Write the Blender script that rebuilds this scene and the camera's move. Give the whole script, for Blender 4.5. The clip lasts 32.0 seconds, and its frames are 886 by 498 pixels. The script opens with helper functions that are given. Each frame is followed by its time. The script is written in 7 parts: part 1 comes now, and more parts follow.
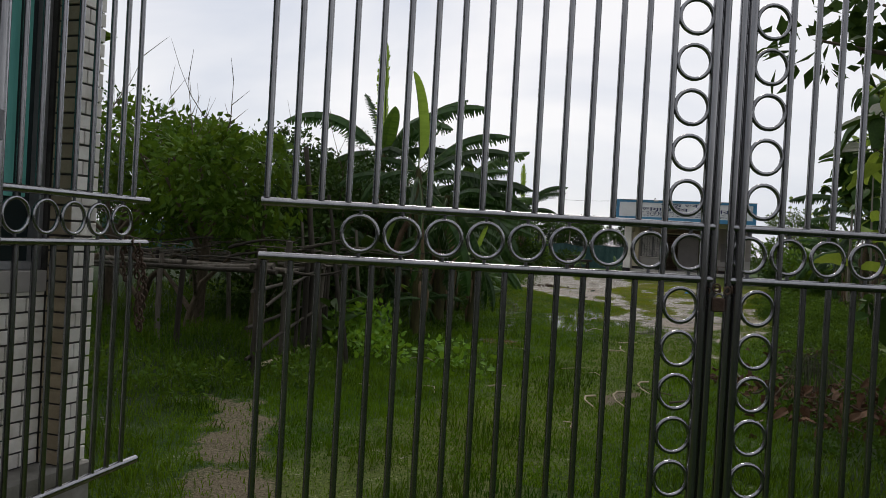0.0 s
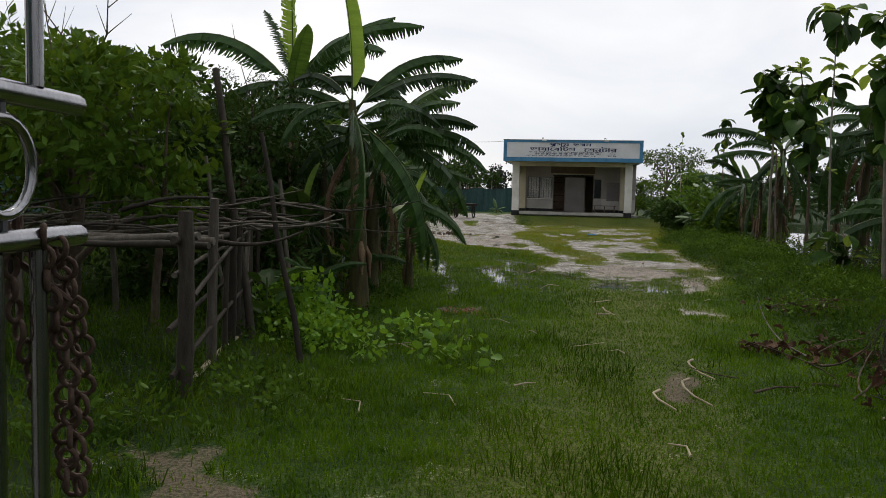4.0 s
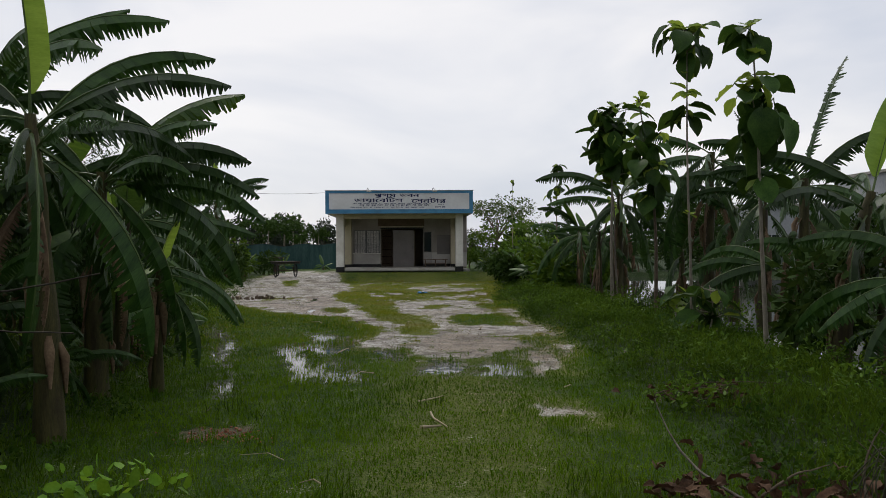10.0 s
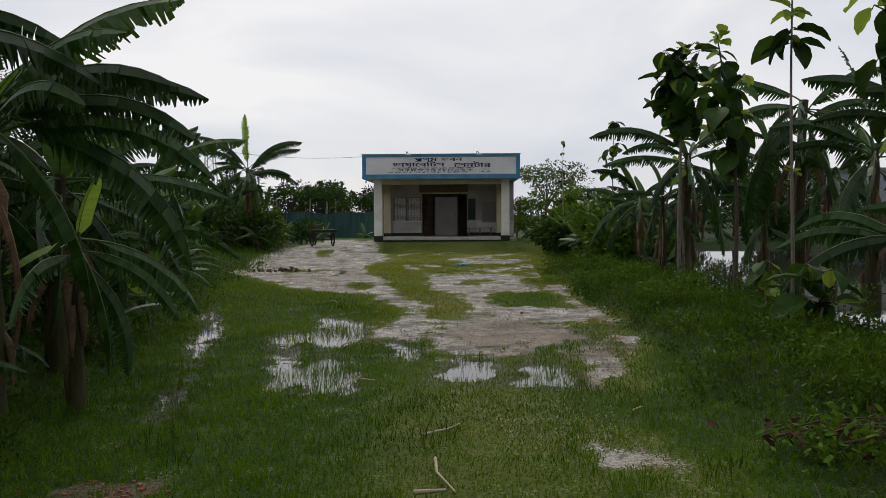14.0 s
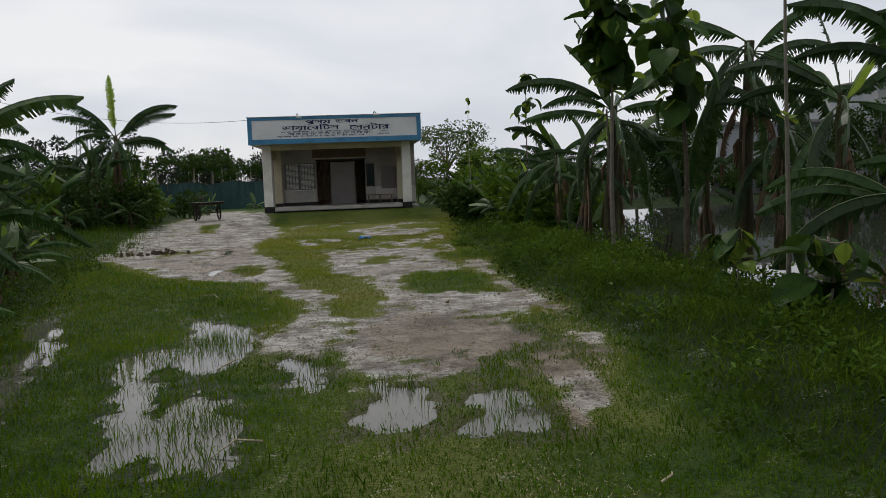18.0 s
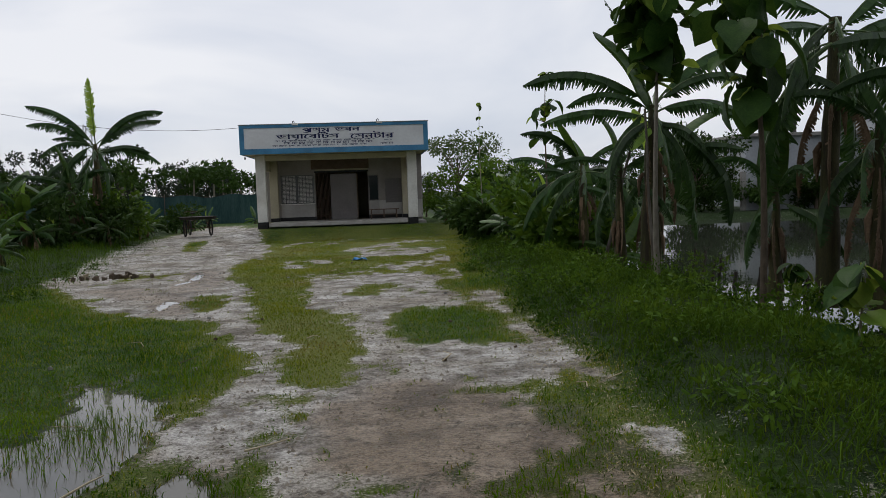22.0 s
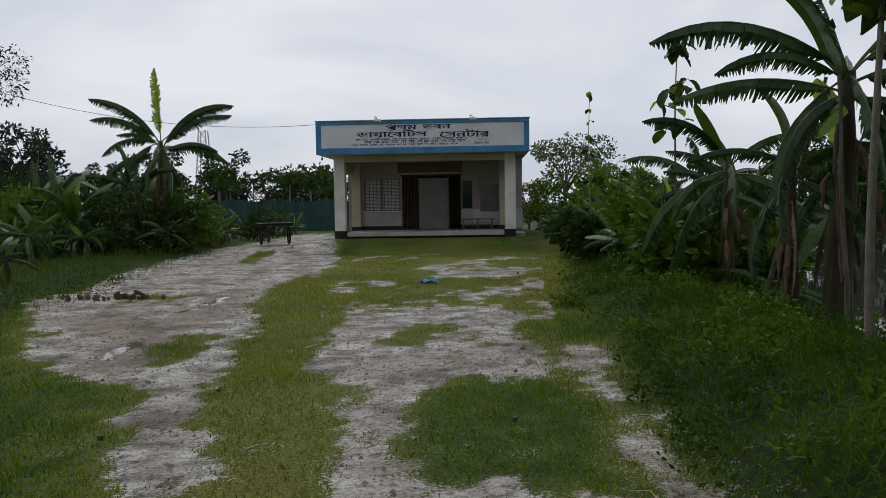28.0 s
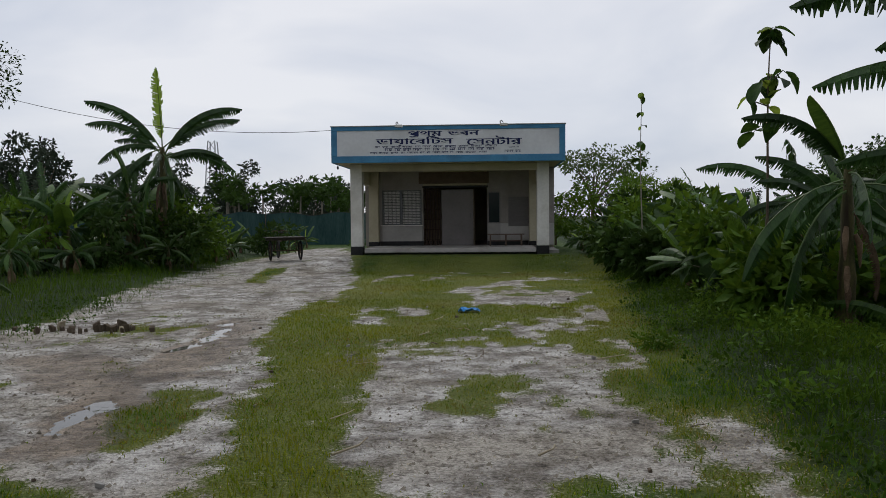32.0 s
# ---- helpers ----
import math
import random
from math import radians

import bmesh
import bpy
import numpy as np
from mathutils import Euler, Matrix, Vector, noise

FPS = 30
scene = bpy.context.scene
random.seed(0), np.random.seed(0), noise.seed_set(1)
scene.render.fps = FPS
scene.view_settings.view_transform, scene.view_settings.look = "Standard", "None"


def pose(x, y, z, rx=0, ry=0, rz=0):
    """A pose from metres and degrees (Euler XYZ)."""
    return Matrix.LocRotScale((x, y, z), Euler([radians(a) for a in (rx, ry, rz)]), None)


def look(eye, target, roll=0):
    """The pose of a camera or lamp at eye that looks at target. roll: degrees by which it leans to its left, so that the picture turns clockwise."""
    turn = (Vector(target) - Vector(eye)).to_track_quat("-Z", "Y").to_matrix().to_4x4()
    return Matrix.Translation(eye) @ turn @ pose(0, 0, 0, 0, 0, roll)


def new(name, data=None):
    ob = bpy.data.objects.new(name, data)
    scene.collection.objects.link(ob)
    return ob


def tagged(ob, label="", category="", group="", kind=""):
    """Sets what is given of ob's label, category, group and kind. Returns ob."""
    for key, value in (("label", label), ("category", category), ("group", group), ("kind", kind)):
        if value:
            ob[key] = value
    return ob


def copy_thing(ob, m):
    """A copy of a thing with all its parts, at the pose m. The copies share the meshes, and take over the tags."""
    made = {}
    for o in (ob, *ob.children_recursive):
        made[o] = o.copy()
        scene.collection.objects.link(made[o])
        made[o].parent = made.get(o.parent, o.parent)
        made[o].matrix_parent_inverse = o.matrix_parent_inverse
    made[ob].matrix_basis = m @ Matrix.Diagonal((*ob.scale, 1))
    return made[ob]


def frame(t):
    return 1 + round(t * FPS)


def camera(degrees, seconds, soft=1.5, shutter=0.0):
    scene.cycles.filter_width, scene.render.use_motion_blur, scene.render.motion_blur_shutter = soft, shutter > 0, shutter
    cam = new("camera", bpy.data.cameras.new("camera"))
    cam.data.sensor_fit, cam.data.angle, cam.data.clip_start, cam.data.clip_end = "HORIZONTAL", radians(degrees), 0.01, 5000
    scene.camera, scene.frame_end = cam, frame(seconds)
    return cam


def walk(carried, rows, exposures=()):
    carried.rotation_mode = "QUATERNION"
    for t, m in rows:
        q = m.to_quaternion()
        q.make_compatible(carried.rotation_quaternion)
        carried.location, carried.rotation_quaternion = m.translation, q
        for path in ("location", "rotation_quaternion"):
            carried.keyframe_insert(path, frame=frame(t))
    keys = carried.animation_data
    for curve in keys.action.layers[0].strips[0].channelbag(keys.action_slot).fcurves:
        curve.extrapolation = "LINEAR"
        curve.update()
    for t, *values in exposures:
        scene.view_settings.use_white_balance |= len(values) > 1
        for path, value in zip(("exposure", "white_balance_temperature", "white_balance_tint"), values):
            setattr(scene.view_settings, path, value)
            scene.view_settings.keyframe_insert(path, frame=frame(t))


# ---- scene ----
cam = camera(58.6, 32.0, soft=0.4)
PATH = [
    (0, (2.214, -0.035, 1.572), (1.538, 1.847, 1.549), 3.2),
    (0.5, (1.918, 0.117, 1.562), (1.246, 2.0, 1.512), 0.3),
    (1, (1.645, 0.457, 1.495), (0.915, 2.318, 1.454), 3.0),
    (1.5, (1.401, 0.753, 1.482), (0.663, 2.611, 1.405), 1.7),
    (2, (1.106, 1.014, 1.485), (0.557, 2.936, 1.426), 0.6),
    (2.5, (0.836, 1.336, 1.484), (0.332, 3.271, 1.433), 0.9),
    (4.5, (0.289, 2.03, 1.585), (0.097, 4.015, 1.423), 0.8),
    (5, (0.275, 2.161, 1.597), (0.245, 4.157, 1.468), 0.5),
    (5.5, (0.121, 2.546, 1.608), (0.167, 4.545, 1.56), 1.5),
    (6, (0.045, 2.721, 1.637), (0.077, 4.718, 1.529), -2.0),
    (6.5, (0.156, 3.021, 1.594), (0.259, 5.016, 1.506), -0.4),
    (7, (0.281, 3.333, 1.6), (0.345, 5.329, 1.504), -0.1),
    (7.5, (0.283, 3.691, 1.571), (0.387, 5.687, 1.495), 0.6),
    (8, (0.38, 4.098, 1.572), (0.463, 6.094, 1.478), 0.2),
    (8.5, (0.481, 4.36, 1.604), (0.55, 6.358, 1.538), 0.3),
    (9, (0.51, 4.603, 1.574), (0.601, 6.601, 1.553), -0.7),
    (9.5, (0.484, 4.928, 1.582), (0.585, 6.925, 1.536), -1.5),
    (10, (0.545, 5.292, 1.595), (0.626, 7.29, 1.589), -0.3),
    (10.5, (0.562, 5.65, 1.573), (0.616, 7.648, 1.515), -1.5),
    (11, (0.494, 5.981, 1.571), (0.602, 7.978, 1.546), -1.5),
    (11.5, (0.499, 6.356, 1.548), (0.529, 8.356, 1.535), -1.8),
    (12, (0.584, 6.551, 1.562), (0.533, 8.549, 1.498), -0.9),
    (12.5, (0.647, 6.891, 1.555), (0.615, 8.89, 1.492), 1.0),
    (13, (0.701, 7.233, 1.551), (0.645, 9.229, 1.426), -0.7),
    (13.5, (0.829, 7.532, 1.572), (0.802, 9.531, 1.524), 0.5),
    (14, (0.889, 7.786, 1.573), (0.843, 9.783, 1.487), -0.3),
    (14.5, (0.899, 8.161, 1.566), (0.926, 10.16, 1.499), 0.6),
    (16.5, (0.794, 9.015, 1.632), (0.871, 11.009, 1.507), -1.2),
    (17, (0.781, 9.436, 1.647), (0.883, 11.432, 1.57), -0.0),
    (17.5, (0.785, 9.806, 1.607), (0.839, 11.8, 1.463), -0.9),
    (18, (0.736, 10.162, 1.644), (0.948, 12.142, 1.461), -2.1),
    (18.5, (0.696, 10.539, 1.628), (0.853, 12.53, 1.511), -2.4),
    (19, (0.745, 10.93, 1.669), (0.825, 12.925, 1.558), -2.2),
    (19.5, (0.767, 11.316, 1.679), (0.952, 13.306, 1.61), -0.1),
    (20, (0.799, 11.623, 1.67), (0.986, 13.61, 1.538), -1.6),
    (20.5, (0.998, 11.855, 1.66), (1.275, 13.833, 1.571), -0.8),
    (21, (1.051, 12.114, 1.663), (1.287, 14.094, 1.511), -2.7),
    (21.5, (1.135, 12.546, 1.629), (1.429, 14.52, 1.495), -1.9),
    (22, (1.193, 12.929, 1.613), (1.375, 14.915, 1.466), -1.9),
    (22.5, (1.279, 13.292, 1.631), (1.372, 15.284, 1.476), -1.4),
    (23, (1.344, 13.729, 1.581), (1.557, 15.717, 1.568), 1.1),
    (23.5, (1.373, 14.153, 1.587), (1.588, 16.14, 1.496), -0.3),
    (24, (1.45, 14.507, 1.574), (1.689, 16.49, 1.481), -1.2),
    (24.5, (1.49, 14.81, 1.529), (1.815, 16.783, 1.475), -0.8),
    (25, (1.597, 15.041, 1.555), (1.865, 17.021, 1.467), -2.5),
    (25.5, (1.847, 15.263, 1.549), (1.9, 17.259, 1.424), 0.8),
    (26, (1.974, 15.477, 1.524), (2.006, 17.475, 1.442), 0.1),
    (26.5, (2.024, 15.761, 1.513), (1.956, 17.755, 1.38), -0.4),
    (28.5, (1.858, 17.346, 1.527), (1.746, 19.339, 1.415), -1.0),
    (29, (1.78, 17.553, 1.491), (1.611, 19.542, 1.37), -0.2),
    (29.5, (1.63, 17.798, 1.513), (1.6, 19.796, 1.43), -1.2),
    (30, (1.59, 18.117, 1.539), (1.547, 20.113, 1.421), -1.1),
    (30.5, (1.594, 18.337, 1.522), (1.479, 20.329, 1.374), -1.0),
    (31, (1.507, 18.719, 1.528), (1.425, 20.714, 1.421), -0.2),
    (31.5, (1.343, 18.901, 1.559), (1.271, 20.895, 1.416), -1.2),
    (32, (1.256, 19.316, 1.546), (1.138, 21.311, 1.464), -0.5),
]
EXPOSURES = [(0, 0.18, 6700, 11), (2.5, 0.18, 6750, 11), (5, 0.36, 6800, 10), (6, 0.14, 6780, 10), (7, 0.22, 6750, 10), (8, 0.26, 6720, 10), (9, 0.18, 6700, 11), (13, 0.08, 6750, 11), (18, 0.02, 6650, 10), (22, 0.02, 6450, 11), (24, -0.04, 6440, 11), (26, -0.07, 6430, 11), (30, -0.1, 6400, 11), (32, -0.06, 6400, 11)]
walk(cam, [(t, look(eye, target, roll)) for t, eye, target, roll in PATH], EXPOSURES)

# ---- sky and sun ----
SUN_EL, SUN_AZ = 52.0, -14.0  # degrees; azimuth from +y towards +x
world = bpy.data.worlds.new("sky")
scene.world = world
world.use_nodes = True
wn, wl = world.node_tree.nodes, world.node_tree.links
wn.clear()
w_out = wn.new("ShaderNodeOutputWorld")
w_mix = wn.new("ShaderNodeMixShader")
w_mix.inputs[0].default_value = 0.9
w_sky = wn.new("ShaderNodeTexSky")
w_sky.sky_type = "NISHITA"
w_sky.sun_disc = False
w_sky.sun_elevation, w_sky.sun_rotation = radians(SUN_EL), radians(SUN_AZ)
w_clear = wn.new("ShaderNodeBackground")
w_clear.inputs[1].default_value = 0.1
w_cloud = wn.new("ShaderNodeBackground")
w_cloud.inputs[1].default_value = 0.92
w_co = wn.new("ShaderNodeTexCoord")
w_map = wn.new("ShaderNodeMapping")
w_map.inputs["Scale"].default_value = (1.0, 1.0, 2.6)
w_n = wn.new("ShaderNodeTexNoise")
w_n.inputs["Scale"].default_value, w_n.inputs["Detail"].default_value = 2.1, 5.0
w_n.inputs["Roughness"].default_value, w_n.inputs["Distortion"].default_value = 0.5, 0.4
w_r = wn.new("ShaderNodeValToRGB")
w_r.color_ramp.elements[0].position, w_r.color_ramp.elements[0].color = 0.35, (0.635, 0.685, 0.785, 1)
w_r.color_ramp.elements[1].position, w_r.color_ramp.elements[1].color = 0.62, (0.93, 0.935, 0.96, 1)
wl.new(w_co.outputs["Generated"], w_map.inputs[0])
wl.new(w_map.outputs[0], w_n.inputs["Vector"])
wl.new(w_n.outputs["Fac"], w_r.inputs[0])
# the cloud is brighter round the hidden sun than on the far side of the sky
w_dot, w_mr, w_mul = wn.new("ShaderNodeVectorMath"), wn.new("ShaderNodeMapRange"), wn.new("ShaderNodeVectorMath")
w_dot.operation, w_mul.operation = "DOT_PRODUCT", "SCALE"
w_dot.inputs[1].default_value = (math.sin(radians(SUN_AZ)) * math.cos(radians(SUN_EL)), math.cos(radians(SUN_AZ)) * math.cos(radians(SUN_EL)), math.sin(radians(SUN_EL)))
w_mr.interpolation_type = "SMOOTHSTEP"
w_mr.inputs[1].default_value, w_mr.inputs[2].default_value, w_mr.inputs[3].default_value, w_mr.inputs[4].default_value = -0.65, 0.5, 0.42, 1.0
wl.new(w_co.outputs["Generated"], w_dot.inputs[0])
wl.new(w_dot.outputs["Value"], w_mr.inputs[0])
wl.new(w_r.outputs[0], w_mul.inputs[0])
wl.new(w_mr.outputs[0], w_mul.inputs["Scale"])
wl.new(w_mul.outputs[0], w_cloud.inputs[0])
wl.new(w_sky.outputs[0], w_clear.inputs[0])
wl.new(w_clear.outputs[0], w_mix.inputs[1])
wl.new(w_cloud.outputs[0], w_mix.inputs[2])
wl.new(w_mix.outputs[0], w_out.inputs[0])
sun = new("sun", bpy.data.lights.new("sun", "SUN"))
sun.data.energy, sun.data.angle, sun.data.color = 0.9, radians(14), (1.0, 0.96, 0.9)
sa, se = radians(SUN_AZ), radians(SUN_EL)
sun.matrix_world = look((0, 0, 30), (-30 * math.sin(sa) * math.cos(se), -30 * math.cos(sa) * math.cos(se), 30 - 30 * math.sin(se)))


# ---- materials ----
def node_mat(name):
    m = bpy.data.materials.new(name)
    m.use_nodes = True
    return m, m.node_tree.nodes, m.node_tree.links, m.node_tree.nodes["Principled BSDF"]


def surface(name, dark, light, scale=4.0, rough=0.8, metal=0.0, bump=0.15, vary=0.12, thin=0.0, fine=9.0, stretch=(1, 1, 1), stain=None, spec=0.25, dist=0.01):
    """Two noises mix dark and light; Random shifts each object; thin: share of light let through (leaves); stain: a colour in blotches."""
    m, n, l, b = node_mat(name)
    co, mp = n.new("ShaderNodeTexCoord"), n.new("ShaderNodeMapping")
    mp.inputs["Scale"].default_value = stretch
    n1, n2 = n.new("ShaderNodeTexNoise"), n.new("ShaderNodeTexNoise")
    n1.inputs["Scale"].default_value, n1.inputs["Detail"].default_value = scale, 4
    n2.inputs["Scale"].default_value, n2.inputs["Detail"].default_value = scale * fine, 3
    l.new(co.outputs["Object"], mp.inputs[0])
    info = n.new("ShaderNodeObjectInfo")
    off = n.new("ShaderNodeVectorMath")
    off.operation = "ADD"
    rnd = n.new("ShaderNodeMath")
    rnd.operation = "MULTIPLY"
    rnd.inputs[1].default_value = 37.0
    l.new(info.outputs["Random"], rnd.inputs[0])
    l.new(mp.outputs[0], off.inputs[0])
    l.new(rnd.outputs[0], off.inputs[1])
    for k in (n1, n2):
        l.new(off.outputs[0], k.inputs["Vector"])
    mixf = n.new("ShaderNodeMix")
    mixf.inputs[0].default_value = 0.4
    l.new(n1.outputs["Fac"], mixf.inputs[2])
    l.new(n2.outputs["Fac"], mixf.inputs[3])
    ramp = n.new("ShaderNodeValToRGB")
    ramp.color_ramp.elements[0].position, ramp.color_ramp.elements[1].position = 0.32, 0.68
    ramp.color_ramp.elements[0].color, ramp.color_ramp.elements[1].color = (*dark, 1), (*light, 1)
    l.new(mixf.outputs[0], ramp.inputs[0])
    col = ramp.outputs[0]
    if stain:
        n3, r3, mx = n.new("ShaderNodeTexNoise"), n.new("ShaderNodeValToRGB"), n.new("ShaderNodeMix")
        n3.inputs["Scale"].default_value, n3.inputs["Detail"].default_value = scale * 0.6, 6
        l.new(off.outputs[0], n3.inputs["Vector"])
        r3.color_ramp.elements[0].position, r3.color_ramp.elements[1].position = 0.5, 0.72
        l.new(n3.outputs["Fac"], r3.inputs[0])
        mx.data_type = "RGBA"
        l.new(r3.outputs[0], mx.inputs[0])
        l.new(col, mx.inputs[6])
        mx.inputs[7].default_value = (*stain, 1)
        col = mx.outputs[2]
    hs = n.new("ShaderNodeHueSaturation")
    mr = n.new("ShaderNodeMapRange")
    mr.inputs[3].default_value, mr.inputs[4].default_value = 1 - vary, 1 + vary
    l.new(info.outputs["Random"], mr.inputs[0])
    l.new(mr.outputs[0], hs.inputs["Value"])
    l.new(col, hs.inputs["Color"])
    l.new(hs.outputs[0], b.inputs["Base Color"])
    b.inputs["Roughness"].default_value, b.inputs["Metallic"].default_value = rough, metal
    b.inputs["Specular IOR Level"].default_value = spec
    if bump:
        bp = n.new("ShaderNodeBump")
        bp.inputs["Strength"].default_value, bp.inputs["Distance"].default_value = bump, dist
        l.new(n2.outputs["Fac"], bp.inputs["Height"])
        l.new(bp.outputs[0], b.inputs["Normal"])
    if thin:
        tr, ms, out = n.new("ShaderNodeBsdfTranslucent"), n.new("ShaderNodeMixShader"), n["Material Output"]
        warm = n.new("ShaderNodeHueSaturation")
        warm.inputs["Hue"].default_value, warm.inputs["Value"].default_value = 0.475, 1.5
        l.new(hs.outputs[0], warm.inputs["Color"])
        l.new(warm.outputs[0], tr.inputs[0])
        ms.inputs[0].default_value = thin
        l.new(b.outputs[0], ms.inputs[1])
        l.new(tr.outputs[0], ms.inputs[2])
        l.new(ms.outputs[0], out.inputs[0])
    return m


M_STEEL = surface("stainless_steel", (0.22, 0.22, 0.23), (0.36, 0.36, 0.37), 3, 0.22, 1.0, 0.05, 0.05, stretch=(6, 6, 0.6), spec=0.5)
M_DARKSTEEL = surface("dull_steel", (0.10, 0.10, 0.105), (0.2, 0.2, 0.21), 3, 0.45, 0.8, 0.1)
M_RUST = surface("rusted_iron", (0.05, 0.03, 0.02), (0.12, 0.08, 0.06), 14, 0.8, 0.3, 0.3)
M_BLACK = surface("black_paint", (0.012, 0.012, 0.013), (0.03, 0.03, 0.03), 6, 0.6, 0, 0.2)
M_WHITE = surface("white_wall_paint", (0.62, 0.60, 0.55), (0.80, 0.78, 0.73), 1.6, 0.85, 0, 0.2, 0.03, stain=(0.5, 0.47, 0.40))
M_CREAM = surface("cream_wall_paint", (0.46, 0.41, 0.29), (0.56, 0.51, 0.37), 1.6, 0.85, 0, 0.2, 0.03, stain=(0.38, 0.33, 0.24))
M_SIGN = surface("sign_panel_paint", (0.60, 0.61, 0.62), (0.72, 0.73, 0.74), 1.2, 0.8, 0, 0.1, 0.02, stain=(0.52, 0.52, 0.52))
M_BLUE = surface("sky_blue_paint", (0.05, 0.19, 0.34), (0.085, 0.27, 0.45), 2.0, 0.7, 0, 0.15, 0.04, stain=(0.05, 0.14, 0.24))
M_NAVY = surface("navy_lettering_paint", (0.010, 0.016, 0.07), (0.02, 0.03, 0.11), 8, 0.6, 0, 0)
M_CONC = surface("grey_concrete", (0.24, 0.23, 0.21), (0.38, 0.37, 0.34), 3, 0.9, 0, 0.5, 0.05, stain=(0.16, 0.15, 0.13))
M_FLOOR = surface("veranda_floor", (0.36, 0.34, 0.32), (0.46, 0.44, 0.41), 3, 0.5, 0, 0.1, 0.05, stain=(0.28, 0.25, 0.22))
M_PANEL = surface("grey_shutter_paint", (0.17, 0.155, 0.15), (0.23, 0.21, 0.205), 2, 0.6, 0, 0.05, 0.05)
M_BROWNPANEL = surface("brown_board", (0.10, 0.07, 0.05), (0.17, 0.12, 0.09), 5, 0.7, 0, 0.1)
M_CURTAIN = surface("pale_slats", (0.55, 0.53, 0.52), (0.70, 0.68, 0.66), 5, 0.7, 0, 0.1)
M_WOOD = surface("weathered_wood", (0.10, 0.07, 0.05), (0.22, 0.17, 0.12), 6, 0.85, 0, 0.5, 0.2, stretch=(1, 1, 6))
M_BAMBOO = surface("weathered_bamboo", (0.06, 0.05, 0.04), (0.18, 0.16, 0.13), 5, 0.7, 0, 0.3, 0.3, stretch=(5, 5, 1), stain=(0.07, 0.055, 0.04))
M_BAMBOO2 = surface("dark_damp_bamboo", (0.020, 0.016, 0.012), (0.060, 0.050, 0.038), 5, 0.75, 0, 0.4, 0.3, stretch=(5, 5, 1))
M_BARK = surface("brown_bark", (0.06, 0.045, 0.03), (0.16, 0.125, 0.09), 9, 0.95, 0, 0.8, 0.2, stretch=(3, 3, 1))
M_PALEBARK = surface("pale_bark", (0.16, 0.14, 0.11), (0.30, 0.27, 0.22), 9, 0.9, 0, 0.6, 0.15, stretch=(3, 3, 1))
M_ROOMWALL = surface("dull_pinkish_wall_paint", (0.27, 0.245, 0.225), (0.36, 0.33, 0.30), 1.6, 0.85, 0, 0.2, 0.03, stain=(0.22, 0.2, 0.18))
M_DADO = surface("pale_dado_paint", (0.40, 0.38, 0.36), (0.50, 0.48, 0.45), 1.6, 0.85, 0, 0.2, 0.03, stain=(0.3, 0.28, 0.26))
M_PALELEAF = surface("pale_tree_leaf", (0.05, 0.085, 0.025), (0.10, 0.15, 0.05), 3, 0.6, 0, 0.1, 0.15, thin=0.25, spec=0.15)
# kept dark so the added lane walls reflect little into the gate
M_DARKWALL = surface("dark_plaster", (0.045, 0.045, 0.04), (0.10, 0.098, 0.088), 1.5, 0.9, 0, 0.4, 0.1, stain=(0.03, 0.035, 0.02))
M_TILE = surface("cream_wall_tile", (0.76, 0.73, 0.67), (0.86, 0.83, 0.77), 12, 0.4, 0, 0.15, 0.08, stain=(0.58, 0.54, 0.47))
M_TANTILE = surface("tan_wall_tile", (0.30, 0.24, 0.16), (0.40, 0.33, 0.23), 12, 0.5, 0, 0.15, 0.08)
M_MORTAR = surface("dark_mortar", (0.04, 0.038, 0.035), (0.09, 0.085, 0.08), 20, 0.95, 0, 0.4)
M_TEALCLOTH = surface("teal_curtain", (0.12, 0.42, 0.37), (0.18, 0.52, 0.46), 3, 0.75, 0, 0.1, stretch=(1, 8, 0.4))
M_ALU = surface("grey_aluminium", (0.30, 0.31, 0.32), (0.42, 0.43, 0.44), 4, 0.4, 0.7, 0.05)
M_NET = surface("green_net", (0.018, 0.046, 0.048), (0.052, 0.098, 0.094), 0.9, 0.8, 0, 0.6, 0.1, thin=0.12, spec=0.1, stretch=(3, 3, 0.5))
M_BANANA = surface("banana_leaf_green", (0.009, 0.036, 0.006), (0.041, 0.100, 0.016), 2.5, 0.40, 0, 0.35, 0.4, thin=0.2, stretch=(6, 1, 1), spec=0.34)
M_BANANA_L = surface("light_banana_leaf", (0.016, 0.056, 0.007), (0.070, 0.140, 0.019), 2.5, 0.40, 0, 0.35, 0.4, thin=0.26, stretch=(6, 1, 1), spec=0.32)
M_BANANA_Y = surface("young_banana_leaf", (0.12, 0.23, 0.025), (0.20, 0.33, 0.05), 2.5, 0.4, 0, 0.2, 0.15, thin=0.42, stretch=(5, 1, 1))
M_RIB = surface("banana_midrib", (0.035, 0.065, 0.015), (0.085, 0.13, 0.04), 5, 0.5, 0, 0.1, 0.15)
M_PSTEM = surface("banana_stem", (0.022, 0.024, 0.010), (0.095, 0.085, 0.028), 3, 0.65, 0, 0.5, 0.25, stretch=(5, 5, 0.8), stain=(0.03, 0.02, 0.012))
M_DRY = surface("dry_banana_leaf", (0.08, 0.05, 0.03), (0.23, 0.16, 0.10), 5, 0.9, 0, 0.5, 0.3, thin=0.1)
M_TEAK = surface("broad_leaf_green", (0.012, 0.040, 0.006), (0.042, 0.092, 0.014), 6, 0.5, 0, 0.3, 0.45, thin=0.22, spec=0.12)
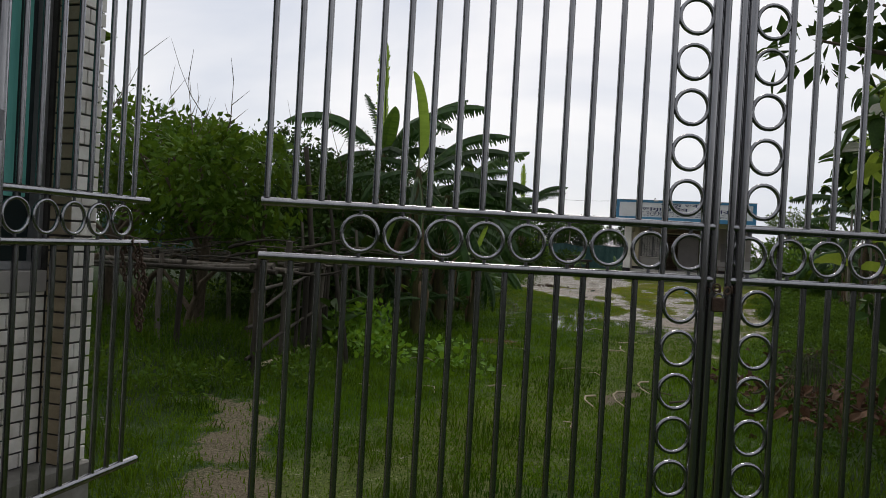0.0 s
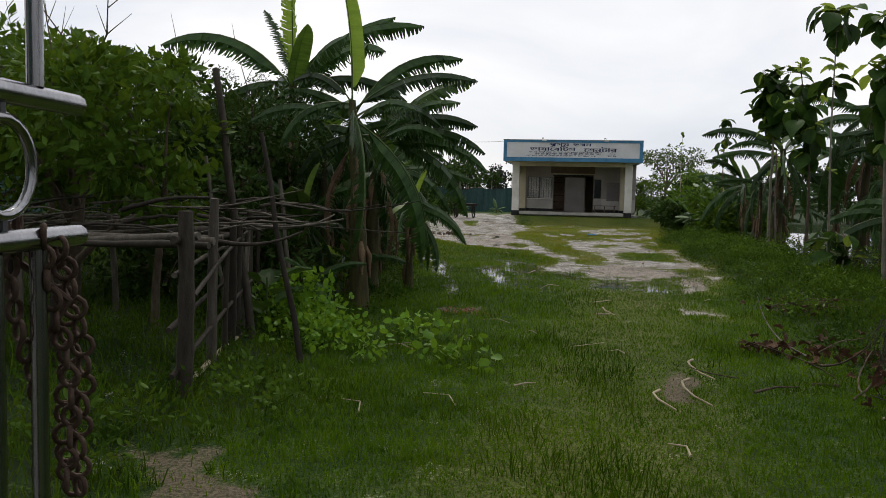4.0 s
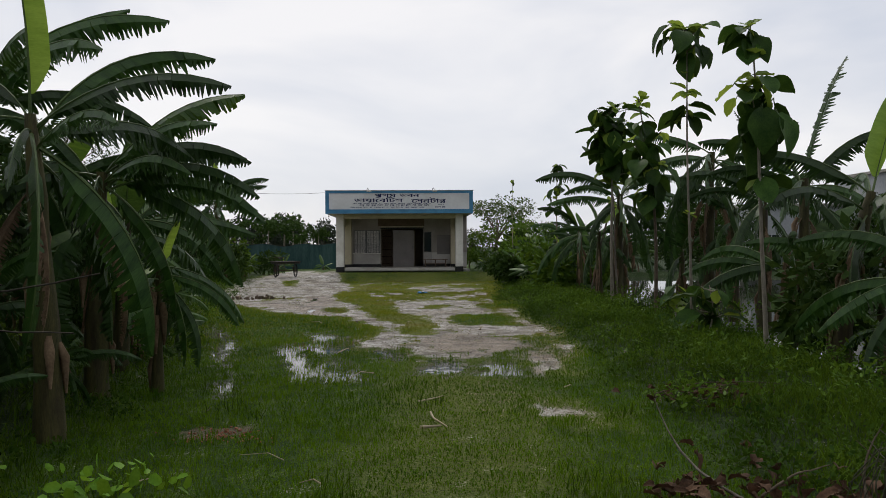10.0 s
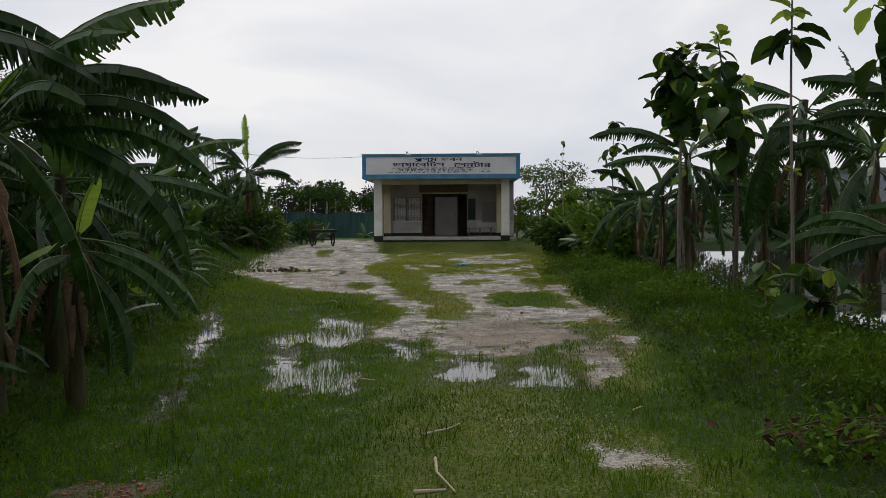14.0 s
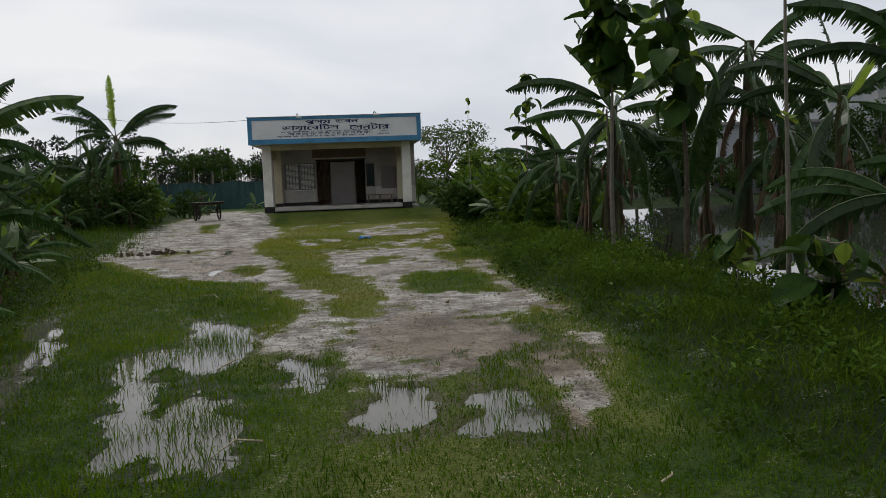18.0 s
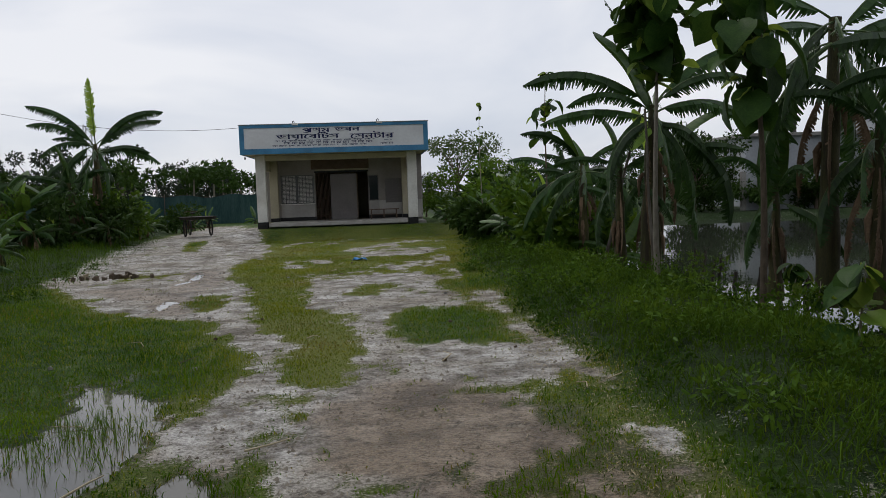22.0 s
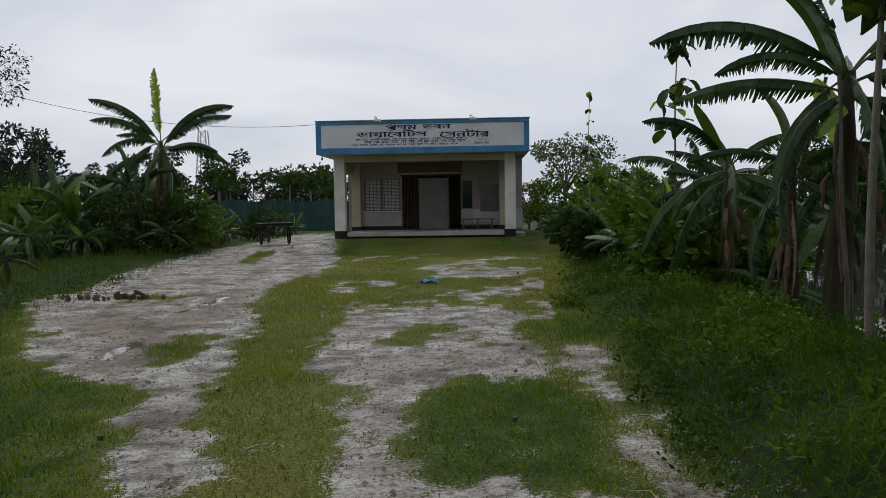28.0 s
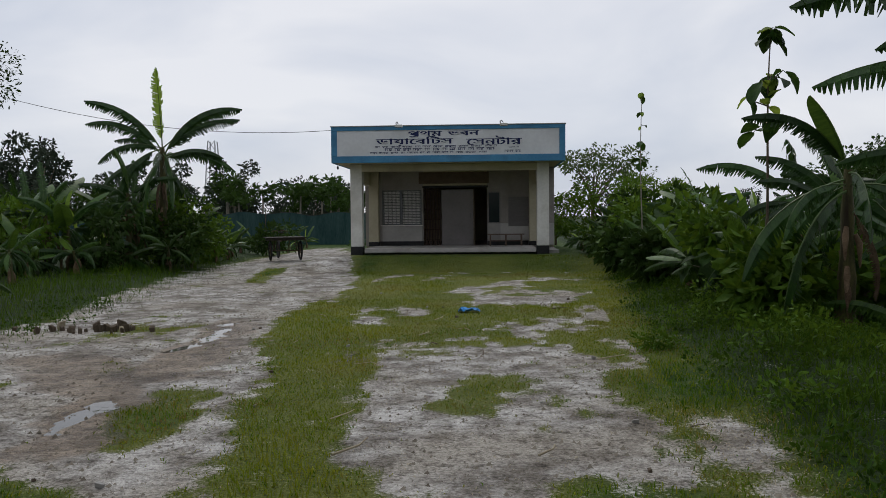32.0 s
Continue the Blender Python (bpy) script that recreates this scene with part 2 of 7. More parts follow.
M_TEAK_Y = surface("young_broad_leaf", (0.12, 0.21, 0.025), (0.19, 0.28, 0.04), 6, 0.5, 0, 0.2, 0.3, thin=0.4)
M_BUSH = surface("bush_leaf_green", (0.026, 0.068, 0.006), (0.095, 0.175, 0.016), 3, 0.5, 0, 0.1, 0.2, thin=0.25, spec=0.07)
M_BUSH_D = surface("dark_bush_leaf", (0.014, 0.036, 0.007), (0.048, 0.092, 0.017), 3, 0.6, 0, 0.1, 0.2, thin=0.18, spec=0.06)
M_FARLEAF = surface("distant_leaf_green", (0.020, 0.030, 0.020), (0.052, 0.070, 0.044), 0.8, 0.8, 0, 0.1, 0.2, thin=0.12, spec=0.1)
M_WEED = surface("bright_weed_leaf", (0.07, 0.19, 0.010), (0.16, 0.32, 0.025), 6, 0.5, 0, 0.1, 0.25, thin=0.35, spec=0.2)
M_GRASS = surface("lawn_grass_blade", (0.013, 0.060, 0.002), (0.112, 0.212, 0.008), 0.7, 0.7, 0, 0, 0.05, thin=0.3, fine=10, spec=0.05)
M_GRASS_Y = surface("worn_grass_blade", (0.060, 0.135, 0.006), (0.24, 0.255, 0.02), 0.9, 0.7, 0, 0, 0.05, thin=0.3, fine=10, spec=0.05, stain=(0.19, 0.135, 0.045))
M_VERGE = surface("tall_grass_blade", (0.013, 0.044, 0.002), (0.085, 0.155, 0.009), 0.9, 0.7, 0, 0, 0.05, thin=0.25, fine=12, spec=0.05)
M_STRAW = surface("dry_straw", (0.24, 0.20, 0.12), (0.42, 0.36, 0.25), 5, 0.8, 0, 0.2, 0.2)
M_BAG = surface("blue_plastic", (0.02, 0.16, 0.42), (0.04, 0.26, 0.58), 5, 0.4, 0, 0.3)
M_BRICK = surface("broken_brick_red", (0.20, 0.075, 0.045), (0.32, 0.14, 0.09), 9, 0.9, 0, 0.5, 0.2)
M_RUBBER = surface("black_rubber", (0.015, 0.015, 0.015), (0.04, 0.038, 0.035), 8, 0.8, 0, 0.2)
M_HOUSE = surface("far_white_wall", (0.30, 0.32, 0.34), (0.44, 0.46, 0.48), 0.8, 0.85, 0, 0.2, 0.05, stain=(0.44, 0.44, 0.43))
M_CABLE = surface("black_cable", (0.02, 0.02, 0.02), (0.04, 0.04, 0.04), 5, 0.6, 0, 0)

M_GLASS, _n, _l, _b = node_mat("window_glass")
_b.inputs["Base Color"].default_value = (0.02, 0.03, 0.03, 1)
_b.inputs["Roughness"].default_value, _b.inputs["Specular IOR Level"].default_value = 0.08, 0.25


def water_mat(name, col, rough, wave, scale):
    m, n, l, b = node_mat(name)
    b.inputs["Base Color"].default_value = (*col, 1)
    b.inputs["Roughness"].default_value = rough
    b.inputs["IOR"].default_value = 1.33
    co, nz, bp = n.new("ShaderNodeTexCoord"), n.new("ShaderNodeTexNoise"), n.new("ShaderNodeBump")
    nz.inputs["Scale"].default_value, nz.inputs["Detail"].default_value = scale, 2
    bp.inputs["Strength"].default_value, bp.inputs["Distance"].default_value = wave, 0.02
    l.new(co.outputs["Object"], nz.inputs["Vector"])
    l.new(nz.outputs["Fac"], bp.inputs["Height"])
    l.new(bp.outputs[0], b.inputs["Normal"])
    return m


M_PUDDLE = water_mat("puddle_water", (0.10, 0.095, 0.08), 0.03, 0.06, 5)
M_POND = water_mat("pond_water", (0.035, 0.04, 0.03), 0.03, 0.05, 2.5)

# the ground: grass soil, pale silt where the "mud" attribute says so, damp where "wet" does, brown earth where "earth" does
M_GROUND, n, l, b = node_mat("grass_and_silt_ground")
co = n.new("ShaderNodeTexCoord")


def g_noise(scale, detail=5, rough=0.55):
    k = n.new("ShaderNodeTexNoise")
    k.inputs["Scale"].default_value, k.inputs["Detail"].default_value, k.inputs["Roughness"].default_value = scale, detail, rough
    l.new(co.outputs["Object"], k.inputs["Vector"])
    return k.outputs["Fac"]


def g_ramp(fac, p0, c0, p1, c1):
    k = n.new("ShaderNodeValToRGB")
    k.color_ramp.elements[0].position, k.color_ramp.elements[0].color = p0, (*c0, 1)
    k.color_ramp.elements[1].position, k.color_ramp.elements[1].color = p1, (*c1, 1)
    l.new(fac, k.inputs[0])
    return k.outputs[0]


def g_math(op, a, c):
    k = n.new("ShaderNodeMath")
    k.operation = op
    for i, v in enumerate((a, c)):
        if isinstance(v, (int, float)):
            k.inputs[i].default_value = v
        else:
            l.new(v, k.inputs[i])
    return k.outputs[0]


def g_mix(fac, a, c):
    k = n.new("ShaderNodeMix")
    k.data_type = "RGBA"
    l.new(fac, k.inputs[0])
    l.new(a, k.inputs[6])
    l.new(c, k.inputs[7])
    return k.outputs[2]


def g_attr(name):
    k = n.new("ShaderNodeAttribute")
    k.attribute_name = name
    return k.outputs["Fac"]


n_big, n_mid, n_fine = g_noise(0.5), g_noise(3.0, 6), g_noise(38.0, 4, 0.7)
turf = g_mix(g_ramp(n_mid, 0.42, (0, 0, 0), 0.6, (1, 1, 1)), g_ramp(n_fine, 0.35, (0.010, 0.030, 0.003), 0.7, (0.040, 0.090, 0.009)), g_ramp(n_fine, 0.35, (0.026, 0.055, 0.007), 0.7, (0.085, 0.135, 0.017)))
silt = g_mix(g_ramp(n_mid, 0.4, (0, 0, 0), 0.62, (1, 1, 1)), g_ramp(n_fine, 0.35, (0.15, 0.135, 0.115), 0.62, (0.42, 0.39, 0.345)), g_ramp(n_fine, 0.33, (0.38, 0.365, 0.335), 0.62, (0.80, 0.785, 0.75)))
# verge ground: dark green, with the shade under tall grass painted into it
shaded_lush = g_ramp(n_fine, 0.35, (0.007, 0.018, 0.003), 0.7, (0.024, 0.050, 0.007))
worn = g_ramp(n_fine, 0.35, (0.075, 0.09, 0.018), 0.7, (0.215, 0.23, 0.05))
turf = g_mix(g_attr("shaded_lush"), g_mix(g_attr("worn"), turf, worn), shaded_lush)
silt_b = g_ramp(n_fine, 0.33, (0.20, 0.18, 0.145), 0.62, (0.53, 0.49, 0.425))
silt = g_mix(g_ramp(n_big, 0.38, (0, 0, 0), 0.54, (1, 1, 1)), silt_b, silt)
damp = g_ramp(g_noise(1.4, 8, 0.68), 0.46, (1, 1, 1), 0.62, (0.42, 0.395, 0.37))
ruts = g_ramp(g_noise(9.0, 5, 0.7), 0.50, (1, 1, 1), 0.66, (0.34, 0.32, 0.30))


def g_times(a, c):
    k = n.new("ShaderNodeMix")
    k.data_type, k.blend_type = "RGBA", "MULTIPLY"
    k.inputs[0].default_value = 1.0
    l.new(a, k.inputs[6])
    l.new(c, k.inputs[7])
    return k.outputs[2]


silt = g_times(g_times(silt, damp), ruts)
earth = g_ramp(n_fine, 0.3, (0.075, 0.058, 0.036), 0.72, (0.21, 0.175, 0.115))
grit = g_math("ADD", g_math("MULTIPLY", g_math("SUBTRACT", n_fine, 0.5), 1.9), g_math("MULTIPLY", g_math("SUBTRACT", n_mid, 0.5), 1.5))
is_mud = g_ramp(g_math("ADD", g_attr("mud"), grit), 0.30, (0, 0, 0), 0.72, (1, 1, 1))
is_earth = g_ramp(g_math("ADD", g_attr("earth"), grit), 0.35, (0, 0, 0), 0.95, (1, 1, 1))
g_col = g_mix(is_earth, g_mix(is_mud, turf, silt), earth)
wetf = g_ramp(g_math("ADD", g_attr("wet"), g_math("MULTIPLY", g_math("SUBTRACT", n_mid, 0.5), 0.8)), 0.35, (1, 1, 1), 0.7, (0.58, 0.48, 0.38))
g_mul = n.new("ShaderNodeMix")
g_mul.data_type, g_mul.blend_type = "RGBA", "MULTIPLY"
g_mul.inputs[0].default_value = 1.0
l.new(g_col, g_mul.inputs[6])
l.new(wetf, g_mul.inputs[7])
l.new(g_mul.outputs[2], b.inputs["Base Color"])
g_rough = n.new("ShaderNodeMapRange")
g_rough.inputs[1].default_value, g_rough.inputs[2].default_value = 0.42, 1.0
g_rough.inputs[3].default_value, g_rough.inputs[4].default_value = 0.3, 0.9
l.new(wetf, g_rough.inputs[0])
l.new(g_rough.outputs[0], b.inputs["Roughness"])
g_bump = n.new("ShaderNodeBump")
g_bump.inputs["Strength"].default_value, g_bump.inputs["Distance"].default_value = 0.9, 0.04
l.new(g_math("ADD", n_fine, g_math("MULTIPLY", n_mid, 1.5)), g_bump.inputs["Height"])
l.new(g_bump.outputs[0], b.inputs["Normal"])
b.inputs["Specular IOR Level"].default_value = 0.2


# ---- building tools ----
class Geo:
    """Vertices and faces of one mesh, each face with a material slot."""

    def __init__(self):
        self.v, self.f, self.m = [], [], []

    def add(self, verts, faces, slot=0):
        k = len(self.v)
        self.v.extend(tuple(p) for p in verts)
        self.f.extend(tuple(i + k for i in face) for face in faces)
        self.m.extend([slot] * len(faces))
        return self

    def box(self, x0, x1, y0, y1, z0, z1, slot=0):
        p = [(x0, y0, z0), (x1, y0, z0), (x1, y1, z0), (x0, y1, z0), (x0, y0, z1), (x1, y0, z1), (x1, y1, z1), (x0, y1, z1)]
        return self.add(p, [(3, 2, 1, 0), (4, 5, 6, 7), (0, 1, 5, 4), (1, 2, 6, 5), (2, 3, 7, 6), (3, 0, 4, 7)], slot)

    def tube(self, pts, radii, n=8, slot=0, cap=True):
        pts = [Vector(p) for p in pts]
        radii = [radii] * len(pts) if isinstance(radii, (int, float)) else radii
        verts, faces, side = [], [], None
        for i, p in enumerate(pts):
            d = (pts[min(i + 1, len(pts) - 1)] - pts[max(i - 1, 0)]).normalized()
            if side is None:
                side = d.cross(Vector((0, 0, 1)) if abs(d.z) < 0.9 else Vector((1, 0, 0))).normalized()
            side = (side - d * side.dot(d)).normalized()
            up = d.cross(side)
            verts += [p + (side * math.cos(a) + up * math.sin(a)) * radii[i] for a in (2 * math.pi * k / n for k in range(n))]
        for i in range(len(pts) - 1):
            for k in range(n):
                a, c = i * n + k, i * n + (k + 1) % n
                faces.append((a, c, c + n, a + n))
        if cap:  # caps have rings of their own, so that the sides shade round
            k = len(verts)
            verts += verts[:n] + verts[k - n : k]
            faces += [tuple(range(k + n - 1, k - 1, -1)), tuple(range(k + n, k + 2 * n))]
        return self.add(verts, faces, slot)

    def ring(self, centre, u, w, r, thick, n=22, k=7, slot=0):
        """A torus round centre in the plane of the unit vectors u and w."""
        c, u, w = Vector(centre), Vector(u), Vector(w)
        nn = u.cross(w)
        verts, faces = [], []
        for i in range(n):
            a = 2 * math.pi * i / n
            out = u * math.cos(a) + w * math.sin(a)
            for j in range(k):
                bb = 2 * math.pi * j / k
                verts.append(c + out * (r + thick * math.cos(bb)) + nn * thick * math.sin(bb))
        for i in range(n):
            for j in range(k):
                faces.append((i * k + j, ((i + 1) % n) * k + j, ((i + 1) % n) * k + (j + 1) % k, i * k + (j + 1) % k))
        return self.add(verts, faces, slot)

    def mesh(self, name, mats, smooth=False, bevel=0.0):
        me = bpy.data.meshes.new(name)
        me.from_pydata(self.v, [], self.f)
        for m in mats if isinstance(mats, (list, tuple)) else [mats]:
            me.materials.append(m)
        me.polygons.foreach_set("material_index", self.m)
        if bevel:
            bm = bmesh.new()
            bm.from_mesh(me)
            bmesh.ops.bevel(bm, geom=list(bm.edges), offset=bevel, segments=1, affect="EDGES")
            bm.to_mesh(me)
            bm.free()
        if smooth:
            me.polygons.foreach_set("use_smooth", [len(q.vertices) < 5 for q in me.polygons])
        me.update()
        return me


def part(name, geo, mats, parent, label="", smooth=False, bevel=0.0):
    ob = new(name, geo.mesh(name, mats, smooth, bevel) if isinstance(geo, Geo) else geo)
    ob.parent = parent
    return tagged(ob, label) if label else ob


def thing(name, label, category, group="", at=(0, 0, 0), rz=0.0, kind=""):
    ob = new(name)
    ob.empty_display_size = 0.2
    ob.matrix_basis = pose(*at, 0, 0, rz)
    return tagged(ob, label, category, group, kind)


def bulk(name, verts, quads, mats, tris=None, smooth=True):
    """A mesh from numpy arrays: quads (n, 4), and tris (n, 3)."""
    me = bpy.data.meshes.new(name)
    tris = np.zeros((0, 3), int) if tris is None else tris
    me.vertices.add(len(verts))
    me.vertices.foreach_set("co", np.asarray(verts, np.float32).ravel())
    loops = np.concatenate([quads.ravel(), tris.ravel()]).astype(np.int32)
    me.loops.add(len(loops))
    me.loops.foreach_set("vertex_index", loops)
    me.polygons.add(len(quads) + len(tris))
    starts = np.concatenate([np.arange(len(quads)) * 4, len(quads) * 4 + np.arange(len(tris)) * 3]).astype(np.int32)
    me.polygons.foreach_set("loop_start", starts)
    if smooth:
        me.polygons.foreach_set("use_smooth", np.ones(len(starts), bool))
    for m in mats if isinstance(mats, (list, tuple)) else [mats]:
        me.materials.append(m)
    me.update(calc_edges=True)
    return me


def value_noise(x, y, seed=0):
    xi, yi = np.floor(x).astype(np.int64), np.floor(y).astype(np.int64)
    fx, fy = x - xi, y - yi
    fx, fy = fx * fx * (3 - 2 * fx), fy * fy * (3 - 2 * fy)

    def rnd(a, c):
        h = (a * 374761393 + c * 668265263 + seed * 1442695041) & 0x7FFFFFFF
        h = ((h ^ (h >> 13)) * 1274126177) & 0x7FFFFFFF
        return ((h ^ (h >> 16)) & 0xFFFF) / 65535.0

    return (rnd(xi, yi) * (1 - fx) + rnd(xi + 1, yi) * fx) * (1 - fy) + (rnd(xi, yi + 1) * (1 - fx) + rnd(xi + 1, yi + 1) * fx) * fy


def fbm(x, y, seed=0, octaves=4):
    out, amp, tot = 0, 1.0, 0.0
    for k in range(octaves):
        out, tot = out + amp * value_noise(x * 2**k, y * 2**k, seed + k), tot + amp
        amp *= 0.55
    return out / tot


def smooth01(a, lo, hi):
    t = np.clip((a - lo) / (hi - lo), 0, 1)
    return t * t * (3 - 2 * t)


def capsule(x, y, s):
    """How far inside a stroke (x0, y0, x1, y1, r0, r1) a place is: 1 at the axis, 0 at the rim, below 0 outside."""
    x0, y0, x1, y1, r0, r1 = s
    dx, dy = x1 - x0, y1 - y0
    t = np.clip(((x - x0) * dx + (y - y0) * dy) / (dx * dx + dy * dy + 1e-9), 0, 1)
    return 1 - np.hypot(x - x0 - t * dx, y - y0 - t * dy) / (r0 + t * (r1 - r0))


# ---- the lie of the land ----
# bands: rows (y, x from, x to) along the drive
BARE_TRACK = [(57.4, -7.5, -5.8), (48.4, -7.5, -4.0), (43.3, -7.4, -2.9), (37.7, -6.8, -1.9), (34.2, -6.2, -1.65), (31.7, -5.6, -1.6), (29.3, -5.4, -1.35), (27.3, -4.2, -0.9), (25.9, -3.4, -0.45), (24.9, -2.8, -0.5), (23.8, -2.1, -0.35), (23.0, -1.3, -0.25), (22.4, -0.6, 0.05)]
BARE_GAP = [(23.3, -0.78, -0.35), (21.9, -0.41, 0.22), (20.9, -0.1, 0.37), (20.1, 0.0, 0.44), (19.4, -0.18, 0.46), (18.9, -0.2, 0.5), (17.9, -0.16, 0.28)]
BARE_MAIN = [(28.7, -0.1, 1.8), (27.8, 0.0, 2.4), (26.8, 0.1, 2.42), (26.0, 0.15, 2.38), (24.4, 0.12, 2.35), (23.8, 0.8, 2.3), (23.2, 0.9, 1.55), (22.3, 1.0, 1.44), (21.5, 1.03, 1.5), (20.9, 1.05, 3.0), (20.0, 1.0, 3.05), (19.4, 0.82, 2.7), (18.8, 0.8, 2.55), (17.7, 0.5, 2.35), (17.0, 0.6, 1.8), (16.6, 0.8, 1.5)]
BARE_PATH = [(25.3, 2.68, 3.3), (24.4, 2.66, 3.12), (23.4, 2.66, 3.06), (22.3, 2.74, 3.14), (20.9, 2.72, 3.28), (20.0, 2.68, 3.25), (18.8, 2.9, 3.22), (17.6, 2.65, 3.2), (16.7, 2.2, 3.0), (16.2, 2.35, 2.7)]
BARE_BITS = [[(34.8, 0.8, 2.95), (33.0, 1.0, 2.8)], [(30.7, 1.4, 1.85), (29.3, 1.45, 1.9)], [(32.7, -1.1, -0.6), (30.7, -0.8, -0.25)], [(12.95, 1.7, 2.1), (12.7, 1.66, 2.2)], [(16.9, 2.0, 2.8), (15.2, 2.1, 2.6)]]
GREEN_STRIP = [(33.5, -2.0, -1.0), (31.8, -2.0, -0.9), (29.0, -1.7, -0.2), (27.1, -0.85, 0.0), (25.5, -0.75, 0.15), (24.3, -0.55, 0.15), (23.4, -0.4, 0.9), (22.3, -0.05, 1.0), (21.1, 0.34, 1.0), (20.2, 0.44, 1.0), (19.6, 0.44, 0.82), (18.8, 0.5, 0.82)]
GREEN_ISLAND = [(23.75, 1.75, 2.45), (23.2, 1.45, 2.68), (22.6, 1.40, 2.75), (21.9, 1.4, 2.7), (21.15, 1.55, 2.35)]
GREEN_BITS = [[(26.9, 1.1, 1.6), (26.3, 0.76, 1.6), (25.7, 0.74, 1.2)], [(25.9, -1.62, -1.26), (25.3, -1.7, -1.18), (24.4, -1.34, -1.0)], [(30.3, -3.9, -2.9), (29.7, -4.1, -3.1)], [(18.95, 2.4, 2.75), (18.2, 2.35, 2.85)], [(24.3, -3.2, -2.3), (23.4, -2.4, -0.85), (22.6, -1.6, -0.75)], [(17.5, 2.5, 2.8), (17.0, 2.5, 2.85)], [(43.0, -5.6, -4.9), (38.0, -4.7, -4.2)]]
POOLS_LAWN = [[(19.9, -1.38, -1.1), (19.3, -1.28, -0.55), (18.6, -1.2, -0.33), (17.9, -1.2, -0.4), (17.3, -0.9, -0.44)], [(18.2, -1.5, -1.0), (17.4, -1.55, -1.1), (16.4, -1.2, -0.82), (15.0, -0.9, -0.63)], [(17.0, -0.84, -0.55), (16.4, -0.8, -0.4), (15.8, -0.78, -0.26), (15.4, -0.9, -0.12), (14.9, -0.5, -0.04)], [(17.3, 0.0, 0.3), (16.7, 0.12, 0.45)], [(16.2, 0.9, 1.3), (15.8, 0.58, 1.24), (15.3, 0.5, 1.06)], [(15.95, 1.56, 1.92), (15.6, 1.52, 2.0), (15.2, 1.46, 2.06)]]
POOL_DITCH = [(22.0, -3.75, -3.3), (20.3, -3.42, -2.92), (19.0, -2.95, -2.4), (17.3, -2.55, -2.1), (16.1, -2.1, -1.75), (14.8, -1.82, -1.45), (13.7, -1.58, -1.33)]
POOLS_TRACK = [[(30.9, -2.8, -2.4), (29.7, -2.6, -2.2), (28.5, -2.5, -2.2)], [(25.8, -2.2, -1.88), (25.0, -2.15, -1.72), (24.4, -2.0, -1.62)], [(28.25, -0.42, -0.18), (27.75, -0.42, -0.18)]]
EARTH = [(-1.9, 6.0, -1.2, 5.0, 0.2, 0.24), (-1.2, 5.0, -0.5, 3.9, 0.24, 0.3), (-1.25, 12.2, -0.95, 12.25, 0.22, 0.2), (1.25, 8.2, 1.15, 9.1, 0.13, 0.16), (-0.5, 3.9, 0.2, 2.4, 0.3, 0.4)]
DAMP = [(1.4, 18.8, 2.2, 16.8, 1.1, 1.0), (-2.4, 30.5, -2.0, 27.0, 0.5, 0.4), (-1.9, 26.2, -1.6, 24.6, 0.5, 0.4), (-3.4, 27.6, -2.2, 26.2, 0.7, 0.6)]
WATER_Z, POND_Z = -0.016, -0.26


def most(x, y, strokes, lo, hi, warp=0.25):
    wx, wy = x + warp * (fbm(x * 1.7, y * 1.7, 5) - 0.5) * 2, y + warp * (fbm(x * 1.7, y * 1.7, 9) - 0.5) * 2
    out = np.full(np.shape(x), -9.0)
    for s in strokes:
        out = np.maximum(out, capsule(wx, wy, s))
    return smooth01(out, lo, hi)


def inside_of(x, y, bands):
    """Metres inside the nearest of the bands, below 0 outside."""
    out = np.full(np.shape(x), -99.0)
    for rows in bands:
        ys, x0, x1 = np.array(sorted(rows)).T
        side = np.minimum(x - np.interp(y, ys, x0), np.interp(y, ys, x1) - x)
        out = np.maximum(out, np.minimum(side, 0.5 * np.minimum(y - ys[0] + 0.15, ys[-1] + 0.15 - y)))
    return out


def ragged(x, y, seed, wide=0.5, fine=0.46):
    return wide * (fbm(x * 1.5, y * 1.1, seed, 3) - 0.5) + fine * (fbm(x * 6.0, y * 4.5, seed + 7, 3) - 0.5)


def mud_raw(x, y):
    """Metres inside the bare ground, ragged."""
    bare_ = np.maximum(inside_of(x, y, [BARE_TRACK, BARE_GAP, BARE_MAIN]), np.maximum(inside_of(x, y, [BARE_PATH]) - 0.15, inside_of(x, y, BARE_BITS) - 0.08))
    yard_ = np.where((y > 26) & (y < 41) & (x > -1.6) & (x < right_edge(y) - 0.3), 1.5 * (fbm(x * 1.2, y * 0.75, 68, 3) - 0.62), -9.0)
    bare_ = np.maximum(bare_, yard_)
    green_ = inside_of(x, y, [GREEN_STRIP, GREEN_ISLAND] + GREEN_BITS)
    return np.minimum(np.minimum(bare_, 0.2), -green_) + ragged(x, y, 61) + 0.16 * (fbm(x * 14, y * 9, 67, 2) - 0.5)


def mud_at(x, y):
    return smooth01(mud_raw(x, y), -0.12, 0.14)


